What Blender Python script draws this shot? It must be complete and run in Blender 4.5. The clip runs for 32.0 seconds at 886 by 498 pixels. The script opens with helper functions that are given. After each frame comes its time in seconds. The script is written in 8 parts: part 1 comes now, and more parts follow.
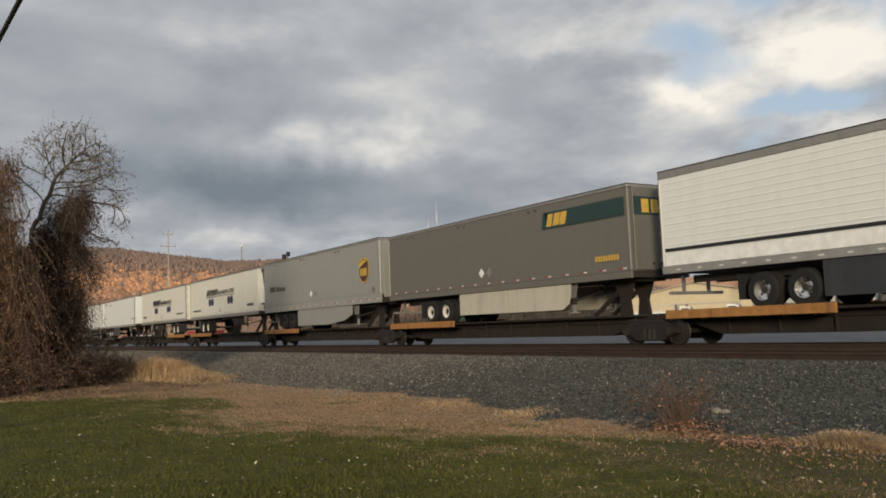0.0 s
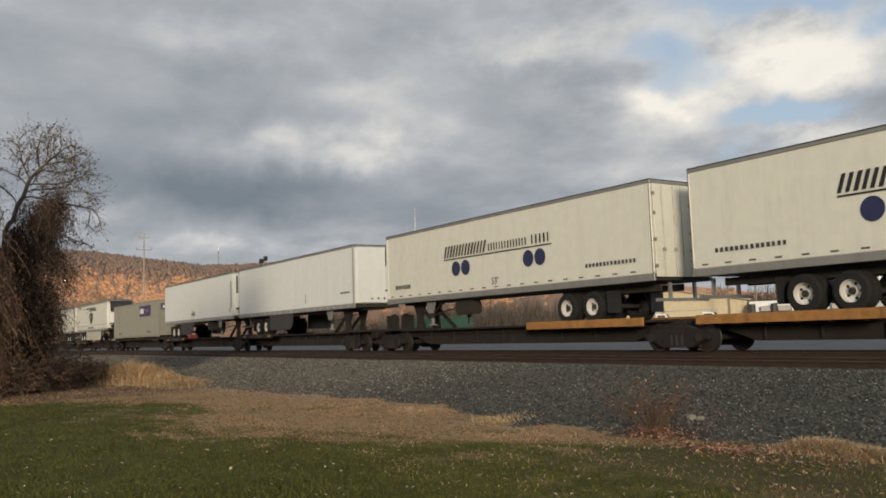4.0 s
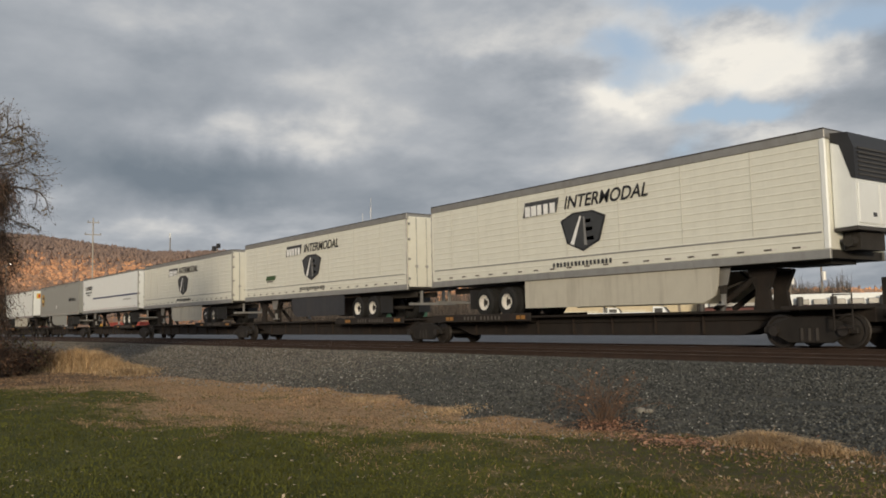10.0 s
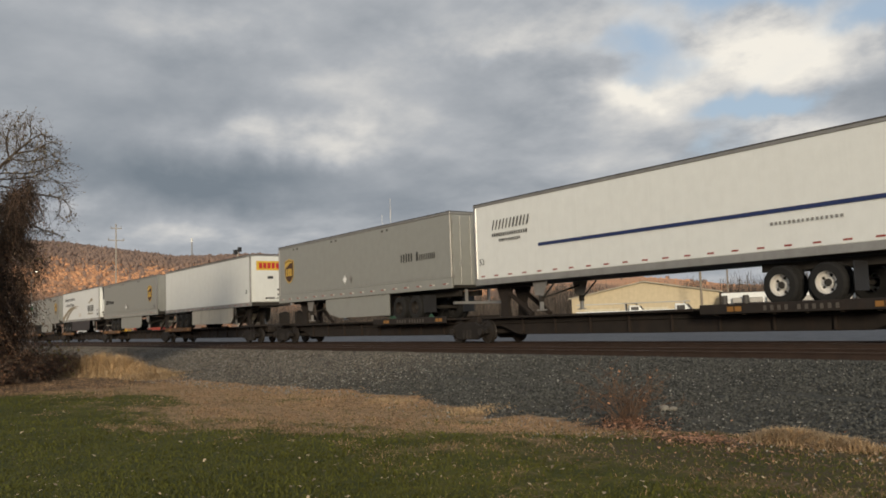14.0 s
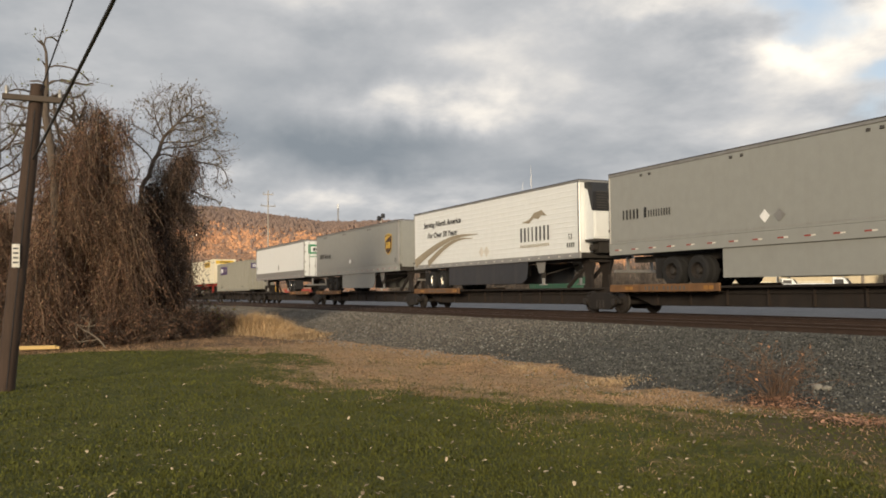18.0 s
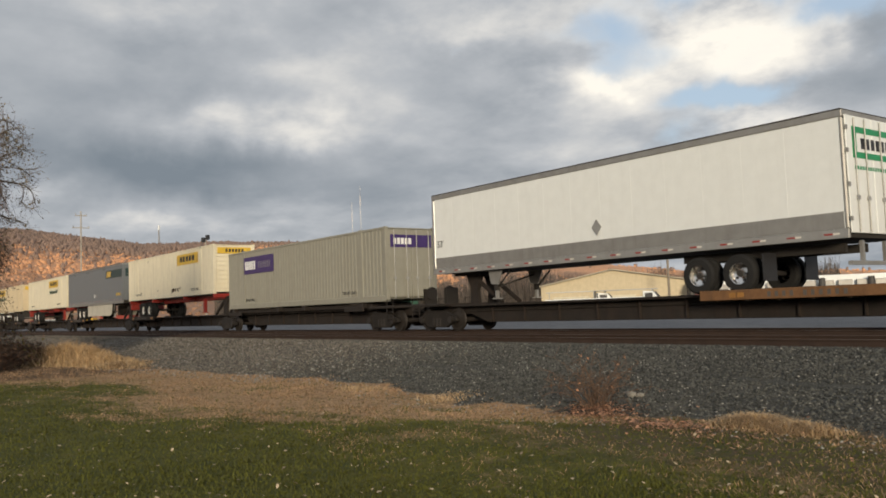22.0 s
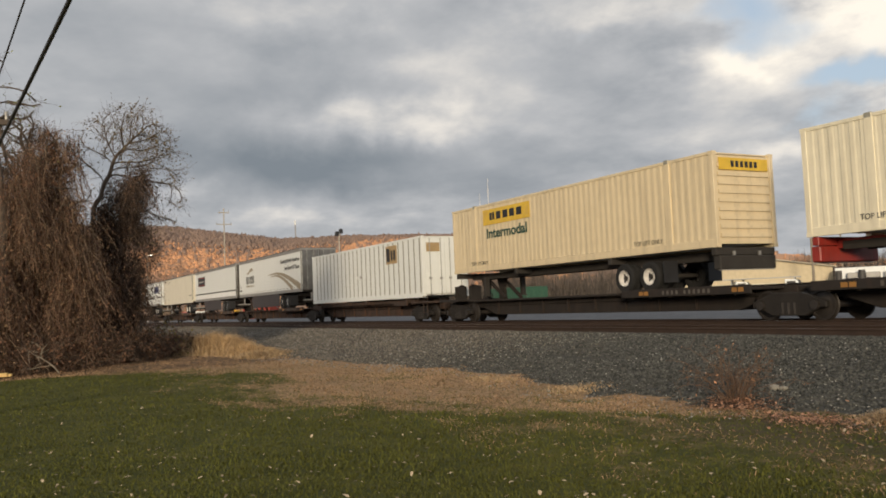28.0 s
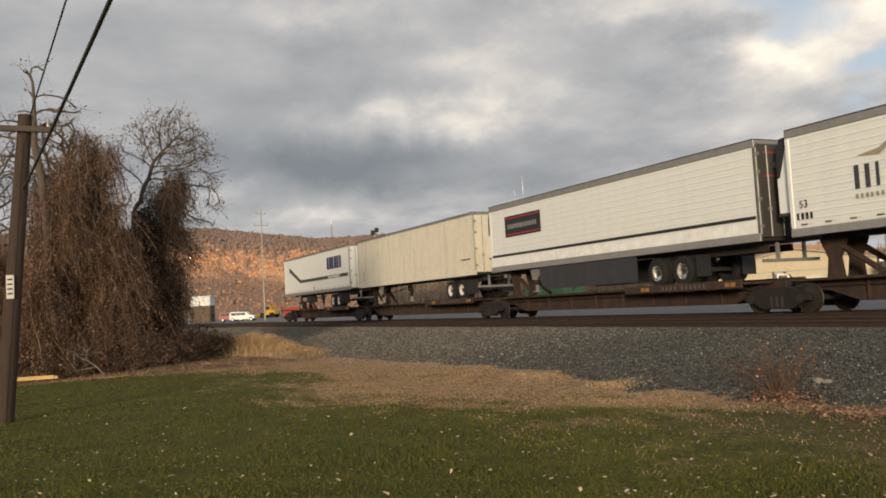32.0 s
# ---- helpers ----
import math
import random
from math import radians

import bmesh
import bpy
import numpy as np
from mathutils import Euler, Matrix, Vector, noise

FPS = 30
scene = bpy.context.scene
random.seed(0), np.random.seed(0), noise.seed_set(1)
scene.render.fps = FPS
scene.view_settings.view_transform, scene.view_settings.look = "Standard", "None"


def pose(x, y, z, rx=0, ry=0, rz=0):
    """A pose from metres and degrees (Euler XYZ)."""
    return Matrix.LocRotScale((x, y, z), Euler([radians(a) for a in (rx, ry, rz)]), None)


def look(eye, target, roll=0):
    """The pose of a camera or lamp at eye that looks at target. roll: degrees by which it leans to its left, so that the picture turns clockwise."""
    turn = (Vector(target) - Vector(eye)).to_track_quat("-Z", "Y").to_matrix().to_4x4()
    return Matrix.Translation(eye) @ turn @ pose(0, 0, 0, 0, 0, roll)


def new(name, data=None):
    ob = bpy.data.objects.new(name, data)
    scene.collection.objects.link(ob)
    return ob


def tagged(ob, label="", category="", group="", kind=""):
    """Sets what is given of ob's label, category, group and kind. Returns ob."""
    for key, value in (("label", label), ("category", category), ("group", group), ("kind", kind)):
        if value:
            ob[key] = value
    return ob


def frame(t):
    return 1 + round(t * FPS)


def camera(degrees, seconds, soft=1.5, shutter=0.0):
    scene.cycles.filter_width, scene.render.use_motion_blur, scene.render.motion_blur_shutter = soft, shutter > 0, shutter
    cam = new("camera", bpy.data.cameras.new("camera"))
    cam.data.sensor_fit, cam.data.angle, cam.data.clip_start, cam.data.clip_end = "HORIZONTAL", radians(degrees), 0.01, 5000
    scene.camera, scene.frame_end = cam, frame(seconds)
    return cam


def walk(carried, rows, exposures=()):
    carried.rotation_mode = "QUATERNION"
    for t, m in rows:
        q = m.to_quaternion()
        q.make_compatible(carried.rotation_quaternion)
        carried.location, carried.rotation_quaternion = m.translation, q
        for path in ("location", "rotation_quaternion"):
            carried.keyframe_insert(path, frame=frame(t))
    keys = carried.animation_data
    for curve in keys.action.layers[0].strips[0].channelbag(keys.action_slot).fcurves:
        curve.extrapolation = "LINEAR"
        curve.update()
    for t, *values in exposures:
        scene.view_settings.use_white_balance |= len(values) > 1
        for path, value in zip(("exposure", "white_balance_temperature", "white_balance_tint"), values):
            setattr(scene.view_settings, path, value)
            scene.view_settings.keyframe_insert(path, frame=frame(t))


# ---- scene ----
EYE = 1.6
cam = camera(55.0, 32.0, soft=1.8)
PATH = [
    (0.0, pose(0, 0, EYE, 95.19, 2.29, 58.24)),
    (0.5, pose(0, 0, EYE, 95.44, 2.31, 57.36)),
    (1.0, pose(0, 0, EYE, 95.35, 2.26, 57.06)),
    (1.5, pose(0, 0, EYE, 95.22, 2.33, 57.00)),
    (2.0, pose(0, 0, EYE, 95.18, 2.24, 56.95)),
    (2.5, pose(0, 0, EYE, 95.17, 2.15, 56.91)),
    (3.0, pose(0, 0, EYE, 95.34, 2.08, 56.83)),
    (3.5, pose(0, 0, EYE, 95.50, 2.01, 56.68)),
    (5.5, pose(0, 0, EYE, 95.24, 1.75, 57.56)),
    (6.0, pose(0, 0, EYE, 95.00, 1.92, 58.29)),
    (6.5, pose(0, 0, EYE, 95.28, 1.90, 58.93)),
    (7.0, pose(0, 0, EYE, 95.72, 1.62, 57.88)),
    (7.5, pose(0, 0, EYE, 95.80, 1.45, 55.65)),
    (8.0, pose(0, 0, EYE, 95.98, 0.95, 54.11)),
    (8.5, pose(0, 0, EYE, 95.96, 0.33, 52.93)),
    (9.0, pose(0, 0, EYE, 95.84, 0.48, 52.45)),
    (9.5, pose(0, 0, EYE, 95.28, 1.14, 53.19)),
    (10.0, pose(0, 0, EYE, 94.84, 1.16, 53.65)),
    (10.5, pose(0, 0, EYE, 94.89, 1.18, 53.02)),
    (11.0, pose(0, 0, EYE, 94.83, 1.45, 52.20)),
    (11.5, pose(0, 0, EYE, 94.57, 1.45, 51.53)),
    (12.0, pose(0, 0, EYE, 94.24, 1.77, 51.32)),
    (12.5, pose(0, 0, EYE, 94.14, 2.02, 52.06)),
    (13.0, pose(0, 0, EYE, 94.41, 2.01, 52.75)),
    (13.5, pose(0, 0, EYE, 94.61, 2.11, 53.31)),
    (14.0, pose(0, 0, EYE, 94.89, 1.96, 55.07)),
    (14.5, pose(0, 0, EYE, 95.03, 1.50, 58.32)),
    (15.0, pose(0, 0, EYE, 94.61, 1.29, 60.63)),
    (15.5, pose(0, 0, EYE, 94.28, 1.36, 61.81)),
    (17.5, pose(0, 0, EYE, 92.96, 1.92, 64.50)),
    (18.0, pose(0, 0, EYE, 92.92, 0.59, 64.40)),
    (18.5, pose(0, 0, EYE, 93.59, 0.43, 63.01)),
    (19.0, pose(0, 0, EYE, 93.71, 1.24, 61.77)),
    (19.5, pose(0, 0, EYE, 93.39, 1.68, 60.19)),
    (20.0, pose(0, 0, EYE, 93.40, 1.60, 57.89)),
    (20.5, pose(0, 0, EYE, 94.02, 1.90, 54.68)),
    (21.0, pose(0, 0, EYE, 93.99, 1.71, 52.57)),
    (21.5, pose(0, 0, EYE, 93.60, 1.96, 52.93)),
    (22.0, pose(0, 0, EYE, 94.01, 2.08, 53.05)),
    (22.5, pose(0, 0, EYE, 94.11, 1.54, 53.55)),
    (23.0, pose(0, 0, EYE, 93.97, 1.37, 54.85)),
    (23.5, pose(0, 0, EYE, 93.71, 1.51, 56.64)),
    (24.0, pose(0, 0, EYE, 93.99, 1.70, 58.41)),
    (24.5, pose(0, 0, EYE, 94.44, 1.93, 59.06)),
    (25.0, pose(0, 0, EYE, 94.81, 1.96, 59.14)),
    (25.5, pose(0, 0, EYE, 94.77, 1.88, 59.56)),
    (26.0, pose(0, 0, EYE, 94.72, 2.11, 60.29)),
    (26.5, pose(0, 0, EYE, 94.73, 2.19, 60.83)),
    (28.5, pose(0, 0, EYE, 93.44, 2.30, 61.98)),
    (29.0, pose(0, 0, EYE, 93.36, 2.12, 62.35)),
    (29.5, pose(0, 0, EYE, 93.29, 2.31, 63.13)),
    (30.0, pose(0, 0, EYE, 93.56, 2.59, 64.08)),
    (30.5, pose(0, 0, EYE, 94.02, 2.88, 63.94)),
    (31.0, pose(0, 0, EYE, 94.05, 2.89, 64.34)),
    (31.5, pose(0, 0, EYE, 93.89, 3.01, 64.71)),
    (32.0, pose(0, 0, EYE, 93.67, 3.25, 64.20)),
]
EXPOSURES = [(0.0, 0.0, 6350, 9), (9.0, -0.08, 6250, 9), (13.0, -0.05, 6300, 9), (15.0, -0.08, 6350, 9), (17.0, 0.3, 6600, 10), (18.0, 0.34, 6650, 10), (19.0, 0.22, 6650, 10), (20.0, 0.18, 6550, 10), (21.0, -0.06, 6300, 9), (22.0, 0.12, 6350, 9), (23.0, 0.04, 6350, 9), (26.0, 0.12, 6450, 10), (29.0, 0.12, 6600, 10), (32.0, 0.16, 6800, 11)]
walk(cam, PATH, EXPOSURES)

# ---- light ----
SUN_AZ, SUN_EL = 38.0, 9.0  # the sun stands behind the camera's right shoulder: degrees from +x towards -y
sun_dir = Vector((math.cos(radians(SUN_AZ)) * math.cos(radians(SUN_EL)), -math.sin(radians(SUN_AZ)) * math.cos(radians(SUN_EL)), math.sin(radians(SUN_EL))))
sun = new("sun", bpy.data.lights.new("sun", "SUN"))
sun.data.energy, sun.data.angle, sun.data.color = 2.75, radians(9.0), (1.0, 0.83, 0.60)
sun.matrix_world = look(sun_dir * 200, (0, 0, 0))

world = bpy.data.worlds.new("sky")
scene.world = world
world.use_nodes = True


def sky_nodes():
    nt = world.node_tree
    nt.nodes.clear()
    N, Lk = nt.nodes.new, nt.links.new
    out, bg = N("ShaderNodeOutputWorld"), N("ShaderNodeBackground")
    sky = N("ShaderNodeTexSky")
    sky.sky_type, sky.sun_disc = "NISHITA", False
    sky.sun_elevation, sky.sun_rotation = radians(SUN_EL), radians(90 + SUN_AZ)
    sky.air_density, sky.dust_density = 1.0, 1.5
    tc = N("ShaderNodeTexCoord")
    sep = N("ShaderNodeSeparateXYZ")
    Lk(tc.outputs["Generated"], sep.inputs[0])

    def m(op, a, b=None, c=None):
        n = N("ShaderNodeMath")
        n.operation = op
        for i, v in enumerate((a, b, c)):
            if v is None:
                continue
            if isinstance(v, (int, float)):
                n.inputs[i].default_value = v
            else:
                Lk(v, n.inputs[i])
        return n.outputs[0]

    def ramp(v, stops):
        r = N("ShaderNodeValToRGB")
        r.color_ramp.interpolation = "LINEAR"
        while len(r.color_ramp.elements) < len(stops):
            r.color_ramp.elements.new(0.5)
        for e, (p, c) in zip(r.color_ramp.elements, stops):
            e.position, e.color = p, (*c, 1)
        Lk(v, r.inputs[0])
        return r.outputs[0]

    # cloud sheet: the direction laid onto a plane overhead
    h = m("ADD", m("MAXIMUM", sep.outputs[2], 0.0), 0.22)
    u, v = m("DIVIDE", sep.outputs[0], h), m("DIVIDE", sep.outputs[1], h)
    com = N("ShaderNodeCombineXYZ")
    Lk(u, com.inputs[0]), Lk(v, com.inputs[1])
    big = N("ShaderNodeTexNoise")
    big.inputs["Scale"].default_value, big.inputs["Detail"].default_value = 1.15, 6.0
    big.inputs["Roughness"].default_value, big.inputs["Distortion"].default_value = 0.55, 0.25
    mp = N("ShaderNodeMapping")
    mp.inputs["Location"].default_value = (3.1, 1.7, 0.0)
    Lk(com.outputs[0], mp.inputs[0]), Lk(mp.outputs[0], big.inputs["Vector"])
    fine = N("ShaderNodeTexNoise")
    fine.inputs["Scale"].default_value, fine.inputs["Detail"].default_value = 3.8, 6.0
    fine.inputs["Roughness"].default_value = 0.56
    Lk(com.outputs[0], fine.inputs["Vector"])
    dens = m("ADD", m("MULTIPLY", big.outputs["Fac"], 0.58), m("MULTIPLY", fine.outputs["Fac"], 0.42))
    # the cloud banks and rifts of this sky: (azimuth, elevation, widths, strength), degrees, ragged by noise
    soft_n = N("ShaderNodeTexNoise")
    soft_n.inputs["Scale"].default_value, soft_n.inputs["Detail"].default_value = 11.0, 7.0
    Lk(tc.outputs["Generated"], soft_n.inputs["Vector"])
    sepn = N("ShaderNodeSeparateColor")
    Lk(soft_n.outputs["Color"], sepn.inputs[0])
    az = m("MULTIPLY", m("ARCTAN2", sep.outputs[1], m("MULTIPLY", sep.outputs[0], -1.0)), 57.2958)
    el = m("MULTIPLY", m("ARCSINE", sep.outputs[2]), 57.2958)
    az = m("ADD", az, m("MULTIPLY", m("SUBTRACT", sepn.outputs[0], 0.5), 9.0))
    el = m("ADD", el, m("MULTIPLY", m("SUBTRACT", sepn.outputs[1], 0.5), 5.0))

    def field(blobs):
        total = None
        for a0, e0, wa, we, k in blobs:
            p = m("POWER", m("MULTIPLY", m("SUBTRACT", az, a0), 0.72 / wa), 2.0)
            q = m("POWER", m("MULTIPLY", m("SUBTRACT", el, e0), 0.72 / we), 2.0)
            g = m("MULTIPLY", m("POWER", 2.71828, m("MULTIPLY", m("ADD", p, q), -1.0)), k)
            total = g if total is None else m("ADD", total, g)
        return total

    lum = m("ADD", m("ADD", m("MULTIPLY", m("SUBTRACT", dens, 0.5), 0.95), 0.50), m("MULTIPLY", field(LIGHT_BANKS + DARK_BANKS), m("MAXIMUM", m("MULTIPLY", m("SUBTRACT", fine.outputs["Fac"], 0.14), 2.2), 0.1)))
    cloud = ramp(lum, SKY_STOPS)
    blue = N("ShaderNodeMix")
    blue.data_type = "RGBA"
    thin = N("ShaderNodeMapRange")
    thin.interpolation_type = "SMOOTHSTEP"
    thin.inputs["From Min"].default_value, thin.inputs["From Max"].default_value = 0.2, 0.78
    Lk(m("ADD", field(RIFTS), m("MULTIPLY", m("SUBTRACT", fine.outputs["Fac"], 0.5), 0.9)), thin.inputs["Value"])
    gain = N("ShaderNodeMix")
    gain.data_type, gain.blend_type = "RGBA", "MULTIPLY"
    gain.inputs["Factor"].default_value = 1.0
    Lk(sky.outputs[0], gain.inputs["A"])
    gain.inputs["B"].default_value = (0.1, 0.1, 0.1, 1)
    pale = N("ShaderNodeMix")
    pale.data_type = "RGBA"
    pale.inputs["Factor"].default_value = 0.55
    Lk(gain.outputs["Result"], pale.inputs["A"])
    pale.inputs["B"].default_value = (0.58, 0.68, 0.82, 1)
    Lk(thin.outputs[0], blue.inputs["Factor"])
    Lk(cloud, blue.inputs["A"]), Lk(pale.outputs["Result"], blue.inputs["B"])
    Lk(blue.outputs["Result"], bg.inputs[0])
    bg.inputs[1].default_value = 1.0
    Lk(bg.outputs[0], out.inputs[0])


SKY_STOPS = [(0.26, (0.20, 0.23, 0.26)), (0.42, (0.325, 0.345, 0.37)), (0.54, (0.45, 0.46, 0.475)), (0.70, (0.68, 0.655, 0.62)), (0.96, (0.96, 0.89, 0.78))]
LIGHT_BANKS = [
    (53.0, 17.0, 12.0, 4.8, 0.25),
    (26.7, 12.3, 3.5, 1.2, 0.26), (29.8, 13.5, 1.1, 0.9, 0.15), (19.6, 12.5, 4.0, 1.2, 0.1), (27.0, 16.2, 2.6, 0.8, 0.1), (19.3, 19.6, 5.1, 1.6, 0.1), (12.1, 8.5, 1.8, 0.7, 0.22), (18.7, 6.1, 7.3, 0.6, 0.12),
    (24.7, 7.6, 4.0, 0.5, 0.08), (39.0, 18.6, 4.4, 1.0, 0.16), (47.4, 14.4, 2.9, 0.8, 0.2), (55.2, 17.0, 4.7, 2.2, 0.34), (57.7, 11.3, 1.8, 0.5, 0.22), (34.1, 13.1, 4.4, 1.1, 0.05), (59.1, 16.0, 4.0, 1.8, 0.18),
    (58.5, 11.0, 2.6, 0.7, 0.2), (48.7, 14.4, 2.2, 0.5, 0.15), (50.1, 8.3, 1.5, 0.5, 0.2), (53.4, 14.6, 5.1, 1.1, 0.08), (30.1, 16.5, 3.3, 0.9, 0.1),
]
DARK_BANKS = [
    (16.6, 9.7, 5.5, 1.5, -0.17), (25.1, 9.6, 4.4, 1.3, -0.14), (20.3, 14.4, 6.2, 1.1, -0.11), (21.5, 17.1, 5.8, 1.1, -0.09), (7.7, 17.5, 5.5, 2.2, -0.05), (34.7, 8.9, 6.6, 1.8, -0.08), (44.0, 12.6, 7.3, 2.0, -0.07),
    (35.0, 16.0, 6.2, 1.5, -0.07), (30.1, 19.5, 5.5, 1.5, -0.07), (64.6, 15.7, 2.2, 3.5, -0.3), (57.9, 12.5, 2.7, 0.6, -0.2), (52.5, 9.6, 4.0, 0.7, -0.08), (40.3, 16.7, 7.3, 1.5, -0.05), (14.4, 9.1, 5.8, 1.8, -0.1),
    (13.1, 13.2, 5.8, 1.5, -0.07), (37.9, 14.4, 5.8, 1.8, -0.08), (6.9, 16.6, 6.6, 2.2, -0.04),
]
RIFTS = [
    (57.2, 20.2, 6.9, 1.2, 0.8), (49.6, 15.4, 3.3, 0.7, 0.42), (55.9, 12.5, 2.6, 0.8, 0.6), (49.9, 17.0, 2.2, 0.8, 0.42), (52.6, 10.3, 2.2, 0.7, 0.5), (57.6, 12.5, 2.6, 0.5, 0.3), (46.8, 17.4, 2.2, 0.8, 0.35),
    (63.2, 17.4, 2.2, 0.6, 0.45), (39.3, 17.2, 2.2, 0.6, 0.25), (75.0, 25.0, 14.0, 10.0, 0.5),
]
sky_nodes()

# ---- materials ----


def surface(name, base, rough=0.6, metal=0.0, var=0.18, scale=3.0, fine=40.0, bump=0.15, streak=0.0, dirt=(0.16, 0.13, 0.10), island=0.0, rand=0.0, stretch=(1, 1, 1)):
    """A worn surface: colour varied at two scales, optional run-down streaks of dirt, fine relief."""
    mt = bpy.data.materials.new(name)
    mt.use_nodes = True
    nt = mt.node_tree
    N, Lk = nt.nodes.new, nt.links.new
    b = nt.nodes["Principled BSDF"]
    tc = N("ShaderNodeTexCoord")
    mp = N("ShaderNodeMapping")
    mp.inputs["Scale"].default_value = stretch
    Lk(tc.outputs["Object"], mp.inputs[0])
    n1, n2 = N("ShaderNodeTexNoise"), N("ShaderNodeTexNoise")
    n1.inputs["Scale"].default_value, n1.inputs["Detail"].default_value = scale, 6
    n2.inputs["Scale"].default_value, n2.inputs["Detail"].default_value = fine, 3
    Lk(mp.outputs[0], n1.inputs["Vector"]), Lk(mp.outputs[0], n2.inputs["Vector"])
    add = N("ShaderNodeMath")
    add.operation = "MULTIPLY_ADD"
    Lk(n1.outputs["Fac"], add.inputs[0])
    add.inputs[1].default_value = 0.65
    half = N("ShaderNodeMath")
    half.operation = "MULTIPLY"
    half.inputs[1].default_value = 0.35
    Lk(n2.outputs["Fac"], half.inputs[0]), Lk(half.outputs[0], add.inputs[2])
    level = add.outputs[0]
    if island or rand:
        src = N("ShaderNodeNewGeometry").outputs["Random Per Island"] if island else N("ShaderNodeObjectInfo").outputs["Random"]
        mx = N("ShaderNodeMath")
        mx.operation = "MULTIPLY_ADD"
        mx.inputs[1].default_value = island or rand
        Lk(src, mx.inputs[0]), Lk(level, mx.inputs[2])
        sh = N("ShaderNodeMath")
        sh.operation = "SUBTRACT"
        sh.inputs[1].default_value = (island or rand) / 2
        Lk(mx.outputs[0], sh.inputs[0])
        level = sh.outputs[0]
    r = N("ShaderNodeValToRGB")
    lo = tuple(c * (1 - var) for c in base)
    hi = tuple(min(1, c * (1 + var)) for c in base)
    r.color_ramp.elements[0].position, r.color_ramp.elements[0].color = 0.3, (*lo, 1)
    r.color_ramp.elements[1].position, r.color_ramp.elements[1].color = 0.7, (*hi, 1)
    Lk(level, r.inputs[0])
    col = r.outputs[0]
    if streak:
        sp = N("ShaderNodeMapping")
        sp.inputs["Scale"].default_value = (2.2, 2.2, 0.22)
        Lk(tc.outputs["Object"], sp.inputs[0])
        n3 = N("ShaderNodeTexNoise")
        n3.inputs["Scale"].default_value, n3.inputs["Detail"].default_value = 1.6, 8
        n3.inputs["Roughness"].default_value = 0.65
        Lk(sp.outputs[0], n3.inputs["Vector"])
        mr = N("ShaderNodeMapRange")
        mr.inputs["From Min"].default_value, mr.inputs["From Max"].default_value = 0.50, 0.78
        mr.inputs["To Max"].default_value = streak
        Lk(n3.outputs["Fac"], mr.inputs["Value"])
        mix = N("ShaderNodeMix")
        mix.data_type = "RGBA"
        Lk(mr.outputs[0], mix.inputs["Factor"]), Lk(col, mix.inputs["A"])
        mix.inputs["B"].default_value = (*dirt, 1)
        col = mix.outputs["Result"]
    Lk(col, b.inputs["Base Color"])
    b.inputs["Roughness"].default_value, b.inputs["Metallic"].default_value = rough, metal
    if bump:
        bp = N("ShaderNodeBump")
        bp.inputs["Strength"].default_value, bp.inputs["Distance"].default_value = bump, 0.02
        Lk(level, bp.inputs["Height"]), Lk(bp.outputs[0], b.inputs["Normal"])
    return mt


M = {}


def mat(key, *a, **k):
    if key not in M:
        M[key] = surface(key, *a, **k)
    return M[key]


CREAM = mat("cream_trailer_skin", (0.745, 0.735, 0.645), 0.45, streak=0.12, var=0.05, bump=0.03)
WHITE = mat("white_trailer_skin", (0.775, 0.795, 0.77), 0.42, streak=0.09, var=0.04, bump=0.03)
BRIGHT = mat("clean_white_skin", (0.81, 0.83, 0.815), 0.40, streak=0.06, var=0.04, bump=0.03)
YELLOWED = mat("yellowed_skin", (0.74, 0.69, 0.565), 0.5, streak=0.35, var=0.08, bump=0.03)
GREY = mat("grey_trailer_skin", (0.295, 0.30, 0.28), 0.45, streak=0.10, var=0.06, bump=0.03)
WARMGREY = mat("taupe_trailer_skin", (0.148, 0.141, 0.124), 0.5, streak=0.3, var=0.06, bump=0.03)
BLUEGREY = mat("slate_trailer_skin", (0.17, 0.185, 0.20), 0.45, streak=0.2, var=0.06, bump=0.03)
KHAKI = mat("grey_green_container_paint", (0.29, 0.28, 0.232), 0.6, streak=0.3, var=0.08, bump=0.05)
IVORY = mat("ivory_container_paint", (0.80, 0.73, 0.55), 0.5, streak=0.28, var=0.06, bump=0.04)
TAN = mat("tan_container_paint", (0.70, 0.58, 0.38), 0.5, streak=0.35, var=0.06, bump=0.04)
CHROME = mat("polished_stainless", (0.55, 0.54, 0.51), 0.34, 1.0, var=0.06, bump=0.02)
ALU = mat("brushed_aluminium", (0.38, 0.375, 0.36), 0.55, 0.5, var=0.12, bump=0.05, streak=0.3)
RAILGREY = mat("grey_aluminium_trim", (0.34, 0.33, 0.31), 0.5, 0.5, var=0.12, bump=0.05, streak=0.3)
DOORSTEEL = mat("dull_stainless_doors", (0.20, 0.195, 0.185), 0.4, 0.6, var=0.3, streak=0.6, bump=0.03)
DARKTRIM = mat("dark_trim", (0.06, 0.055, 0.05), 0.6, var=0.2)
BLACK = mat("black_plastic", (0.025, 0.025, 0.027), 0.5, var=0.2)
SKIRTDARK = mat("dark_side_skirt_panel", (0.035, 0.038, 0.045), 0.4, var=0.2, streak=0.2)
SKIRTPALE = mat("pale_side_skirt_panel", (0.53, 0.50, 0.42), 0.5, streak=0.4, var=0.06)
UNDER = mat("undercarriage_grime", (0.030, 0.026, 0.022), 0.8, var=0.3, bump=0.2)
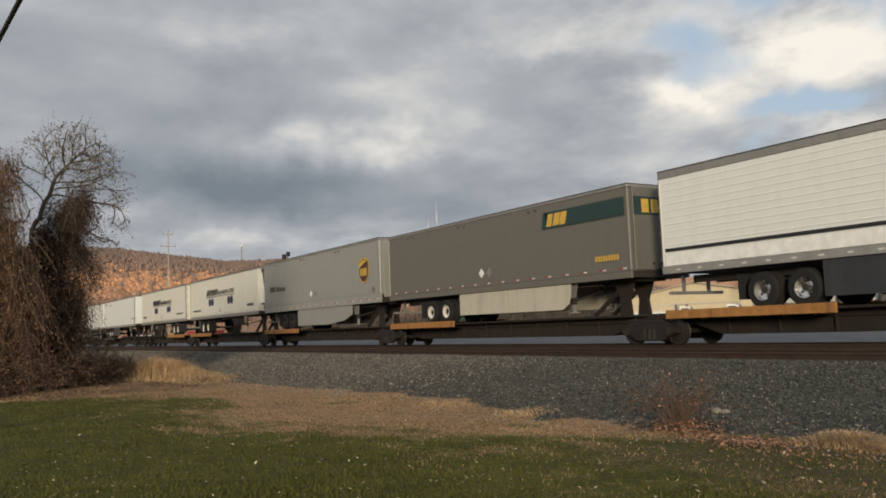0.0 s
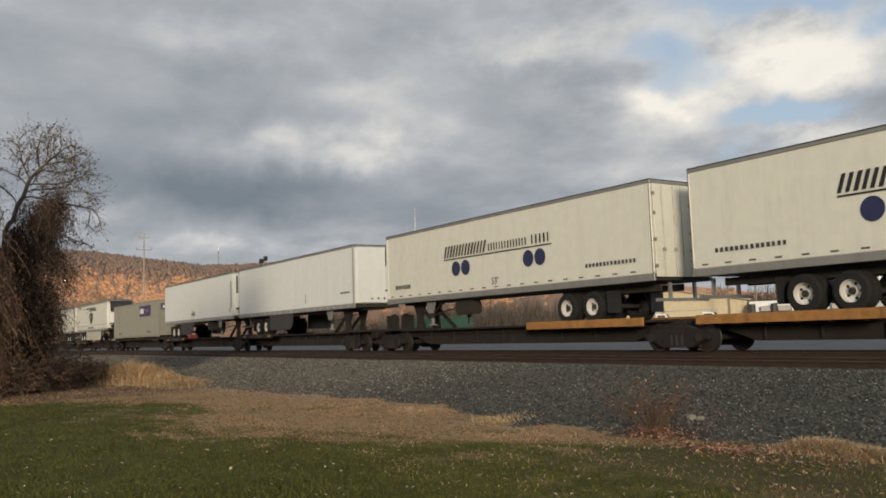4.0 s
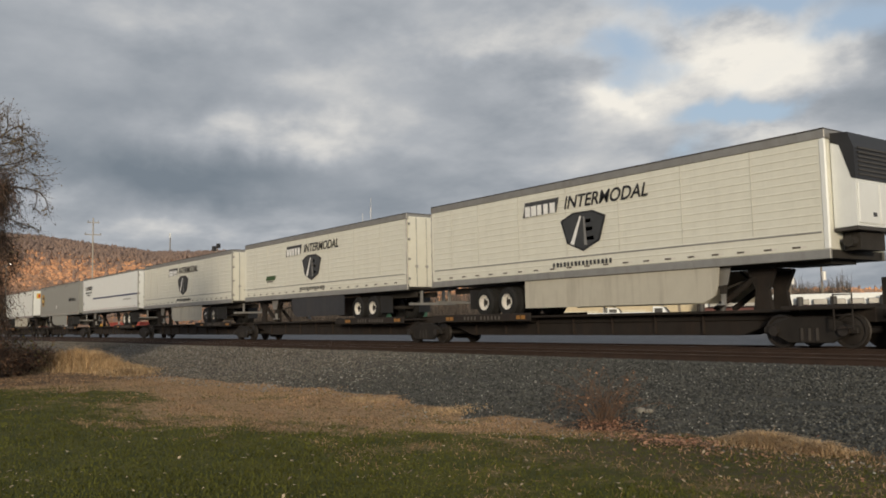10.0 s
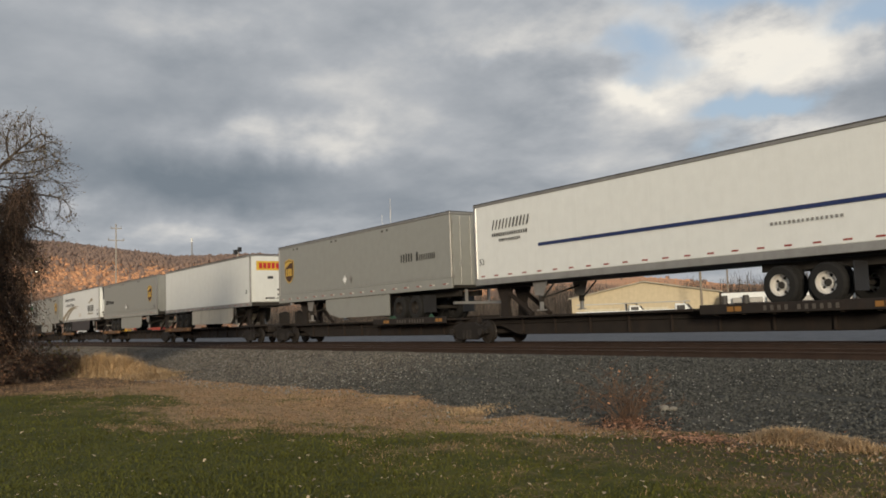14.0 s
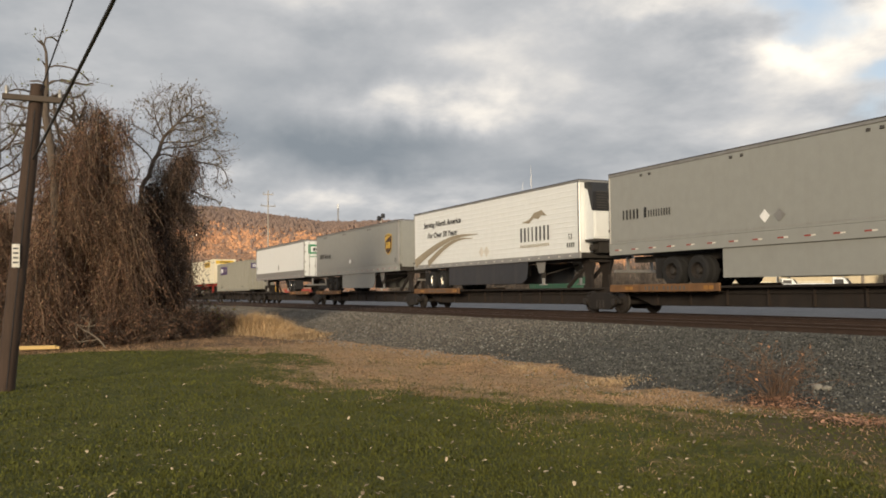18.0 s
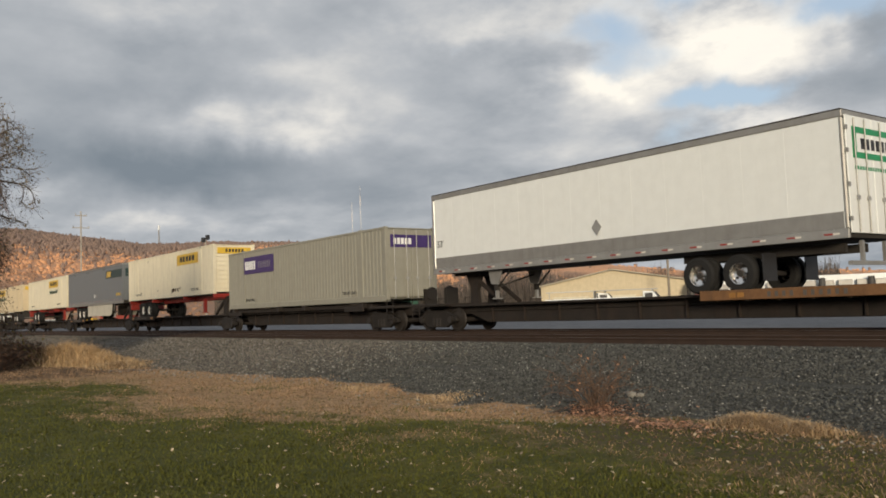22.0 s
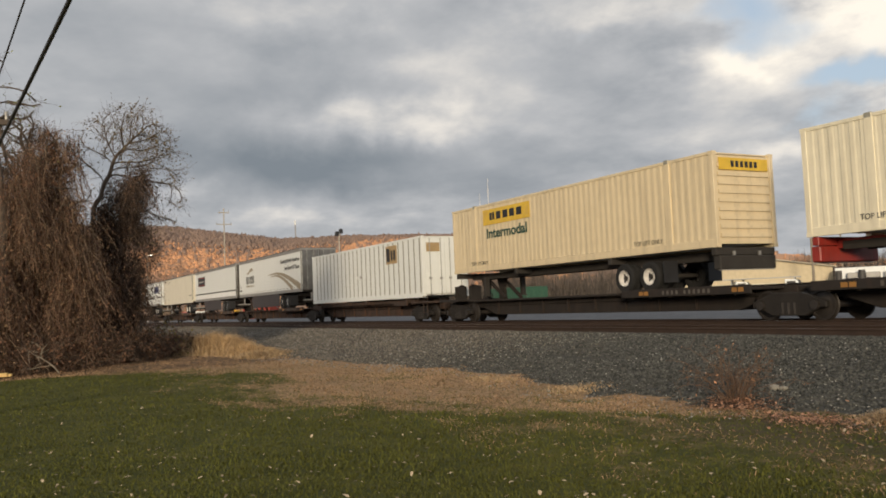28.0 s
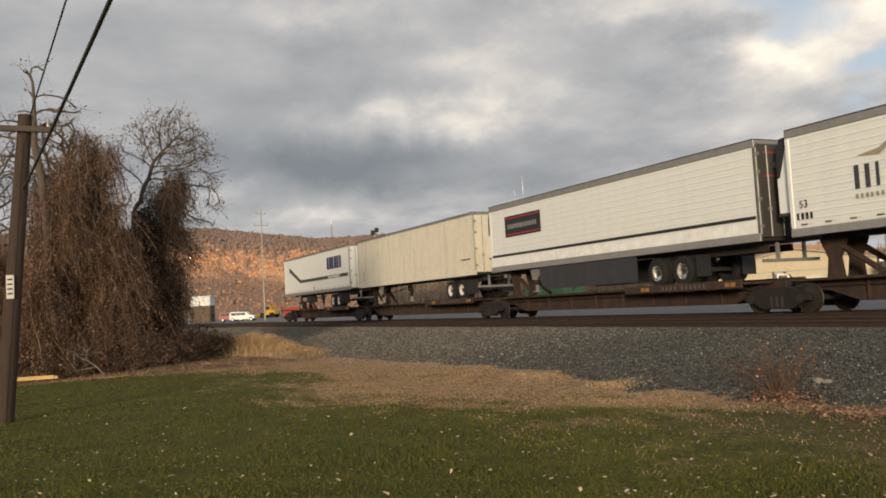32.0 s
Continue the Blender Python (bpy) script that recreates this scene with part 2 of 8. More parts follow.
RUBBER = mat("tyre_rubber", (0.013, 0.0125, 0.012), 0.9, var=0.2, bump=0.15)
RIM = mat("white_steel_rim", (0.72, 0.70, 0.66), 0.4, 0.2, var=0.12)
RIMCHROME = mat("polished_rim", (0.78, 0.76, 0.73), 0.2, 1.0, var=0.08)
RUSTYSTEEL = mat("rusted_red_brown_car_steel", (0.042, 0.026, 0.019), 0.85, var=0.5, streak=0.8, dirt=(0.11, 0.048, 0.026), bump=0.2)
# brown steel darkened in colour for the shade under the trailers; streaks are dirt
CARSTEEL = mat("shade_dark_brown_car_steel", (0.019, 0.0145, 0.012), 0.85, var=0.4, streak=0.6, dirt=(0.045, 0.025, 0.016), bump=0.2)
CARORANGE = mat("faded_orange_deck_edge", (0.36, 0.17, 0.05), 0.75, var=0.3, streak=0.6, dirt=(0.06, 0.04, 0.03), bump=0.15)
CARRUST = mat("rusty_brown_deck_edge", (0.17, 0.085, 0.035), 0.8, var=0.35, streak=0.6, dirt=(0.05, 0.035, 0.028), bump=0.15)
BOGIE = mat("oily_cast_steel", (0.022, 0.018, 0.015), 0.75, 0.2, var=0.35, bump=0.25)
WHEELSTEEL = mat("worn_wheel_steel", (0.04, 0.034, 0.03), 0.6, 0.4, var=0.3, bump=0.1)
AMBER = mat("dull_amber_reflector", (0.30, 0.145, 0.035), 0.45, var=0.3)
REDPAINT = mat("red_chassis_paint", (0.27, 0.026, 0.018), 0.5, var=0.2, streak=0.3)
RAILSTEEL = mat("rusty_rail_steel", (0.046, 0.028, 0.020), 0.7, 0.2, var=0.3, bump=0.2)
RAILTOP = mat("worn_rail_head", (0.13, 0.10, 0.085), 0.4, 0.7, var=0.2)
TIE = mat("creosoted_timber", (0.055, 0.042, 0.033), 0.9, var=0.35, rand=0.5, bump=0.3)
TAPE_R, TAPE_W = mat("red_reflective_tape", (0.30, 0.05, 0.04), 0.4), mat("white_reflective_tape", (0.72, 0.69, 0.62), 0.4)
TAPE_DARK = mat("dull_tape", (0.10, 0.085, 0.07), 0.5)
POSTGREY = mat("dark_grey_side_post", (0.25, 0.235, 0.185), 0.7, var=0.15)
JOINT = mat("grimy_panel_joint", (0.60, 0.585, 0.51), 0.6, var=0.25, streak=0.4)
RUSTPATCH = mat("dark_rust_patch", (0.07, 0.04, 0.022), 0.9, var=0.4, scale=12)
INK = mat("black_lettering", (0.02, 0.02, 0.022), 0.5)
NAVY = mat("navy_lettering", (0.025, 0.03, 0.09), 0.45)
PURPLE = mat("purple_panel", (0.055, 0.03, 0.14), 0.4)
WHITEINK = mat("white_lettering", (0.85, 0.85, 0.83), 0.45)
GOLD = mat("gold_marking", (0.62, 0.40, 0.07), 0.45)
SHIELDBROWN = mat("brown_shield_marking", (0.07, 0.03, 0.012), 0.45)
GREENBAND = mat("dark_green_band", (0.022, 0.05, 0.048), 0.45)
SIGNYELLOW = mat("yellow_sign_panel", (0.70, 0.46, 0.05), 0.45)
SIGNTAN = mat("tan_sign_panel", (0.40, 0.28, 0.14), 0.5)
SIGNGREEN = mat("green_marking", (0.02, 0.25, 0.10), 0.45)
TAUPEINK = mat("taupe_swoosh", (0.33, 0.28, 0.20), 0.5)
CHARCOAL = mat("charcoal_marking", (0.05, 0.052, 0.055), 0.5)
REDINK = mat("red_marking", (0.5, 0.03, 0.03), 0.45)
BLUEINK = mat("blue_stripe", (0.02, 0.035, 0.12), 0.45)

# ---- small builders ----


def box(bm, x0, x1, y0, y1, z0, z1):
    x0, x1 = min(x0, x1), max(x0, x1)
    v = [bm.verts.new(p) for p in ((x0, y0, z0), (x1, y0, z0), (x1, y1, z0), (x0, y1, z0), (x0, y0, z1), (x1, y0, z1), (x1, y1, z1), (x0, y1, z1))]
    for f in ((3, 2, 1, 0), (4, 5, 6, 7), (0, 1, 5, 4), (1, 2, 6, 5), (2, 3, 7, 6), (3, 0, 4, 7)):
        bm.faces.new([v[i] for i in f])
    return bm


def rod(bm, a, b, r, n=8, r2=None):
    a, b = Vector(a), Vector(b)
    d = (b - a).normalized()
    s = d.orthogonal().normalized()
    t = d.cross(s)
    r2 = r if r2 is None else r2
    A = [bm.verts.new(a + (s * math.cos(k * math.tau / n) + t * math.sin(k * math.tau / n)) * r) for k in range(n)]
    B = [bm.verts.new(b + (s * math.cos(k * math.tau / n) + t * math.sin(k * math.tau / n)) * r2) for k in range(n)]
    for k in range(n):
        bm.faces.new((A[k], A[(k + 1) % n], B[(k + 1) % n], B[k]))
    bm.faces.new(A[::-1]), bm.faces.new(B)
    return bm


def prism(bm, pts, y0, y1):
    """A flat outline in x, z, drawn out from y0 to y1."""
    A = [bm.verts.new((x, y0, z)) for x, z in pts]
    B = [bm.verts.new((x, y1, z)) for x, z in pts]
    n = len(pts)
    for k in range(n):
        bm.faces.new((A[k], A[(k + 1) % n], B[(k + 1) % n], B[k]))
    bm.faces.new(A[::-1]), bm.faces.new(B)
    bmesh.ops.recalc_face_normals(bm, faces=bm.faces)
    return bm


def soften(bm, w=0.02, seg=1):
    bmesh.ops.bevel(bm, geom=bm.edges[:], offset=w, segments=seg, affect="EDGES")
    return bm


def B():
    return bmesh.new()


def part(name, bm, material, parent, label="", smooth=False):
    me = bpy.data.meshes.new(name)
    bm.to_mesh(me)
    bm.free()
    return part_of(name, me, material, parent, label, smooth)


def part_of(name, me, material, parent, label="", smooth=False):
    if material and not me.materials:
        me.materials.append(material)
    if smooth:
        me.polygons.foreach_set("use_smooth", [True] * len(me.polygons))
    ob = new(name, me)
    ob.parent = parent
    if label:
        ob["label"] = label
    return ob


def thing(name, label, category, group="", kind="", at=(0, 0, 0), turn=0):
    ob = new(name)
    ob.empty_display_size = 0.2
    ob.matrix_world = pose(*at, 0, 0, turn)
    return tagged(ob, label, category, group, kind)


def mesh_from(name, verts, faces):
    me = bpy.data.meshes.new(name)
    me.from_pydata([tuple(v) for v in verts], [], faces)
    me.update()
    return me


SHARED = {}


def piece(name, key, make, material, parent, at, label=""):
    """One of many alike parts: an object of its own on a shared mesh."""
    if key not in SHARED:
        me = bpy.data.meshes.new(name)
        bm = make()
        bm.to_mesh(me), bm.free()
        me.materials.append(material)
        SHARED[key] = me
    ob = new(name, SHARED[key])
    ob.parent, ob.location = parent, at
    if label:
        ob["label"] = label
    return ob

# ---- ground and tracks ----
RAIL_Z = 0.75
TRAIN_Y, NEAR_Y = 20.55, 16.45


def smooth(a, b, x):
    t = np.clip((x - a) / (b - a), 0, 1)
    return t * t * (3 - 2 * t)


LATTICE = np.random.default_rng(77).uniform(0, 1, (256, 256))


def value_noise(x, y):
    i, j = np.floor(x).astype(int), np.floor(y).astype(int)
    u, v = x - i, y - j
    u, v = u * u * (3 - 2 * u), v * v * (3 - 2 * v)
    g = lambda a, b: LATTICE[a % 256, b % 256]
    return (g(i, j) * (1 - u) + g(i + 1, j) * u) * (1 - v) + (g(i, j + 1) * (1 - u) + g(i + 1, j + 1) * u) * v


def fbm(x, y, octaves=4):
    x, y = np.asarray(x, float), np.asarray(y, float)
    return sum(value_noise(x * 2 ** k + 13.7 * k, y * 2 ** k + 5.1 * k) * 0.5 ** k for k in range(octaves)) / (2 - 2 * 0.5 ** octaves) * 2 - 1


def edge_y(x):
    """Where the mown lawn gives way to dry grass, but for its ragged patches."""
    return np.interp(x, (-36, -30, -27.2, -25.4, -24, -22, -20.4, -17.5, -15.6, -14.4, -13.4, -12, -9.5, -8, -6.6, -5), (-6, -2, 2.0, 5.0, 5.7, 5.5, 5.0, 4.6, 4.2, 4.9, 5.8, 6.4, 7.2, 7.1, 6.8, 6.7))


def dryness(x, y):
    """0 on green lawn, 1 on bleached grass: ragged edges, green pockets, thinner towards the near end."""
    d = y - edge_y(x) + 1.3 * fbm(x * 0.30, y * 0.55) + 1.9 * fbm(x * 1.1 + 40, y * 2.4)
    for px, py, rx, ry, k in ((-20.6, 5.9, 2.6, 0.75, 2.6), (-17.2, 8.0, 1.8, 0.6, 3.2), (-11.6, 8.3, 0.6, 0.4, 2.0), (-6.4, 8.0, 1.6, 0.7, 2.4), (-4.6, 8.4, 1.0, 0.5, 1.8)):
        d = d - k * np.exp(-((x - px + 0.6 * fbm(x * 1.3, y * 2)) / rx) ** 2 - ((y - py + 0.25 * fbm(x + 9, y * 3)) / ry) ** 2)
    d = d + 1.3 * np.exp(-((x + 4.9) / 0.9) ** 2 - ((y - 6.9) / 0.4) ** 2)
    d = d + 0.9 * fbm(x * 3.1 + 8, y * 5.3 + 2)
    return smooth(-1.9, 1.7, d) * (0.9 - 0.40 * smooth(-9.5, -7.0, x))


def toe(x):
    """Where the ballast apron meets the grass."""
    x = np.asarray(x, float)
    y = np.interp(x, (-60, -45, -36, -32.5, -28, -24.5, -21.5, -19.6, -17.2, -15.6, -13.2, -11.6, -11, -9.8, -8, -7.1, -6.5, -5.5, -4), (13.0, 11.2, 10.0, 9.35, 9.2, 9.15, 9.7, 9.75, 10.35, 10.0, 9.35, 9.1, 9.55, 9.0, 8.95, 9.55, 9.75, 9.6, 9.2))
    return y + 0.3 * fbm(x * 0.9, 0 * x + 3.3) + 0.12 * np.sin(x * 2.3)


def ground_z(x, y):
    x, y = np.asarray(x, float), np.asarray(y, float)
    z = 0.60 * np.clip((y - toe(x)) / (14.6 - toe(x)), 0, 1) ** 0.9
    z = z + np.where(y < 12, 0.035 * np.sin(x * 0.7) * np.sin(y * 0.9 + 0.4) * smooth(0, 2, np.hypot(x, y)), 0)
    return z - 0.10 * smooth(23.5, 27, y) * 1.0


def build_ground():
    fine = np.concatenate([np.arange(-48, -30, 0.4), np.arange(-30, 2, 0.2), np.arange(2, 6.01, 0.4)])
    xs = np.concatenate([-np.geomspace(2600, 50, 26), fine, np.geomspace(7, 2600, 26)])
    ys = np.concatenate([-np.geomspace(2600, 3, 22), np.arange(-2, 3, 0.35), np.arange(3, 12, 0.18), np.arange(12, 28.01, 0.35), np.geomspace(29, 2600, 26)])
    X, Y = np.meshgrid(xs, ys)
    Z = ground_z(X, Y)
    v = np.stack([X, Y, Z], -1).reshape(-1, 3)
    n = len(xs)
    f = [(j * n + i, j * n + i + 1, (j + 1) * n + i + 1, (j + 1) * n + i) for j in range(len(ys) - 1) for i in range(n - 1)]
    me = mesh_from("ground", v, f)
    me.polygons.foreach_set("use_smooth", [True] * len(f))
    for key, val in (("dry", dryness(X, Y)), ("stony", smooth(-0.12, 0.22, Y - toe(X) + 0.5 * fbm(X * 2.1, Y * 2.1)))):
        me.attributes.new(key, "FLOAT", "POINT").data.foreach_set("value", val.ravel().astype(np.float32))
    ob = new("ground", me)
    tagged(ob, "green lawn with a dry tan margin beside dark ballast and a paved lot", "ground", kind="structure")
    mt = bpy.data.materials.new("lawn_ballast_and_lot")
    mt.use_nodes = True
    nt = mt.node_tree
    N, Lk = nt.nodes.new, nt.links.new
    b = nt.nodes["Principled BSDF"]
    tc = N("ShaderNodeTexCoord")
    sep = N("ShaderNodeSeparateXYZ")
    Lk(tc.outputs["Object"], sep.inputs[0])

    def noise_(scale, detail=5.0, rough=0.55):
        n = N("ShaderNodeTexNoise")
        n.inputs["Scale"].default_value, n.inputs["Detail"].default_value, n.inputs["Roughness"].default_value = scale, detail, rough
        Lk(tc.outputs["Object"], n.inputs["Vector"])
        return n.outputs["Fac"]

    def m(op, a, c=None):
        n = N("ShaderNodeMath")
        n.operation = op
        for i, v in enumerate((a, c)):
            if v is None:
                continue
            if isinstance(v, (int, float)):
                n.inputs[i].default_value = v
            else:
                Lk(v, n.inputs[i])
        return n.outputs[0]

    def mix(fac, a, c):
        n = N("ShaderNodeMix")
        n.data_type = "RGBA"
        Lk(fac, n.inputs["Factor"])
        for k, v in (("A", a), ("B", c)):
            if isinstance(v, tuple):
                n.inputs[k].default_value = (*v, 1)
            else:
                Lk(v, n.inputs[k])
        return n.outputs["Result"]

    def step(v, lo, hi):
        n = N("ShaderNodeMapRange")
        n.interpolation_type = "SMOOTHSTEP"
        n.inputs["From Min"].default_value, n.inputs["From Max"].default_value = lo, hi
        Lk(v, n.inputs["Value"])
        return n.outputs[0]

    x, y = sep.outputs[0], sep.outputs[1]
    big, mid, small, grit = noise_(0.35), noise_(1.6), noise_(7.0), noise_(60.0, 3)
    green = mix(step(mid, 0.35, 0.7), (0.052, 0.059, 0.009), (0.090, 0.088, 0.015))
    green = mix(step(small, 0.45, 0.8), green, (0.105, 0.088, 0.020))
    tan = mix(step(small, 0.3, 0.7), (0.30, 0.187, 0.096), (0.47, 0.305, 0.168))
    tan = mix(step(grit, 0.48, 0.78), tan, (0.17, 0.108, 0.052))
    tan = mix(step(mid, 0.52, 0.72), tan, (0.22, 0.155, 0.075))
    tan = mix(step(big, 0.52, 0.70), tan, (0.25, 0.165, 0.08))
    grit_c = mix(step(grit, 0.3, 0.72), (0.034, 0.035, 0.031), (0.105, 0.102, 0.088))
    grit_c = mix(step(mid, 0.45, 0.75), grit_c, (0.098, 0.090, 0.076))
    # sunlight on the far ballast, mixed in as a lighter, warmer colour
    grit_c = mix(step(m("ADD", x, m("MULTIPLY", m("SUBTRACT", mid, 0.5), 8.0)), -17.0, -25.0), grit_c, mix(step(grit, 0.3, 0.72), (0.085, 0.072, 0.056), (0.19, 0.165, 0.13)))
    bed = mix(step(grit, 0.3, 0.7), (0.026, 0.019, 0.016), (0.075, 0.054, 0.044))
    lot = mix(step(mid, 0.3, 0.7), (0.15, 0.15, 0.155), (0.21, 0.21, 0.215))
    zone = {}
    for key in ("dry", "stony"):
        n = N("ShaderNodeAttribute")
        n.attribute_name = key
        zone[key] = n.outputs["Fac"]
    wob = m("MULTIPLY", m("SUBTRACT", mid, 0.5), 3.0)
    col = mix(step(m("ADD", zone["dry"], m("ADD", m("MULTIPLY", m("SUBTRACT", small, 0.5), 0.9), m("MULTIPLY", m("SUBTRACT", mid, 0.5), 0.9))), 0.1, 0.95), green, tan)
    # bare mould among the thin grass at the near end
    col = mix(m("MULTIPLY", step(m("ADD", x, wob), -9.5, -7.0), m("MULTIPLY", step(y, 6.2, 7.6), step(small, 0.35, 0.62))), col, (0.085, 0.062, 0.034))
    # the wood floor beyond the lawn
    col = mix(step(m("ADD", x, wob), -26.0, -27.5), col, (0.11, 0.07, 0.04))
    col = mix(step(m("ADD", zone["stony"], m("MULTIPLY", m("SUBTRACT", small, 0.5), 0.5)), 0.25, 0.75), col, grit_c)
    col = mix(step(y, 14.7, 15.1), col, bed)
    col = mix(step(y, 23.6, 24.2), col, lot)
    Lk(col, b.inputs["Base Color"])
    b.inputs["Roughness"].default_value = 0.9
    bp = N("ShaderNodeBump")
    bp.inputs["Strength"].default_value, bp.inputs["Distance"].default_value = 0.6, 0.05
    Lk(m("ADD", small, m("MULTIPLY", grit, 0.6)), bp.inputs["Height"]), Lk(bp.outputs[0], b.inputs["Normal"])
    me.materials.append(mt)


build_ground()


def build_track(name, yc, label):
    root = thing(name, label, "railway track", kind="structure", at=(0, yc, 0))
    for s in (-0.755, 0.755):
        bm = B()
        prof = ((-0.075, 0.57), (0.075, 0.57), (0.075, 0.585), (0.012, 0.61), (0.012, 0.71), (0.036, 0.72), (0.036, RAIL_Z - 0.003), (-0.036, RAIL_Z - 0.003), (-0.036, 0.72), (-0.012, 0.71), (-0.012, 0.61), (-0.075, 0.585))
        A = [bm.verts.new((-700, s + a, z)) for a, z in prof]
        C = [bm.verts.new((300, s + a, z)) for a, z in prof]
        for k in range(len(prof)):
            bm.faces.new((A[k], A[(k + 1) % len(prof)], C[(k + 1) % len(prof)], C[k]))
        bm.faces.new(A), bm.faces.new(C[::-1])
        bmesh.ops.recalc_face_normals(bm, faces=bm.faces)
        rail = part("rail", bm, RAILSTEEL, root, "rust-brown steel rail")
        bm = box(B(), -700, 300, s - 0.034, s + 0.034, RAIL_Z - 0.003, RAIL_Z)
        part("rail_head", bm, RAILTOP, rail, "worn running surface")
    return root


near_track = build_track("near_track", NEAR_Y, "empty railway track with rusty rails and dark ties on ballast")
far_track = build_track("train_track", TRAIN_Y, "railway track that carries the train")

# ---- the train ----
SIDE = -1.3
LENGTH = 16.15


def text_part(parent, words, x, z, size, material, y=SIDE - 0.022, shear=0.0, spread=1.0, name="letter", width=None, bold=0.0):
    cu = bpy.data.curves.new("words", "FONT")
    cu.offset = bold
    cu.body, cu.size, cu.shear, cu.space_character, cu.extrude = words, size, shear, spread, 0.002
    ob = bpy.data.objects.new("words", cu)
    scene.collection.objects.link(ob)
    dg = bpy.context.evaluated_depsgraph_get()
    me = bpy.data.meshes.new_from_object(ob.evaluated_get(dg))
    bpy.data.objects.remove(ob)
    if width:
        xs = [v.co.x for v in me.vertices]
        me.transform(Matrix.Diagonal((width / (max(xs) - min(xs)), 1, 1, 1)))
    me.transform(pose(x, y, z, 90))
    # one part for each letter: loose pieces whose spans overlap belong together
    bm = B()
    bm.from_mesh(me)
    seen, pieces = set(), []
    for v0 in bm.verts:
        if v0 in seen:
            continue
        heap, piece_v = [v0], []
        seen.add(v0)
        while heap:
            v = heap.pop()
            piece_v.append(v)
            for e in v.link_edges:
                w = e.other_vert(v)
                if w not in seen:
                    seen.add(w)
                    heap.append(w)
        lo, hi = min(v.co.x for v in piece_v), max(v.co.x for v in piece_v)
        for p in pieces:
            if min(hi, p[1]) - max(lo, p[0]) > 0.55 * min(hi - lo, p[1] - p[0]):
                p[0], p[1] = min(lo, p[0]), max(hi, p[1])
                p[2].extend(piece_v)
                break
        else:
            pieces.append([lo, hi, piece_v])
    for lo, hi, vs in pieces:
        index = {v: i for i, v in enumerate(vs)}
        faces = [[index[v] for v in f.verts] for f in bm.faces if f.verts[0] in index]
        part_of(name, mesh_from(name, [v.co for v in vs], faces), material, parent)
    bm.free()


def plate(parent, name, x0, x1, z0, z1, material, y=SIDE - 0.014, t=0.006, slant=0.0, label=""):
    bm = B()
    prism(bm, [(x0, z0), (x1, z0), (x1 + slant, z1), (x0 + slant, z1)], y - t, y)
    return part(name, bm, material, parent, label)


def bars(parent, name, x0, x1, z0, z1, count, material, slant=0.0, y=SIDE - 0.014, seed=1, fill=0.72):
    """A word that stands as plain blocks of its size and colour."""
    rnd = random.Random(seed)
    w = (x1 - x0) / count
    for k in range(count):
        a = x0 + k * w
        c = a + w * (fill + 0.16 * (rnd.random() - 0.5))
        part(name, prism(B(), [(a, z0), (c, z0), (c + slant, z1), (a + slant, z1)], y - 0.006, y), material, parent)


def shape(parent, name, pts, material, y=SIDE - 0.014, t=0.006):
    return part(name, prism(B(), pts, y - t, y), material, parent)


def disc(parent, name, x, z, r, material, y=SIDE - 0.014):
    return shape(parent, name, [(x + r * math.cos(k * math.tau / 20), z + r * math.sin(k * math.tau / 20)) for k in range(20)], material, y)


TYRE = {}


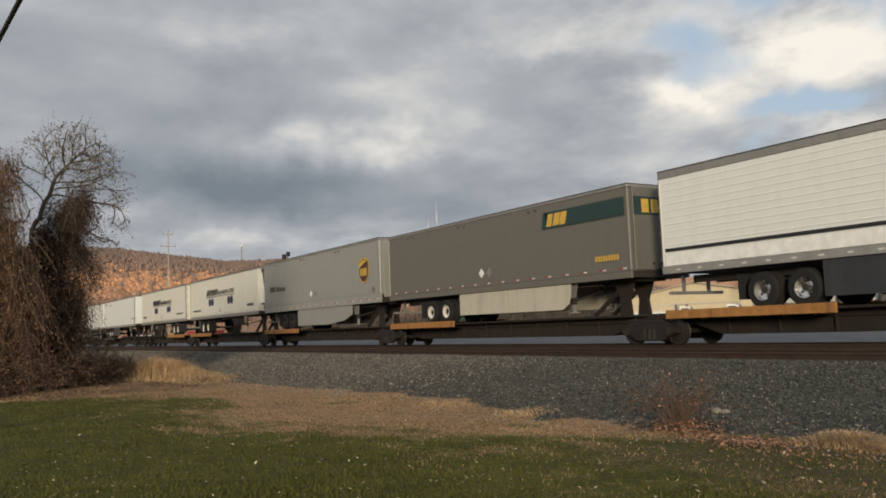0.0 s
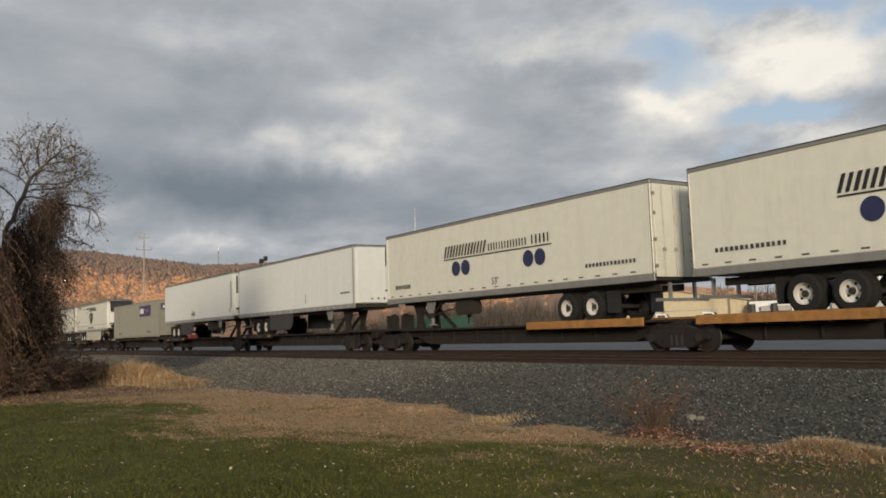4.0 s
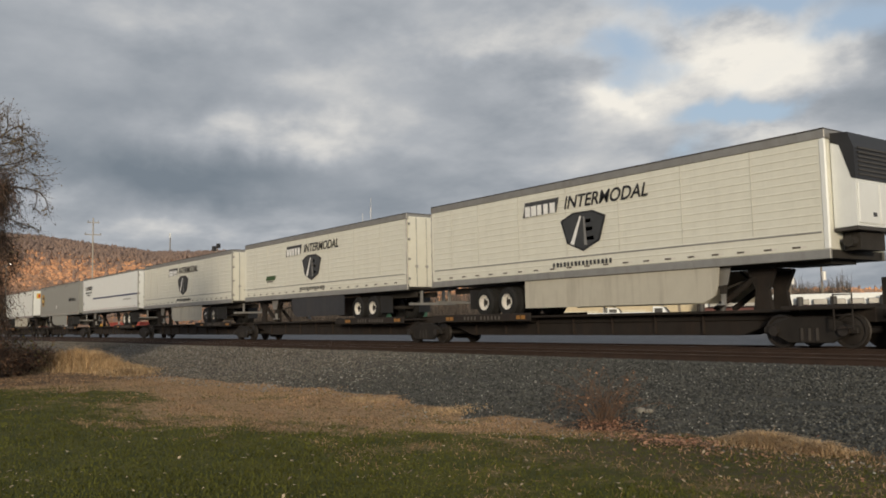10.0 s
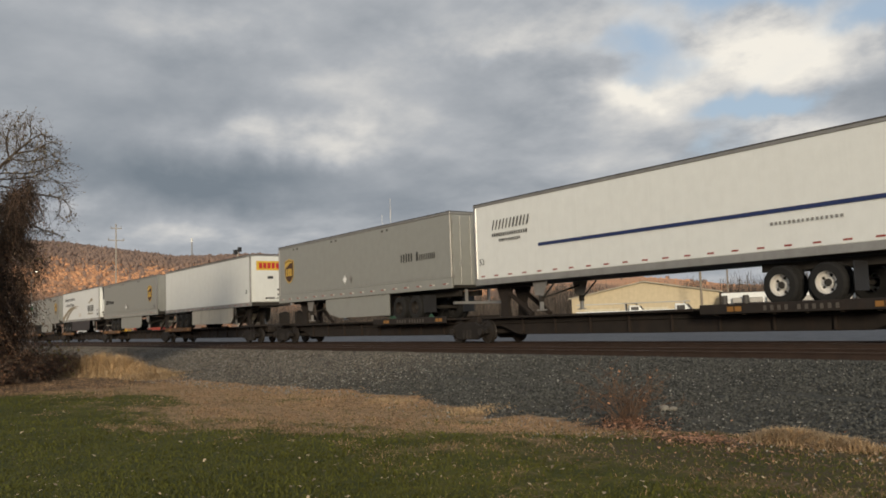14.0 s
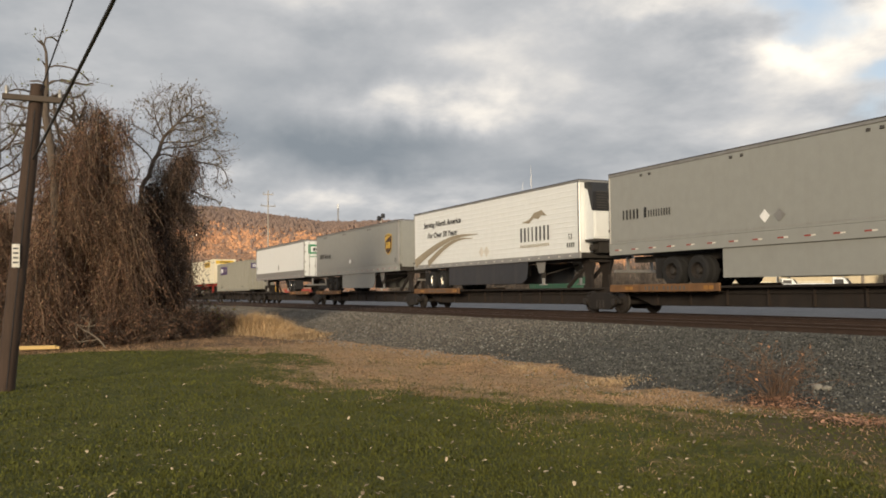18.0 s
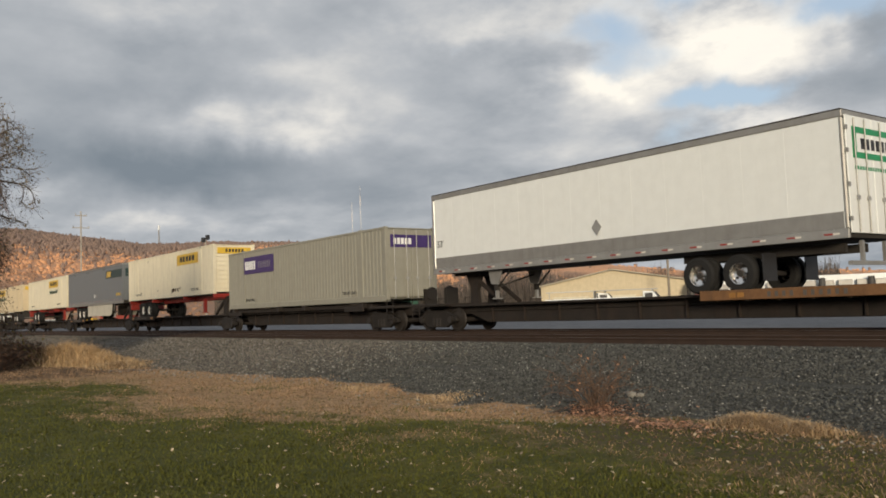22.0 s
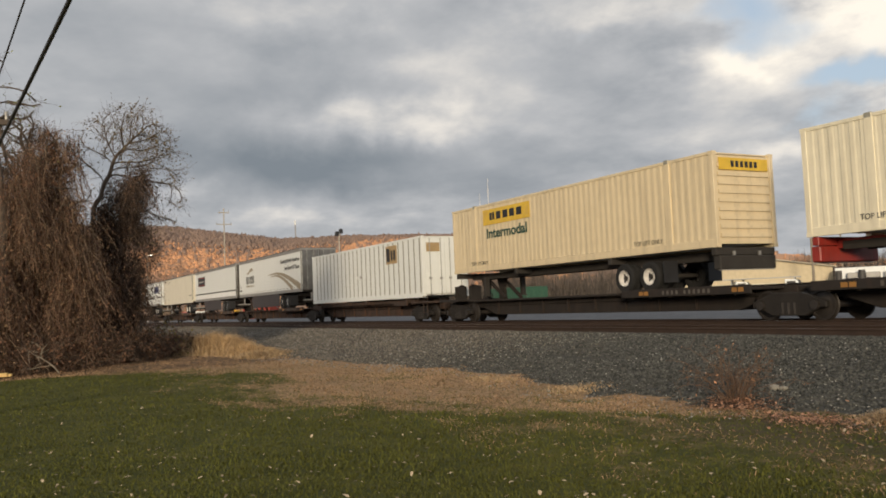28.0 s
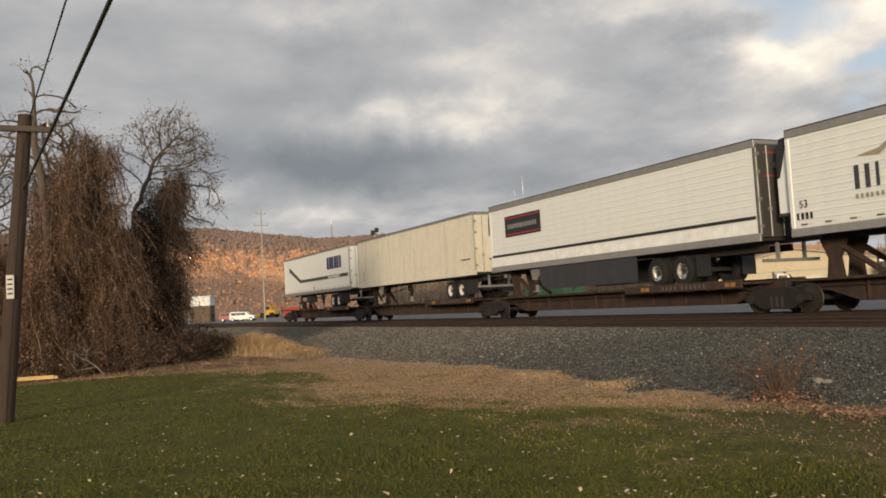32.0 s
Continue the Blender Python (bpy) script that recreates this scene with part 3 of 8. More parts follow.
def road_wheel(parent, x, y, z, out, rim):
    """A double trailer wheel: tyre with a dished rim, out: -1 or 1 is the side it shows."""
    if "tyre" not in TYRE:
        bm = B()
        n = 20
        prof = ((0.28, -0.27), (0.44, -0.27), (0.50, -0.22), (0.50, -0.06), (0.44, -0.01), (0.44, 0.01), (0.50, 0.06), (0.50, 0.22), (0.44, 0.27), (0.28, 0.27))
        rings = [[bm.verts.new((r * math.cos(k * math.tau / n), yy, r * math.sin(k * math.tau / n))) for k in range(n)] for r, yy in prof]
        for a, c in zip(rings, rings[1:]):
            for k in range(n):
                bm.faces.new((a[k], a[(k + 1) % n], c[(k + 1) % n], c[k]))
        bmesh.ops.recalc_face_normals(bm, faces=bm.faces)
        TYRE["tyre"] = bpy.data.meshes.new("tyre")
        bm.to_mesh(TYRE["tyre"]), bm.free()
        TYRE["tyre"].materials.append(RUBBER)
        for key, mt in (("white", RIM), ("chrome", RIMCHROME), ("dark", WHEELSTEEL)):
            bm = B()
            prof = ((0.30, -0.25), (0.27, -0.24), (0.25, -0.12), (0.13, -0.09), (0.11, -0.17), (0.0, -0.18))
            rings = [[bm.verts.new((r * math.cos(k * math.tau / n), yy, r * math.sin(k * math.tau / n))) for k in range(n)] for r, yy in prof[:-1]]
            for a, c in zip(rings, rings[1:]):
                for k in range(n):
                    bm.faces.new((a[k], a[(k + 1) % n], c[(k + 1) % n], c[k]))
            bm.faces.new(rings[-1])
            bmesh.ops.recalc_face_normals(bm, faces=bm.faces)
            TYRE[key] = bpy.data.meshes.new("rim")
            bm.to_mesh(TYRE[key]), bm.free()
            TYRE[key].materials.append(mt)
    w = part_of("wheel", TYRE["tyre"], None, parent, "black rubber tyre")
    w.matrix_local = pose(x, y, z, 0, 0, 0 if out < 0 else 180)
    if "hub" not in TYRE:
        bm = rod(B(), (0, -0.10, 0), (0, -0.215, 0), 0.115, 12, 0.085)
        for k in range(5):
            a = k * math.tau / 5
            rod(bm, (0.185 * math.cos(a), -0.10, 0.185 * math.sin(a)), (0.185 * math.cos(a), -0.118, 0.185 * math.sin(a)), 0.04, 8)
        TYRE["hub"] = bpy.data.meshes.new("hub")
        bm.to_mesh(TYRE["hub"]), bm.free()
        TYRE["hub"].materials.append(UNDER)
    part_of("hub", TYRE["hub"], None, w, "greasy dark hub")
    r = part_of("rim", TYRE[rim], None, w, {"white": "white-painted steel rim", "chrome": "polished metal rim", "dark": "grimy dark rim"}[rim])
    return w


def running_gear(root, X, rim="white", tyres_z=1.48, slider=True, wheel_u=1.55):
    """Tandem axles near the rear, with frame, suspension, mud flaps and bumper; u runs from the rear to the front."""
    for k, u in enumerate((wheel_u, wheel_u + 1.25)):
        for y, out in ((-0.98, -1), (0.98, 1)):
            road_wheel(root, X(u), y, tyres_z, out, rim)
        part("axle", rod(B(), (X(u), -0.95, tyres_z), (X(u), 0.95, tyres_z), 0.07), UNDER, root)
    bm = B()
    for y in (-0.5, 0.5):
        box(bm, X(0.5), X(wheel_u + 2.2), y - 0.05, y + 0.05, 1.86, 2.08)
    part("slider_frame", bm, UNDER, root)
    for y in (-0.98, 0.98):
        part("mud_flap", box(B(), X(wheel_u - 0.75), X(wheel_u - 0.72), y - 0.3, y + 0.3, 1.25, 1.95), BLACK, root)
    bm = box(B(), X(0.05), X(0.15), -1.15, 1.15, 1.52, 1.62)
    for y in (-0.55, 0.55):
        box(bm, X(0.06), X(0.14), y - 0.05, y + 0.05, 1.60, 2.10)
    part("rear_bumper", bm, RAILGREY, root)


def landing_gear(root, X, u=12.9):
    for y in (-0.95, 0.95):
        bm = box(B(), X(u - 0.07), X(u + 0.07), y - 0.07, y + 0.07, 1.42, 2.12)
        rod(bm, (X(u), y, 1.5), (X(u - 0.75), y, 2.1), 0.03, 6)
        g = part("landing_leg", bm, UNDER, root)
        part("leg_gusset", prism(B(), [(X(u - 0.42), 2.12), (X(u + 0.32), 2.12), (X(u + 0.2), 1.66), (X(u - 0.2), 1.62)][::1 if X(1) > X(0) else -1], y - 0.105, y - 0.072), RAILGREY, g, "grey gusset plate")
        bm = box(B(), X(u - 0.05), X(u + 0.05), y - 0.05, y + 0.05, 1.16, 1.418)
        box(bm, X(u - 0.13), X(u + 0.13), y - 0.12, y + 0.12, 1.12, 1.159)
        part("leg_foot", bm, ALU, g, "pale galvanised leg foot")
    part("leg_brace", rod(B(), (X(u), -0.9, 1.55), (X(u), 0.9, 2.0), 0.03, 6), UNDER, root)


def side_rib(L):
    """A rolled rib: its flanks slope, its face stands a little proud of the skin."""
    bm = B()
    prof = ((-1.2895, -0.002), (-1.3000, 0.014), (-1.3000, 0.032), (-1.2895, 0.048))
    a, c = [bm.verts.new((0.2, y, z)) for y, z in prof], [bm.verts.new((L - 0.2, y, z)) for y, z in prof]
    for k in range(4):
        bm.faces.new((a[k], a[(k + 1) % 4], c[(k + 1) % 4], c[k]))
    bm.faces.new(a[::-1]), bm.faces.new(c)
    bmesh.ops.recalc_face_normals(bm, faces=bm.faces)
    return bm


def trailer(spec):
    """A highway semitrailer. spec: s (left end in the train), front R or L, skin, and what it carries."""
    L, zb, zt = LENGTH, 2.14, spec.get("top", 5.18)
    R = spec["front"] == "R"
    X = (lambda u: u) if R else (lambda u: L - u)
    root = thing("semitrailer", spec["label"], "trailer", "trailers on the train")
    skin = spec["skin"]
    low = spec.get("low", 0.22)
    th = spec.get("topband", 0.25 if spec.get("style") == "ribs" else 0.13)
    bm = box(B(), 0.03, L - 0.03, -1.29, 1.29, zb + low, zt - th)
    soften(bm, 0.02)
    part("body", bm, skin, root)
    part("floor", box(B(), 0.06, L - 0.06, -1.22, 1.22, zb + 0.02, zb + low - 0.002), UNDER, root)
    bm = box(B(), 0.0, L, -1.305, 1.305, zt - th, zt - 0.032)
    soften(bm, 0.012)
    part("top_rail", bm, spec.get("toprail", RAILGREY), root, "grey metal roof rail")
    part("roof_edge", soften(box(B(), 0.01, L - 0.01, -1.312, 1.312, zt - 0.030, zt), 0.008), DARKTRIM, root, "dark roof edge")
    if skin in (GREY, WARMGREY, BLUEGREY):
        for u in (1.9, 2.35, 6.2, 6.65, 11.0, 11.4):
            piece("marker_lamp", "marker", lambda: soften(box(B(), -0.07, 0.07, -0.025, 0, -0.045, 0.045), 0.012), DARKTRIM, root, (u, -1.2905, zt - 0.27), "small dark marker lamp")
    if skin is CREAM and spec.get("style") == "ribs":
        for u in (1.3, 2.9, 5.1, 7.4, 9.6, 11.9, 14.1):
            piece("panel_joint", ("joint", zt), lambda: box(B(), 0, 0.022, -1.3008, -1.2905, zb + 0.70, zt - th - 0.005), JOINT, root, (u, 0, 0), "grimy panel joint")
    rail = spec.get("rail", ALU)
    for y0, y1 in ((-1.312, -1.225), (1.225, 1.312)):
        bm = box(B(), 0.0, L, y0, y1, zb, zb + low)
        part("bottom_rail", soften(bm, 0.01), rail, root, "metal bottom rail")
    # reflective tape along the near rail
    kind = spec.get("tape", "mixed")
    if kind:
        high = spec.get("highband") or kind == "dark"
        zz = zb + low * (1.35 if high else 0.4)
        yy = -1.2925 if high else -1.3125
        for u in np.arange(0.35, L - 0.3, 0.95 if kind == "mixed" else 0.78):
            if kind != "pale":
                m_ = TAPE_DARK if kind == "dark" else TAPE_R
                piece("dark_tape" if kind == "dark" else "red_tape", ("tape", m_.name), lambda: box(B(), 0, 0.22, -0.005, 0, 0, 0.045), m_, root, (u, yy, zz))
            if kind != "red":
                piece("white_tape", ("tape", "white"), lambda: box(B(), 0, 0.16, -0.005, 0, 0, 0.045), TAPE_W, root, (u + 0.22, yy, zz))
    # corner posts
    for u in (0.0, L):
        is_front = (u > 1) == R
        m_ = spec.get("corner", skin if spec.get("reefer") else CHROME)
        w = 0.16 if is_front else 0.09
        for y in (-1, 1):
            a, c = (u, u + w) if u < 1 else (u - w, u)
            bm = box(B(), a - (0.006 if u < 1 else 0), c + (0.006 if u > 1 else 0), y * 1.31 if y < 0 else 1.24, -1.24 if y < 0 else 1.31, zb + low + 0.002, zt - th - 0.002)
            part("corner_post", soften(bm, 0.03), m_ if is_front else spec.get("rearpost", RAILGREY), root, "metal corner post")
    # side skin relief
    style = spec.get("style", "plate")
    if style == "ribs":
        for z in np.arange(zb + low + 0.22, zt - th - 0.08, 0.205):
            piece("side_rib", ("rib", skin.name), lambda: side_rib(L), skin, root, (0, 0, z))
    elif style == "panel":
        for x in np.arange(1.22, L - 0.5, 1.22):
            piece("panel_seam", ("panel", skin.name, low, zt), lambda: box(B(), -0.03, 0.03, -1.2935, -1.2905, zb + low + 0.01, zt - th - 0.01), skin, root, (x, 0, 0))
    else:
        for x in np.arange(0.61, L - 0.3, 0.61):
            piece("post_seam", ("seam", skin.name, low, zt), lambda: box(B(), -0.012, 0.012, -1.2920, -1.2905, zb + low + 0.01, zt - th - 0.01), skin, root, (x, 0, 0))
    # rear doors
    xr = X(0.0)
    o = -1 if R else 1
    for y0, y1 in ((-1.22, -0.01), (0.01, 1.22)):
        d = part("rear_door", soften(box(B(), xr + o * 0.001, xr + o * 0.035, y0, y1, zb + 0.12, zt - 0.15), 0.01), spec.get("doormat", skin), root)
        ym = y0 + 0.35 if y0 < -1 else y1 - 0.35
        for yy in (ym, ym + (0.5 if y0 < -1 else -0.5)):
            bm = rod(B(), (xr + o * 0.06, yy, zb + 0.15), (xr + o * 0.06, yy, zt - 0.2), 0.02, 6)
            box(bm, xr + o * 0.035, xr + o * 0.08, yy - 0.06, yy + 0.06, zb + 0.9, zb + 1.0)
            part("lock_rod", bm, ALU, d, "galvanised lock rod")
        ye = y0 if y0 < -1 else y1
        for z in (zb + 0.4, zb + 1.2, zb + 2.0, zt - 0.5):
            piece("hinge", ("hinge", o), lambda: box(B(), 0, o * 0.025, -0.05, 0.05, 0, 0.1), RAILGREY, d, (xr + o * 0.035, ye, z))
    # nose
    xf = X(L)
    o = 1 if R else -1
    if spec.get("reefer"):
        F = lambda pts: [(xf + o * p, q) for p, q in pts][::o]
        um = spec.get("unitmat", BRIGHT)
        u = part("reefer_unit", prism(B(), F([(0.003, zb + 0.72), (0.56, zb + 0.74), (0.56, zt - 1.30), (0.46, zt - 1.27), (0.20, zt - 0.45), (0.003, zt - 0.36)]), -1.06, 1.06), um, root, "white refrigeration unit")
        if spec["reefer"] == "round":
            part("unit_hood", soften(prism(B(), F([(0.003, zt - 0.352), (0.2, zt - 0.444), (0.46, zt - 1.262), (0.56, zt - 1.292), (0.55, zt - 0.4), (0.44, zt - 0.2), (0.003, zt - 0.16)]), -1.06, 1.06), 0.012), um, u, "rounded white hood")
            part("reefer_grille", prism(B(), F([(0.05, zt - 1.45), (0.36, zt - 1.45), (0.36, zt - 0.4), (0.25, zt - 0.28), (0.05, zt - 0.28)]), -1.074, -1.062), BLACK, u, "black side grille")
        else:
            part("reefer_grille", prism(B(), F([(0.003, zt - 0.352), (0.205, zt - 0.444), (0.466, zt - 1.264), (0.575, zt - 1.292), (0.56, zt - 0.55), (0.42, zt - 0.16), (0.003, zt - 0.12)]), -1.05, 1.05), BLACK, u, "black louvred grille")
        for k in range(7):
            z = zt - 1.2 + k * 0.105
            piece("louvre", ("louvre", o), lambda: box(B(), 0, o * 0.02, -0.9, 0.9, 0, 0.045), DARKTRIM, u, (xf + o * 0.572, 0, z))
        for y0, y1 in ((-0.98, -0.02), (0.02, 0.98)):
            d = part("unit_door", soften(box(B(), xf + o * 0.561, xf + o * 0.585, y0, y1, zb + 0.80, zt - 1.36), 0.02), um, u)
            part("unit_badge", box(B(), xf + o * 0.586, xf + o * 0.59, y0 + 0.62, y0 + 0.8, zb + 0.98, zb + 1.08), CHARCOAL, d, "small dark badge")
        part("unit_sill", soften(box(B(), xf + o * 0.003, xf + o * 0.60, -1.08, 1.08, zb + 0.64, zb + 0.718), 0.01), DARKTRIM, u, "dark sill")
        bm = box(B(), xf + o * 0.02, xf + o * 0.42, -0.7, 0.45, zb + 0.2, zb + 0.62)
        rod(bm, (xf + o * 0.25, -0.95, zb + 0.4), (xf + o * 0.25, -0.72, zb + 0.4), 0.14, 10)
        part("unit_compressor", bm, UNDER, u, "grimy compressor block")
        part("fuel_tank", soften(box(B(), X(L - 6.2), X(L - 5.0), -1.0, -0.45, 1.5, 2.05), 0.06, 2), UNDER, root, "dull metal fuel tank")
    else:
        part("front_wall", soften(box(B(), xf + o * 0.001, xf + o * 0.03, -1.12, 1.12, zb + 0.25, zt - 0.12), 0.02), skin, root)
        for y in (-0.35, 0.0, 0.35):
            part("air_coupling", rod(B(), (xf + o * 0.03, y, zb + 0.45), (xf + o * 0.09, y, zb + 0.45), 0.04, 8), INK, root)
    # skirts
    if spec.get("skirt"):
        u0, u1, m_, z0 = spec["skirt"]
        for y in (-1.24, 1.21):
            cut = spec.get("skirtcut", 0.5)
            bm = prism(B(), [(X(u0), zb - 0.01), (X(u1), zb - 0.01), (X(u1 - 0.05), z0 + 0.45), (X(u1 - 0.3 * cut), z0 + 0.18), (X(u1 - cut), z0), (X(u0), z0 + 0.02)], y, y + 0.03)
            part("side_skirt", bm, m_, root, "flat aerodynamic side skirt")
    running_gear(root, X, spec.get("rim", "white"), wheel_u=spec.get("wheel_u", 1.55))
    landing_gear(root, X)
    part("kingpin_plate", box(B(), X(L - 1.9), X(L - 0.4), -0.6, 0.6, zb - 0.08, zb + 0.015), UNDER, root)
    for fn in spec.get("marks", ()):
        fn(root, X, L, zb, zt)
    return root


def container(root, x0, L, zb, zt, skin, pitch=0.28, depth=0.024, doors="R", wide=False):
    """A corrugated box: real folds along both sides, corner castings, a louvred or doored end."""
    n = int((L - 0.5) / pitch)
    for sgn in (-1, 1):
        bm = B()
        outline = []
        for k in range(n):
            a = x0 + 0.25 + k * (L - 0.5) / n
            w = (L - 0.5) / n
            if wide:
                outline += [(a, 0), (a + w * 0.80, 0), (a + w * 0.84, depth), (a + w * 0.96, depth)]
            else:
                outline += [(a, 0), (a + w * 0.35, 0), (a + w * 0.5, depth), (a + w * 0.85, depth)]
        outline = [(x0 + 0.15, 0)] + outline + [(x0 + L - 0.15, 0)]
        y = lambda d: sgn * (1.285 - d)
        A = [bm.verts.new((x, y(d), zb + 0.24)) for x, d in outline]
        C = [bm.verts.new((x, y(d), zt - 0.10)) for x, d in outline]
        for k in range(len(outline) - 1):
            bm.faces.new((A[k], A[k + 1], C[k + 1], C[k]))
        bmesh.ops.recalc_face_normals(bm, faces=bm.faces)
        if bm.faces[0].normal.y * sgn < 0 if bm.faces.ensure_lookup_table() is None else False:
            bmesh.ops.reverse_faces(bm, faces=bm.faces)
        part("side_wall", bm, skin, root, "folded steel side wall")
        if wide and sgn < 0:
            for k in range(n):
                piece("side_post", ("post", L, n), lambda: box(B(), 0, 0.105, -0.012, 0, zb + 0.17, zt - 0.11), POSTGREY, root, (x0 + 0.25 + (k + 0.865) * (L - 0.5) / n, -1.2795, 0), "grey vertical side post")
    part("core", box(B(), x0 + 0.16, x0 + L - 0.16, -1.23, 1.23, zb + 0.1, zt - 0.05), skin, root)
    for y in (-1, 1):
        for z0, z1, nm in ((zb, zb + 0.24, "bottom_side_rail"), (zt - 0.10, zt, "top_side_rail")):
            ya, yb = (-1.3, -1.2) if y < 0 else (1.2, 1.3)
            part(nm, soften(box(B(), x0 + 0.17, x0 + L - 0.17, ya, yb, z0, z1), 0.01), skin, root)
    part("roof", box(B(), x0 + 0.1, x0 + L - 0.1, -1.2, 1.2, zt - 0.06, zt - 0.02), skin, root)
    for x in (x0, x0 + L - 0.17):
        for y in (-1.3, 1.14):
            part("corner_post", soften(box(B(), x, x + 0.17, y, y + 0.16, zb, zt), 0.012), skin, root)
            for z in (zb - 0.004, zt - 0.115):
                piece("corner_casting", ("casting", skin.name), lambda: box(B(), -0.006, 0.176, -0.006, 0.166, 0, 0.12), skin, root, (x, y, z), "steel corner casting")
    if not wide:
        for x in (x0 + 1.86, x0 + L - 2.10):
            post = piece("lifting_post", ("lift", skin.name, zb, zt), lambda: soften(box(B(), 0, 0.24, -1.306, -1.262, zb + 0.02, zt + 0.012), 0.008), skin, root, (x, 0, 0), "flat lifting post")
            piece("lifting_casting", "lift_casting", lambda: soften(box(B(), 0.02, 0.22, -1.312, -1.14, -0.10, 0.035), 0.012), RUSTPATCH if skin is IVORY else skin, post, (0, 0, zt), "worn steel casting")
    for side in "LR":
        o = 1 if side == "R" else -1
        xe = x0 + L if side == "R" else x0
        if side == doors:
            for y0, y1 in ((-1.13, -0.01), (0.01, 1.13)):
                d = part("end_door", soften(box(B(), xe - o * 0.06, xe - o * 0.01, y0, y1, zb + 0.16, zt - 0.12), 0.01), skin, root)
                for yy in (y0 + 0.25, y1 - 0.25):
                    bm = rod(B(), (xe + o * 0.03, yy, zb + 0.1), (xe + o * 0.03, yy, zt - 0.1), 0.02, 6)
                    box(bm, xe - o * 0.01, xe + o * 0.05, yy - 0.07, yy + 0.07, zb + 0.9, zb + 1.0)
                    part("lock_rod", bm, ALU, d, "galvanised lock rod")
        else:
            bm = B()
            for k in range(9):
                z = zb + 0.3 + k * (zt - zb - 0.5) / 9
                box(bm, xe - o * 0.05, xe - o * 0.005, -1.1, 1.1, z, z + 0.11)
            part("end_ribs", bm, skin, root)
            part("end_wall", box(B(), xe - o * 0.10, xe - o * 0.051, -1.14, 1.14, zb + 0.1, zt - 0.1), skin, root)


def on_chassis(spec):
    """A container on a skeletal road chassis."""
    L, zb, zt = LENGTH, 2.22, spec.get("top", 5.12)
    R = spec["front"] == "R"
    X = (lambda u: u) if R else (lambda u: L - u)
    root = thing("intermodal_container", spec["label"], "container", "trailers on the train")
    container(root, 0, L, zb, zt, spec["skin"], doors=spec.get("doors", "L"), pitch=0.30, depth=0.014)
    red = spec.get("red", True)
    PAINT = REDPAINT if red else UNDER
    ch = thing("container_chassis", ("red-painted" if red else "grimy dark") + " skeletal chassis with white-rimmed wheels under a container", "chassis", "chassis on the train")
    bm = B()
    for y in (-0.45, 0.45):
        box(bm, 0.3, L - 0.3, y - 0.06, y + 0.06, 1.9, 2.15)
    part("chassis_frame", bm, PAINT, ch)
    for x in (0.12, 5.0, 11.0, L - 0.30):
        part("bolster", soften(box(B(), x, x + 0.2, -1.27, 1.27, 1.98, 2.21), 0.02), PAINT, ch)
    running_gear(ch, X, "white", wheel_u=spec.get("wheel_u", 3.1))
    for y in (-0.95, 0.95):
        u = 13.9
        bm = box(B(), X(u - 0.09), X(u + 0.09), y - 0.09, y + 0.09, 1.16, 1.98)
        box(bm, X(u - 0.16), X(u + 0.16), y - 0.15, y + 0.15, 1.12, 1.16)
        part("landing_leg", bm, PAINT, ch, "painted landing leg")
    part("rear_beam", soften(box(B(), X(0.02), X(0.3), -1.2, 1.2, 1.55, 1.97), 0.03), PAINT, ch)
    for fn in spec.get("marks", ()):
        fn(root, X, L, zb, zt)
    return [root, ch]


def on_deck(spec):
    L, zb, zt = LENGTH, 1.24, spec.get("top", 4.33)
    root = thing("intermodal_container", spec["label"], "container", "trailers on the train")
    container(root, 0, L, zb, zt, spec["skin"], doors=spec.get("doors", "R"), **spec.get("fold", {}))
    for fn in spec.get("marks", ()):
        fn(root, None, L, zb, zt)
    return [root]

# ---- markings: plain shapes where the originals are badges ----


def shield(parent, x, z, w, h, mats=(GOLD, SHIELDBROWN)):
    def pts(k):
        a = [(-0.5, 0.42), (0.0, 0.5), (0.5, 0.42), (0.5, -0.1), (0.42, -0.28), (0.22, -0.42), (0.0, -0.5), (-0.22, -0.42), (-0.42, -0.28), (-0.5, -0.1)]
        return [(x + p * w * k, z + q * h * k) for p, q in a][::-1]
    shape(parent, "badge_border", pts(1.0), mats[0])
    shape(parent, "badge", pts(0.9), mats[1], y=SIDE - 0.021)
    shape(parent, "badge_crescent", [(x - 0.43 * w, z + 0.33 * h), (x, z + 0.41 * h), (x + 0.43 * w, z + 0.36 * h), (x + 0.1 * w, z + 0.31 * h), (x - 0.43 * w, z + 0.12 * h)][::-1], mats[0], y=SIDE - 0.028)
    bars(parent, "badge_mark", x - 0.33 * w, x + 0.35 * w, z - 0.2 * h, z + 0.1 * h, 3, mats[0], y=SIDE - 0.028)


def placards(parent, x, z, r=0.2):
    for k, m_ in ((0, WHITEINK), (0.54, RAILGREY)):
        shape(parent, "placard_holder", [(x + k - r, z), (x + k, z - r), (x + k + r, z), (x + k, z + r)], m_)


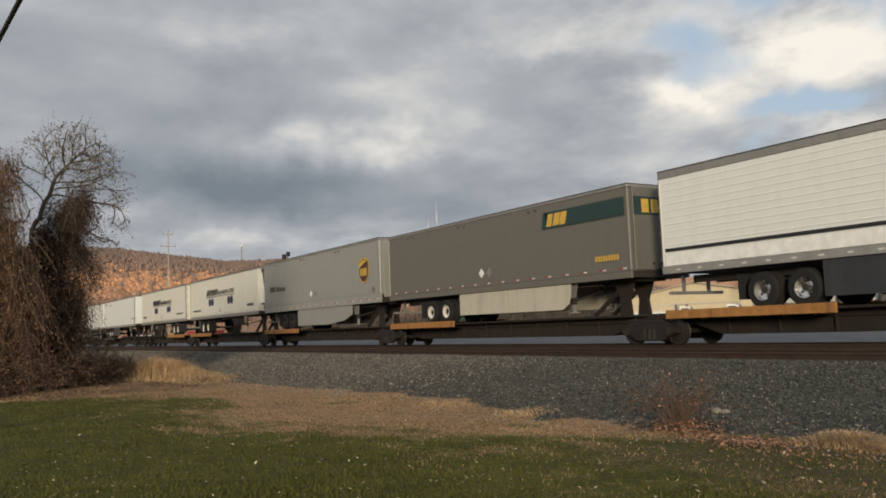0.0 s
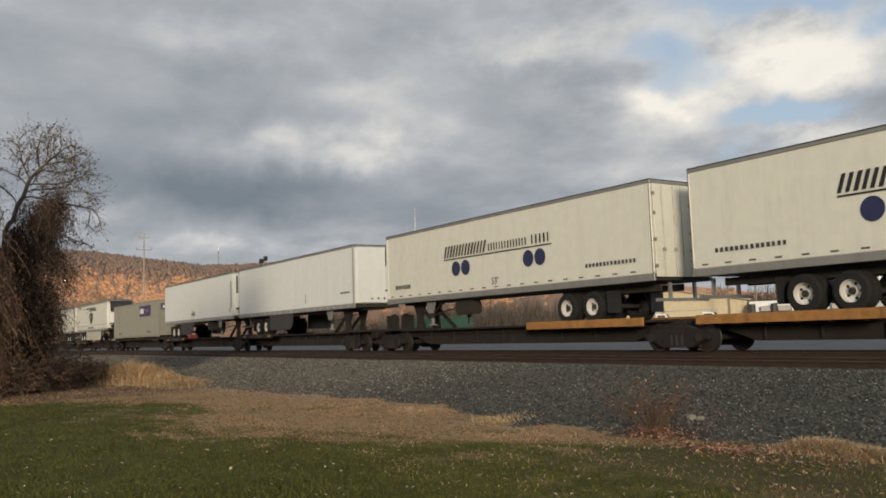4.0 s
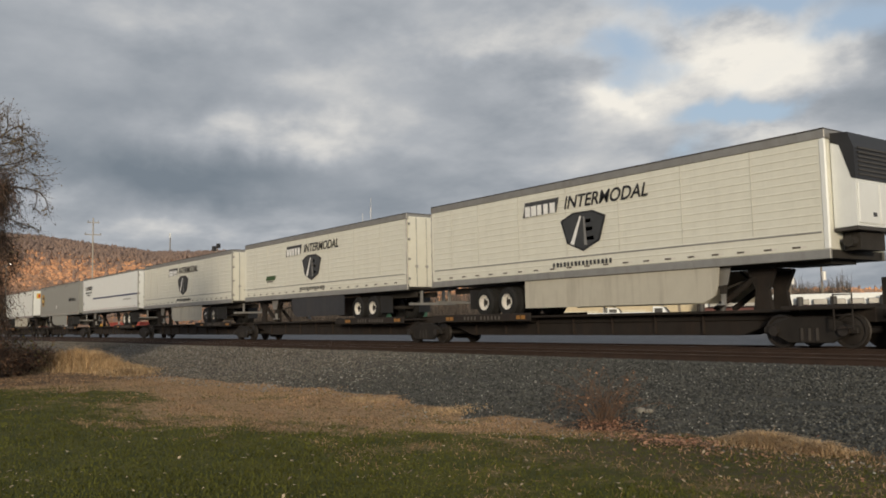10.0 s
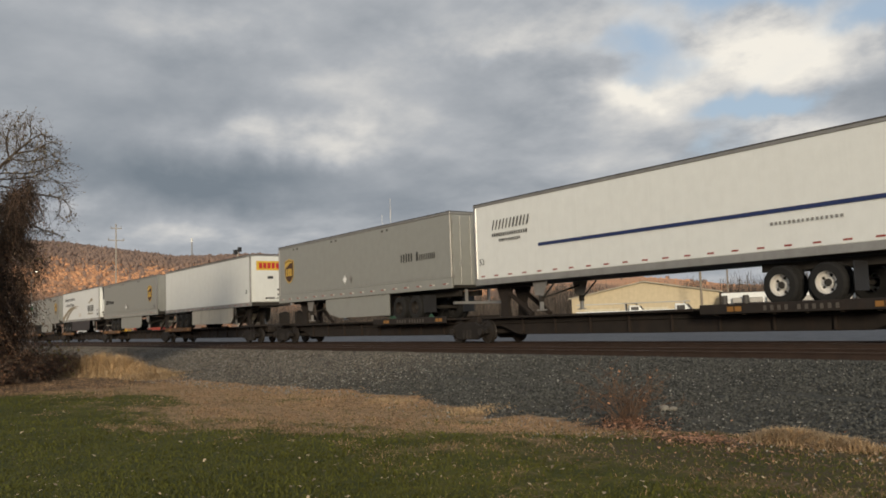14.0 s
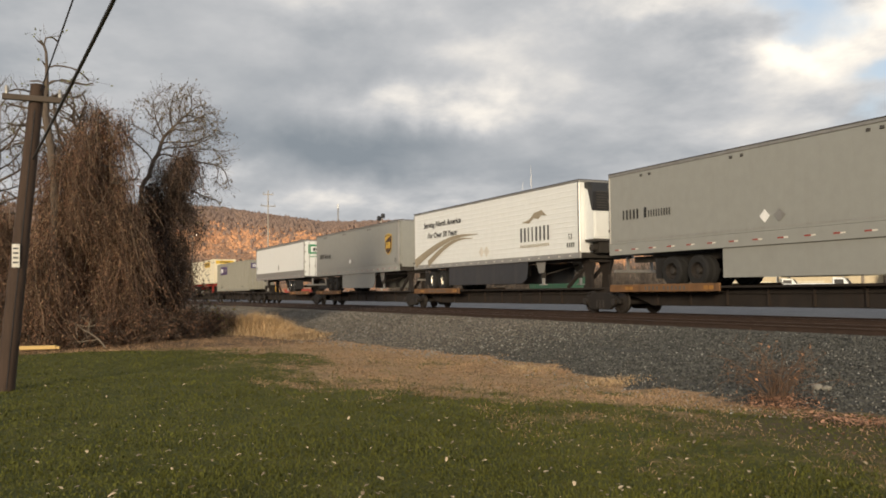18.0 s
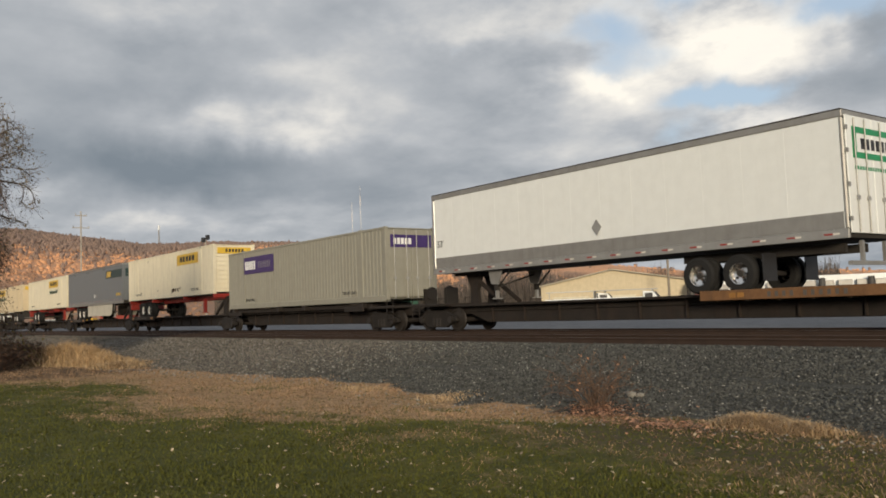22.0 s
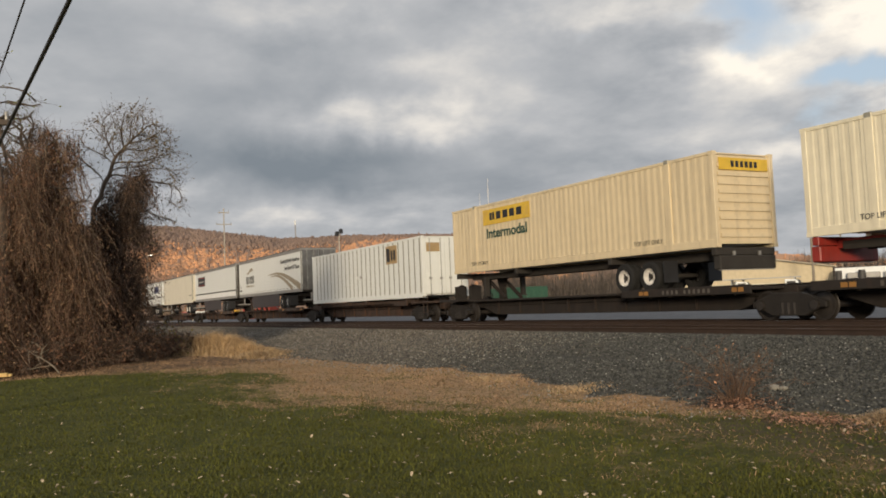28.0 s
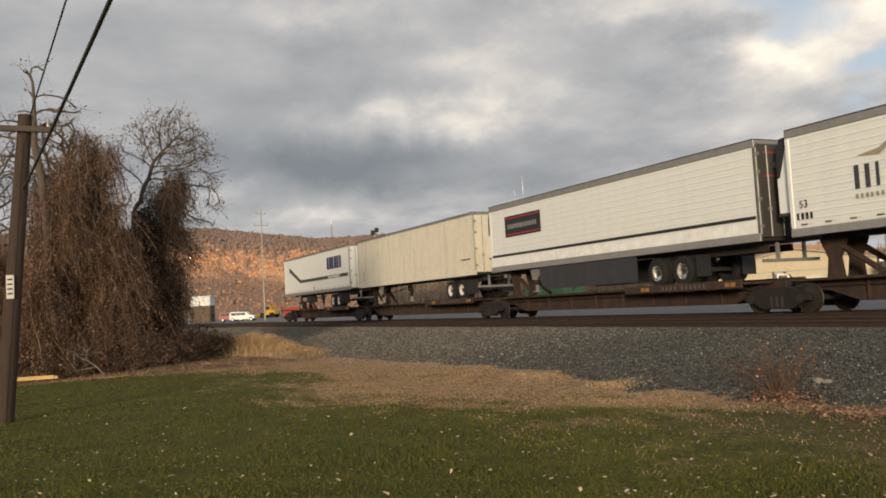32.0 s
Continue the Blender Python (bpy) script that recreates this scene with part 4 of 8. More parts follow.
def parcel_marks(xs, xt, num=None, pl=None):
    def fn(root, X, L, zb, zt):
        shield(root, xs, zb + 1.66, 1.08, 1.3)
        bars(root, "word_mark", xt, xt + 0.98, zb + 1.26, zb + 1.60, 5, INK, seed=3, fill=0.42)
        bars(root, "word_mark", xt + 1.18, xt + 1.42, zb + 1.26, zb + 1.62, 1, INK, seed=4, fill=0.6)
        bars(root, "word_mark", xt + 1.42, xt + 2.62, zb + 1.26, zb + 1.50, 9, INK, seed=4, fill=0.38)
        if pl is not None:
            placards(root, pl, zb + 0.85)
        if num is not None:
            text_part(root, "53", num, zb + 0.55, 0.34, CHARCOAL)
        part("rivet_line", box(B(), 0.2, LENGTH - 0.2, -1.2965, -1.2905, zb + 0.50, zb + 0.52), RAILGREY, root)
    return fn


def nose_band_marks(placard_x):
    def fn(root, X, L, zb, zt):
        z0, z1 = zt - 1.02, zt - 0.42
        plate(root, "green_band", 12.0, L - 0.17, z0, z1, GREENBAND, slant=0.0)
        plate(root, "green_band_end", 11.75, 12.0, z0, z1, GREENBAND, slant=0.12)
        bars(root, "gold_mark", 12.02, 13.1, z0 + 0.08, z1 - 0.08, 3, GOLD, slant=0.14, y=SIDE - 0.021, fill=0.85)
        bars(root, "unit_mark", L - 1.65, L - 0.5, zb + 0.62, zb + 0.80, 9, GOLD, seed=9)
        placards(root, placard_x, zb + 0.75)
        part("band_wrap", box(B(), L + 0.031, L + 0.036, -1.1, 1.1, z0, z1), GREENBAND, root)
        bm = B()
        for k in range(3):
            box(bm, L + 0.037, L + 0.042, -0.75 + k * 0.42, -0.43 + k * 0.42, z0 + 0.08, z1 - 0.08)
        part("gold_mark", bm, GOLD, root)
    return fn


def dot_marks(x0, x1, num_x, url_x, unit_x):
    def fn(root, X, L, zb, zt):
        w = x1 - x0
        bars(root, "word_mark", x0, x0 + w * 0.43, zt - 1.42, zt - 0.96, 14, INK, slant=0.16, seed=11, fill=0.5)
        bars(root, "word_mark", x0 + w * 0.455, x0 + w * 0.81, zt - 1.40, zt - 1.12, 14, INK, seed=12, fill=0.38)
        bars(root, "word_mark", x0 + w * 0.84, x1, zt - 1.40, zt - 1.08, 5, INK, seed=13, fill=0.36)
        plate(root, "underline", x0, x1, zt - 1.52, zt - 1.475, INK)
        for dx in (0.85, 1.52, 5.45, 6.10):
            disc(root, "dot_mark", x0 + dx, zt - 1.90, 0.30, NAVY)
        text_part(root, "53'", num_x, zb + 0.42, 0.36, CHARCOAL)
        bars(root, "address_mark", url_x, url_x + 2.3, zb + 0.62, zb + 0.74, 14, CHARCOAL, seed=5, fill=0.55)
        bars(root, "unit_mark", unit_x, unit_x + 1.3, zb + 0.62, zb + 0.80, 10, CHARCOAL, seed=6, fill=0.6)
    return fn


def shield_badge_marks(x0, url_x):
    """Black block lettering over a dark shield."""
    def fn(root, X, L, zb, zt):
        bm = prism(B(), [(x0, zt - 1.02), (x0 + 1.62, zt - 0.98), (x0 + 1.75, zt - 0.52), (x0 + 0.12, zt - 0.52)], SIDE - 0.020, SIDE - 0.014)
        part("mark_shadow", bm, CHARCOAL, root)
        bars(root, "word_mark", x0 + 0.12, x0 + 1.62, zt - 1.0, zt - 0.66, 5, WHITEINK, y=SIDE - 0.021, seed=2, fill=0.75)
        text_part(root, "INTERMODAL", x0 + 1.95, zt - 0.93, 0.56, INK, shear=0.28, width=3.42, bold=0.008)
        xs, zs, w, h = x0 + 2.77, zt - 1.70, 1.95, 1.28
        a = [(-0.5, 0.30), (-0.22, 0.47), (0.22, 0.47), (0.5, 0.30), (0.36, -0.28), (0.0, -0.5), (-0.36, -0.28)]
        shape(root, "badge_border", [(xs + p * w, zs + q * h) for p, q in a][::-1], INK)
        shape(root, "badge", [(xs + p * w * 0.9, zs + q * h * 0.9) for p, q in a][::-1], CHARCOAL, y=SIDE - 0.021)
        shape(root, "badge_stripe", [(xs - 0.28 * w, zs - 0.3 * h), (xs - 0.20 * w, zs - 0.33 * h), (xs - 0.02 * w, zs + 0.36 * h), (xs - 0.06 * w, zs + 0.36 * h)], WHITEINK, y=SIDE - 0.028)
        for k, z in enumerate((-0.25, -0.02, 0.18)):
            plate(root, "badge_bar", xs + 0.02 * w, xs + (0.24 - 0.03 * k) * w, zs + z * h, zs + (z + 0.09) * h, RAILGREY, y=SIDE - 0.021)
        shape(root, "badge_stripe", [(xs + 0.03 * w, zs - 0.36 * h), (xs + 0.09 * w, zs - 0.36 * h), (xs + 0.05 * w, zs + 0.34 * h), (xs + 0.02 * w, zs + 0.34 * h)], RAILGREY, y=SIDE - 0.028)
        bars(root, "address_mark", url_x, url_x + 2.6, zb + 0.36, zb + 0.50, 16, CHARCOAL, seed=8, fill=0.6)
        part("belt_line", box(B(), 0.2, L - 0.2, -1.3015, -1.2905, zb + 0.62, zb + 0.66), RAILGREY, root)
    return fn


def purple_panel_marks(x0, w, h, end_mark=True):
    def fn(root, X, L, zb, zt):
        z1 = zt - 0.35
        plate(root, "purple_panel", x0, x0 + w, z1 - h, z1, PURPLE, y=SIDE - 0.002)
        bars(root, "word_mark", x0 + 0.18, x0 + w * 0.42, z1 - h * 0.75, z1 - h * 0.25, 5, WHITEINK, y=SIDE - 0.009, seed=4, fill=0.78)
        bars(root, "word_mark", x0 + w * 0.5, x0 + w * 0.93, z1 - h * 0.70, z1 - h * 0.32, 7, RAILGREY, y=SIDE - 0.009, seed=5, fill=0.25)
        text_part(root, "TOP LIFT ONLY", 2.2, zb + 0.38, 0.18, INK, y=SIDE - 0.008, width=1.15)
        text_part(root, "TOP LIFT ONLY", L - 3.6, zb + 0.38, 0.18, INK, y=SIDE - 0.008, width=1.2)
        if end_mark:
            part("purple_panel", box(B(), L - 0.008, L + 0.002, -1.05, 1.05, zt - 0.85, zt - 0.32), PURPLE, root)
            bm = B()
            for k in range(5):
                box(bm, L + 0.003, L + 0.008, -0.9 + k * 0.19, -0.76 + k * 0.19, zt - 0.72, zt - 0.46)
            part("word_mark", bm, WHITEINK, root)
    return fn


def yellow_sign_marks(x0, word=True, stain=False):
    def fn(root, X, L, zb, zt):
        w, z1 = 3.62, zt - 0.26
        plate(root, "yellow_sign", x0, x0 + w, z1 - 0.66, z1, SIGNYELLOW, y=SIDE - 0.002)
        bars(root, "word_mark", x0 + 0.55, x0 + 1.0, z1 - 0.47, z1 - 0.15, 2, INK, y=SIDE - 0.009, seed=2)
        bars(root, "word_mark", x0 + 1.08, x0 + w - 0.45, z1 - 0.47, z1 - 0.15, 4, INK, y=SIDE - 0.009, seed=3)
        shape(root, "sign_scroll", [(x0 + 0.06, z1 - 0.1), (x0 + 0.45, z1 - 0.08), (x0 + 0.3, z1 - 0.3), (x0 + 0.1, z1 - 0.5)], GOLD, y=SIDE - 0.009)
        shape(root, "sign_scroll", [(x0 + w - 0.06, z1 - 0.52), (x0 + w - 0.42, z1 - 0.54), (x0 + w - 0.3, z1 - 0.3), (x0 + w - 0.1, z1 - 0.1)], GOLD, y=SIDE - 0.009)
        if word:
            text_part(root, "Intermodal", x0 + 0.23, z1 - 1.23, 0.58, mat("dark_green_word", (0.012, 0.07, 0.055), 0.5), y=SIDE - 0.008, width=3.1, bold=0.014)
        text_part(root, "TOP LIFT ONLY", L - 3.7, zb + 0.30, 0.20, INK, y=SIDE - 0.008)
        text_part(root, "TOP LIFT ONLY", 1.6, zb + 0.30, 0.20, INK, y=SIDE - 0.008)
        part("end_sign", box(B(), L - 0.004, L + 0.004, -1.05, 1.05, zt - 0.55, zt - 0.18), SIGNYELLOW, root)
        bm = B()
        for k in range(6):
            box(bm, L + 0.005, L + 0.01, -0.55 + k * 0.2, -0.42 + k * 0.2, zt - 0.46, zt - 0.27)
        part("word_mark", bm, INK, root)
        if stain:
            rnd = random.Random(8)
            for cx, cz, r in ((9.2, 0.42, 0.16), (9.45, 0.46, 0.13), (9.75, 0.45, 0.11), (10.2, 0.46, 0.12), (10.55, 0.52, 0.09), (2.9, 0.47, 0.07), (6.4, 0.5, 0.05), (4.4, 2.6, 0.06)):
                shape(root, "rust_patch", [(cx + r * rnd.uniform(0.6, 1.2) * math.cos(q * math.tau / 9), zb + cz + r * rnd.uniform(0.6, 1.2) * math.sin(q * math.tau / 9)) for q in range(9)], RUSTPATCH, y=SIDE - 0.002)
    return fn


def swoosh(root, cx, cz, flip):
    """Two tapering bows like a road, broad at one end and fine at the other."""
    for x0, x1, z0, z1, t0, t1 in ((0.0, 7.6, -0.80, 0.42, 0.46, 0.02), (1.75, 7.0, -0.86, 0.26, 0.34, 0.02)):
        top, bot = [], []
        for k in range(17):
            f = k / 16
            x = x0 + f * (x1 - x0)
            z = z0 + (z1 - z0) * math.sin(min(1.0, f * 1.25) * math.pi * 0.5) - 0.22 * max(0, f - 0.8)
            t = t0 + (t1 - t0) * f
            top.append((x, z + t / 2)), bot.append((x + t * 0.25, z - t / 2))
        pts = top + bot[::-1]
        pts = [(cx + flip * p, cz + q) for p, q in pts]
        shape(root, "swoosh_mark", pts if flip > 0 else pts[::-1], TAUPEINK)


def swoosh_marks(text_x, text2_x, sw_x, flip, logo_x, num_x, slope=0.2, widths=(4.5, 3.5), drop=0.0, diamonds=True, logo_z=3.33):
    def fn(root, X, L, zb, zt):
        text_part(root, "Serving North America", text_x, zt - 0.80 - drop, 0.40, CHARCOAL, shear=slope, width=widths[0], bold=0.008)
        text_part(root, "For Over 50 Years", text2_x, zt - 1.28 - drop * 1.9, 0.40, CHARCOAL, shear=slope, width=widths[1], bold=0.008)
        swoosh(root, sw_x, zb + 1.12, flip)
        x, z = logo_x, logo_z
        bars(root, "word_mark", x, x + 2.5, z - 0.33, z + 0.28, 8, CHARCOAL, seed=2, fill=0.36)
        bars(root, "word_mark_small", x, x + 2.35, z - 0.58, z - 0.46, 16, TAUPEINK, seed=7, fill=0.5)
        shape(root, "leaping_mark", [(x + 0.1, z + 0.52), (x + 0.75, z + 0.62), (x + 1.2, z + 0.88), (x + 1.75, z + 0.95), (x + 2.15, z + 0.68), (x + 1.7, z + 0.74), (x + 1.5, z + 0.60), (x + 1.1, z + 0.66), (x + 0.75, z + 0.46)], TAUPEINK)
        text_part(root, "53", num_x, zb + 0.78, 0.30, INK)
        bars(root, "height_mark", num_x - 0.1, num_x + 0.5, zb + 0.46, zb + 0.64, 4, INK, seed=1, fill=0.5)
        for dx in (0, 0.5) if diamonds else ():
            c = (sw_x + flip * 7.9) + dx
            shape(root, "faded_diamond", [(c - 0.25, zb + 0.62), (c, zb + 0.36), (c + 0.25, zb + 0.62), (c, zb + 0.88)], TAPE_W)
    return fn


def navy_line_marks(root, X, L, zb, zt):
    bars(root, "word_mark", 1.1, 3.2, zt - 1.06, zt - 0.72, 11, INK, slant=0.12, seed=4, fill=0.36)
    bars(root, "word_mark", 1.1, 3.1, zt - 1.32, zt - 1.20, 16, CHARCOAL, seed=5, fill=0.6)
    bars(root, "word_mark", 1.5, 2.7, zt - 1.52, zt - 1.42, 12, CHARCOAL, seed=6, fill=0.6)
    plate(root, "blue_stripe", 3.6, L - 0.15, zb + 1.17, zb + 1.28, BLUEINK)
    text_part(root, "53", 0.3, zb + 0.75, 0.3, INK)
    bars(root, "address_mark", 12.5, 14.5, zb + 0.86, zb + 0.94, 16, RAILGREY, seed=2, fill=0.5)


def orange_nose_marks(root, X, L, zb, zt):
    p = part("orange_panel", box(B(), L + 0.031, L + 0.036, -0.95, 0.95, zt - 0.95, zt - 0.40), SIGNYELLOW, root, "orange-yellow panel")
    for k in range(6):
        part("word_mark", box(B(), L + 0.0365, L + 0.041, -0.78 + k * 0.265, -0.58 + k * 0.265, zt - 0.84, zt - 0.51), REDINK, p)
    text_part(root, "53", L - 0.75, zb + 0.75, 0.28, INK)
    bm = B()
    box(bm, L + 0.031, L + 0.05, -0.25, 0.1, zt - 1.45, zt - 1.30), box(bm, L + 0.031, L + 0.05, 0.35, 0.6, zb + 0.9, zb + 1.0)
    box(bm, L + 0.031, L + 0.05, 0.35, 0.6, zb + 0.62, zb + 0.7), box(bm, L + 0.031, L + 0.05, -0.4, 0.2, zb + 0.42, zb + 0.50)
    part("data_plates", bm, CHARCOAL, root)


def door_badge_marks(root, X, L, zb, zt):
    part("lower_band", box(B(), 0.17, L - 0.1, -1.3015, -1.2905, zb + 0.225, zb + 0.62), RAILGREY, root, "grey lower side band")
    text_part(root, "53'", 0.3, zb + 1.02, 0.34, INK)
    for a, c, d, e in ((-0.95, 0.95, zt - 0.55, zt - 0.40), (-0.95, -0.75, zt - 1.0, zt - 0.55), (-0.95, 0.95, zt - 1.15, zt - 1.0)):
        part("green_badge", box(B(), L + 0.036, L + 0.040, a, c, d, e), SIGNGREEN, root)
    bm = B()
    for k in range(6):
        box(bm, L + 0.036, L + 0.040, -0.55 + k * 0.24, -0.38 + k * 0.24, zt - 0.92, zt - 0.66)
    part("word_mark", bm, INK, root)
    bm = B()
    for k in range(14):
        box(bm, L + 0.036, L + 0.040, -0.9 + k * 0.12, -0.82 + k * 0.12, zt - 1.42, zt - 1.33)
    part("word_mark", bm, SIGNGREEN, root)
    part("placard_holder", prism(B(), [(8.2, zb + 1.0), (8.4, zb + 0.75), (8.6, zb + 1.0), (8.4, zb + 1.25)], SIDE - 0.02, SIDE - 0.014), ALU, root)


def stripe_marks(sign):
    def fn(root, X, L, zb, zt):
        plate(root, "black_stripe", 0.17, L - 0.1, zb + 0.66, zb + 0.76, INK)
        plate(root, "white_belt", 0.17, L - 0.1, zb + 0.24, zb + 0.60, WHITEINK, t=0.003)
        if sign:
            plate(root, "black_sign", 1.45, 4.38, zt - 1.55, zt - 0.63, INK)
            plate(root, "red_rule", 1.5, 4.33, zt - 0.75, zt - 0.71, REDINK, y=SIDE - 0.021)
            plate(root, "red_rule", 1.5, 4.33, zt - 1.47, zt - 1.43, REDINK, y=SIDE - 0.021)
            bars(root, "word_mark", 1.7, 4.15, zt - 1.2, zt - 1.0, 12, ALU, y=SIDE - 0.021, seed=5, fill=0.6)
            part("red_rule", box(B(), L + 0.036, L + 0.040, -1.0, 1.0, zt - 0.42, zt - 0.38), REDINK, root)
            part("red_rule", box(B(), L + 0.036, L + 0.040, -1.0, 1.0, zt - 1.12, zt - 1.08), REDINK, root)
            bm = B()
            for k in range(9):
                box(bm, L + 0.036, L + 0.040, -0.6 + k * 0.13, -0.51 + k * 0.13, zt - 0.85, zt - 0.70)
            part("word_mark", bm, ALU, root)
    return fn


def angled_line_marks(root, X, L, zb, zt):
    z = zb + 0.95
    shape(root, "dark_stripe", [(4.6, z), (L - 0.3, z), (L - 0.3, z + 0.22), (4.75, z + 0.22)], CHARCOAL)
    shape(root, "dark_stripe", [(4.6, z), (4.75, z + 0.22), (1.65, z + 1.35), (1.5, z + 1.05)], CHARCOAL)
    bars(root, "word_mark", 11.4, 14.6, z + 0.65, z + 1.5, 6, BLUEINK, seed=8, fill=0.8)
    bars(root, "word_mark", 11.6, 14.2, z + 0.04, z + 0.18, 12, WHITEINK, y=SIDE - 0.021, seed=2, fill=0.6)
    placards(root, 7.6, zb + 0.45, 0.14)


def upright_marks(root, X, L, zb, zt):
    text_part(root, "53'", L - 0.70, zb + 0.5, 0.32, INK)
    for k in range(11):
        z = zt - 0.75 - k * 0.16
        part("unit_mark", box(B(), L - 0.36, L - 0.20, SIDE - 0.02, SIDE - 0.014, z, z + 0.11), INK, root)
    for k in (0, 0.45):
        shape(root, "placard_holder", [(7.2 + k, zb + 0.60), (7.4 + k, zb + 0.33), (7.6 + k, zb + 0.60), (7.4 + k, zb + 0.87)], RAILGREY)


def green_tag_mark(root, X, L, zb, zt):
    plate(root, "green_tag", 2.75, 3.85, zb + 1.02, zb + 1.24, mat("dull_green_tag", (0.05, 0.10, 0.035), 0.5), slant=0.12)
    plate(root, "tag_underline", 2.85, 3.6, zb + 0.93, zb + 0.98, CHARCOAL)


def plain_marks(x):
    def fn(root, X, L, zb, zt):
        bars(root, "unit_mark", L - 1.5, L - 0.45, zb + 0.75, zb + 0.83, 8, CHARCOAL, seed=3, fill=0.6)
        plate(root, "side_vent", x, x + 0.07, zb + 0.45, zb + 0.95, RAILGREY)
    return fn


def tan_sign_marks(root, X, L, zb, zt):
    plate(root, "tan_sign", 11.82, 13.22, zt - 1.20, zt - 0.23, SIGNTAN, y=SIDE - 0.002)
    bars(root, "word_mark", 11.92, 12.47, zt - 1.08, zt - 0.36, 1, INK, y=SIDE - 0.009, fill=0.8)
    bars(root, "word_mark", 12.47, 13.12, zt - 1.02, zt - 0.48, 2, INK, y=SIDE - 0.009, fill=0.7)
    placards(root, 7.7, zb + 1.35, 0.13)
    part("end_sign", box(B(), L - 0.004, L + 0.004, -1.05, -0.3, zt - 0.8, zt - 0.35), SIGNTAN, root)


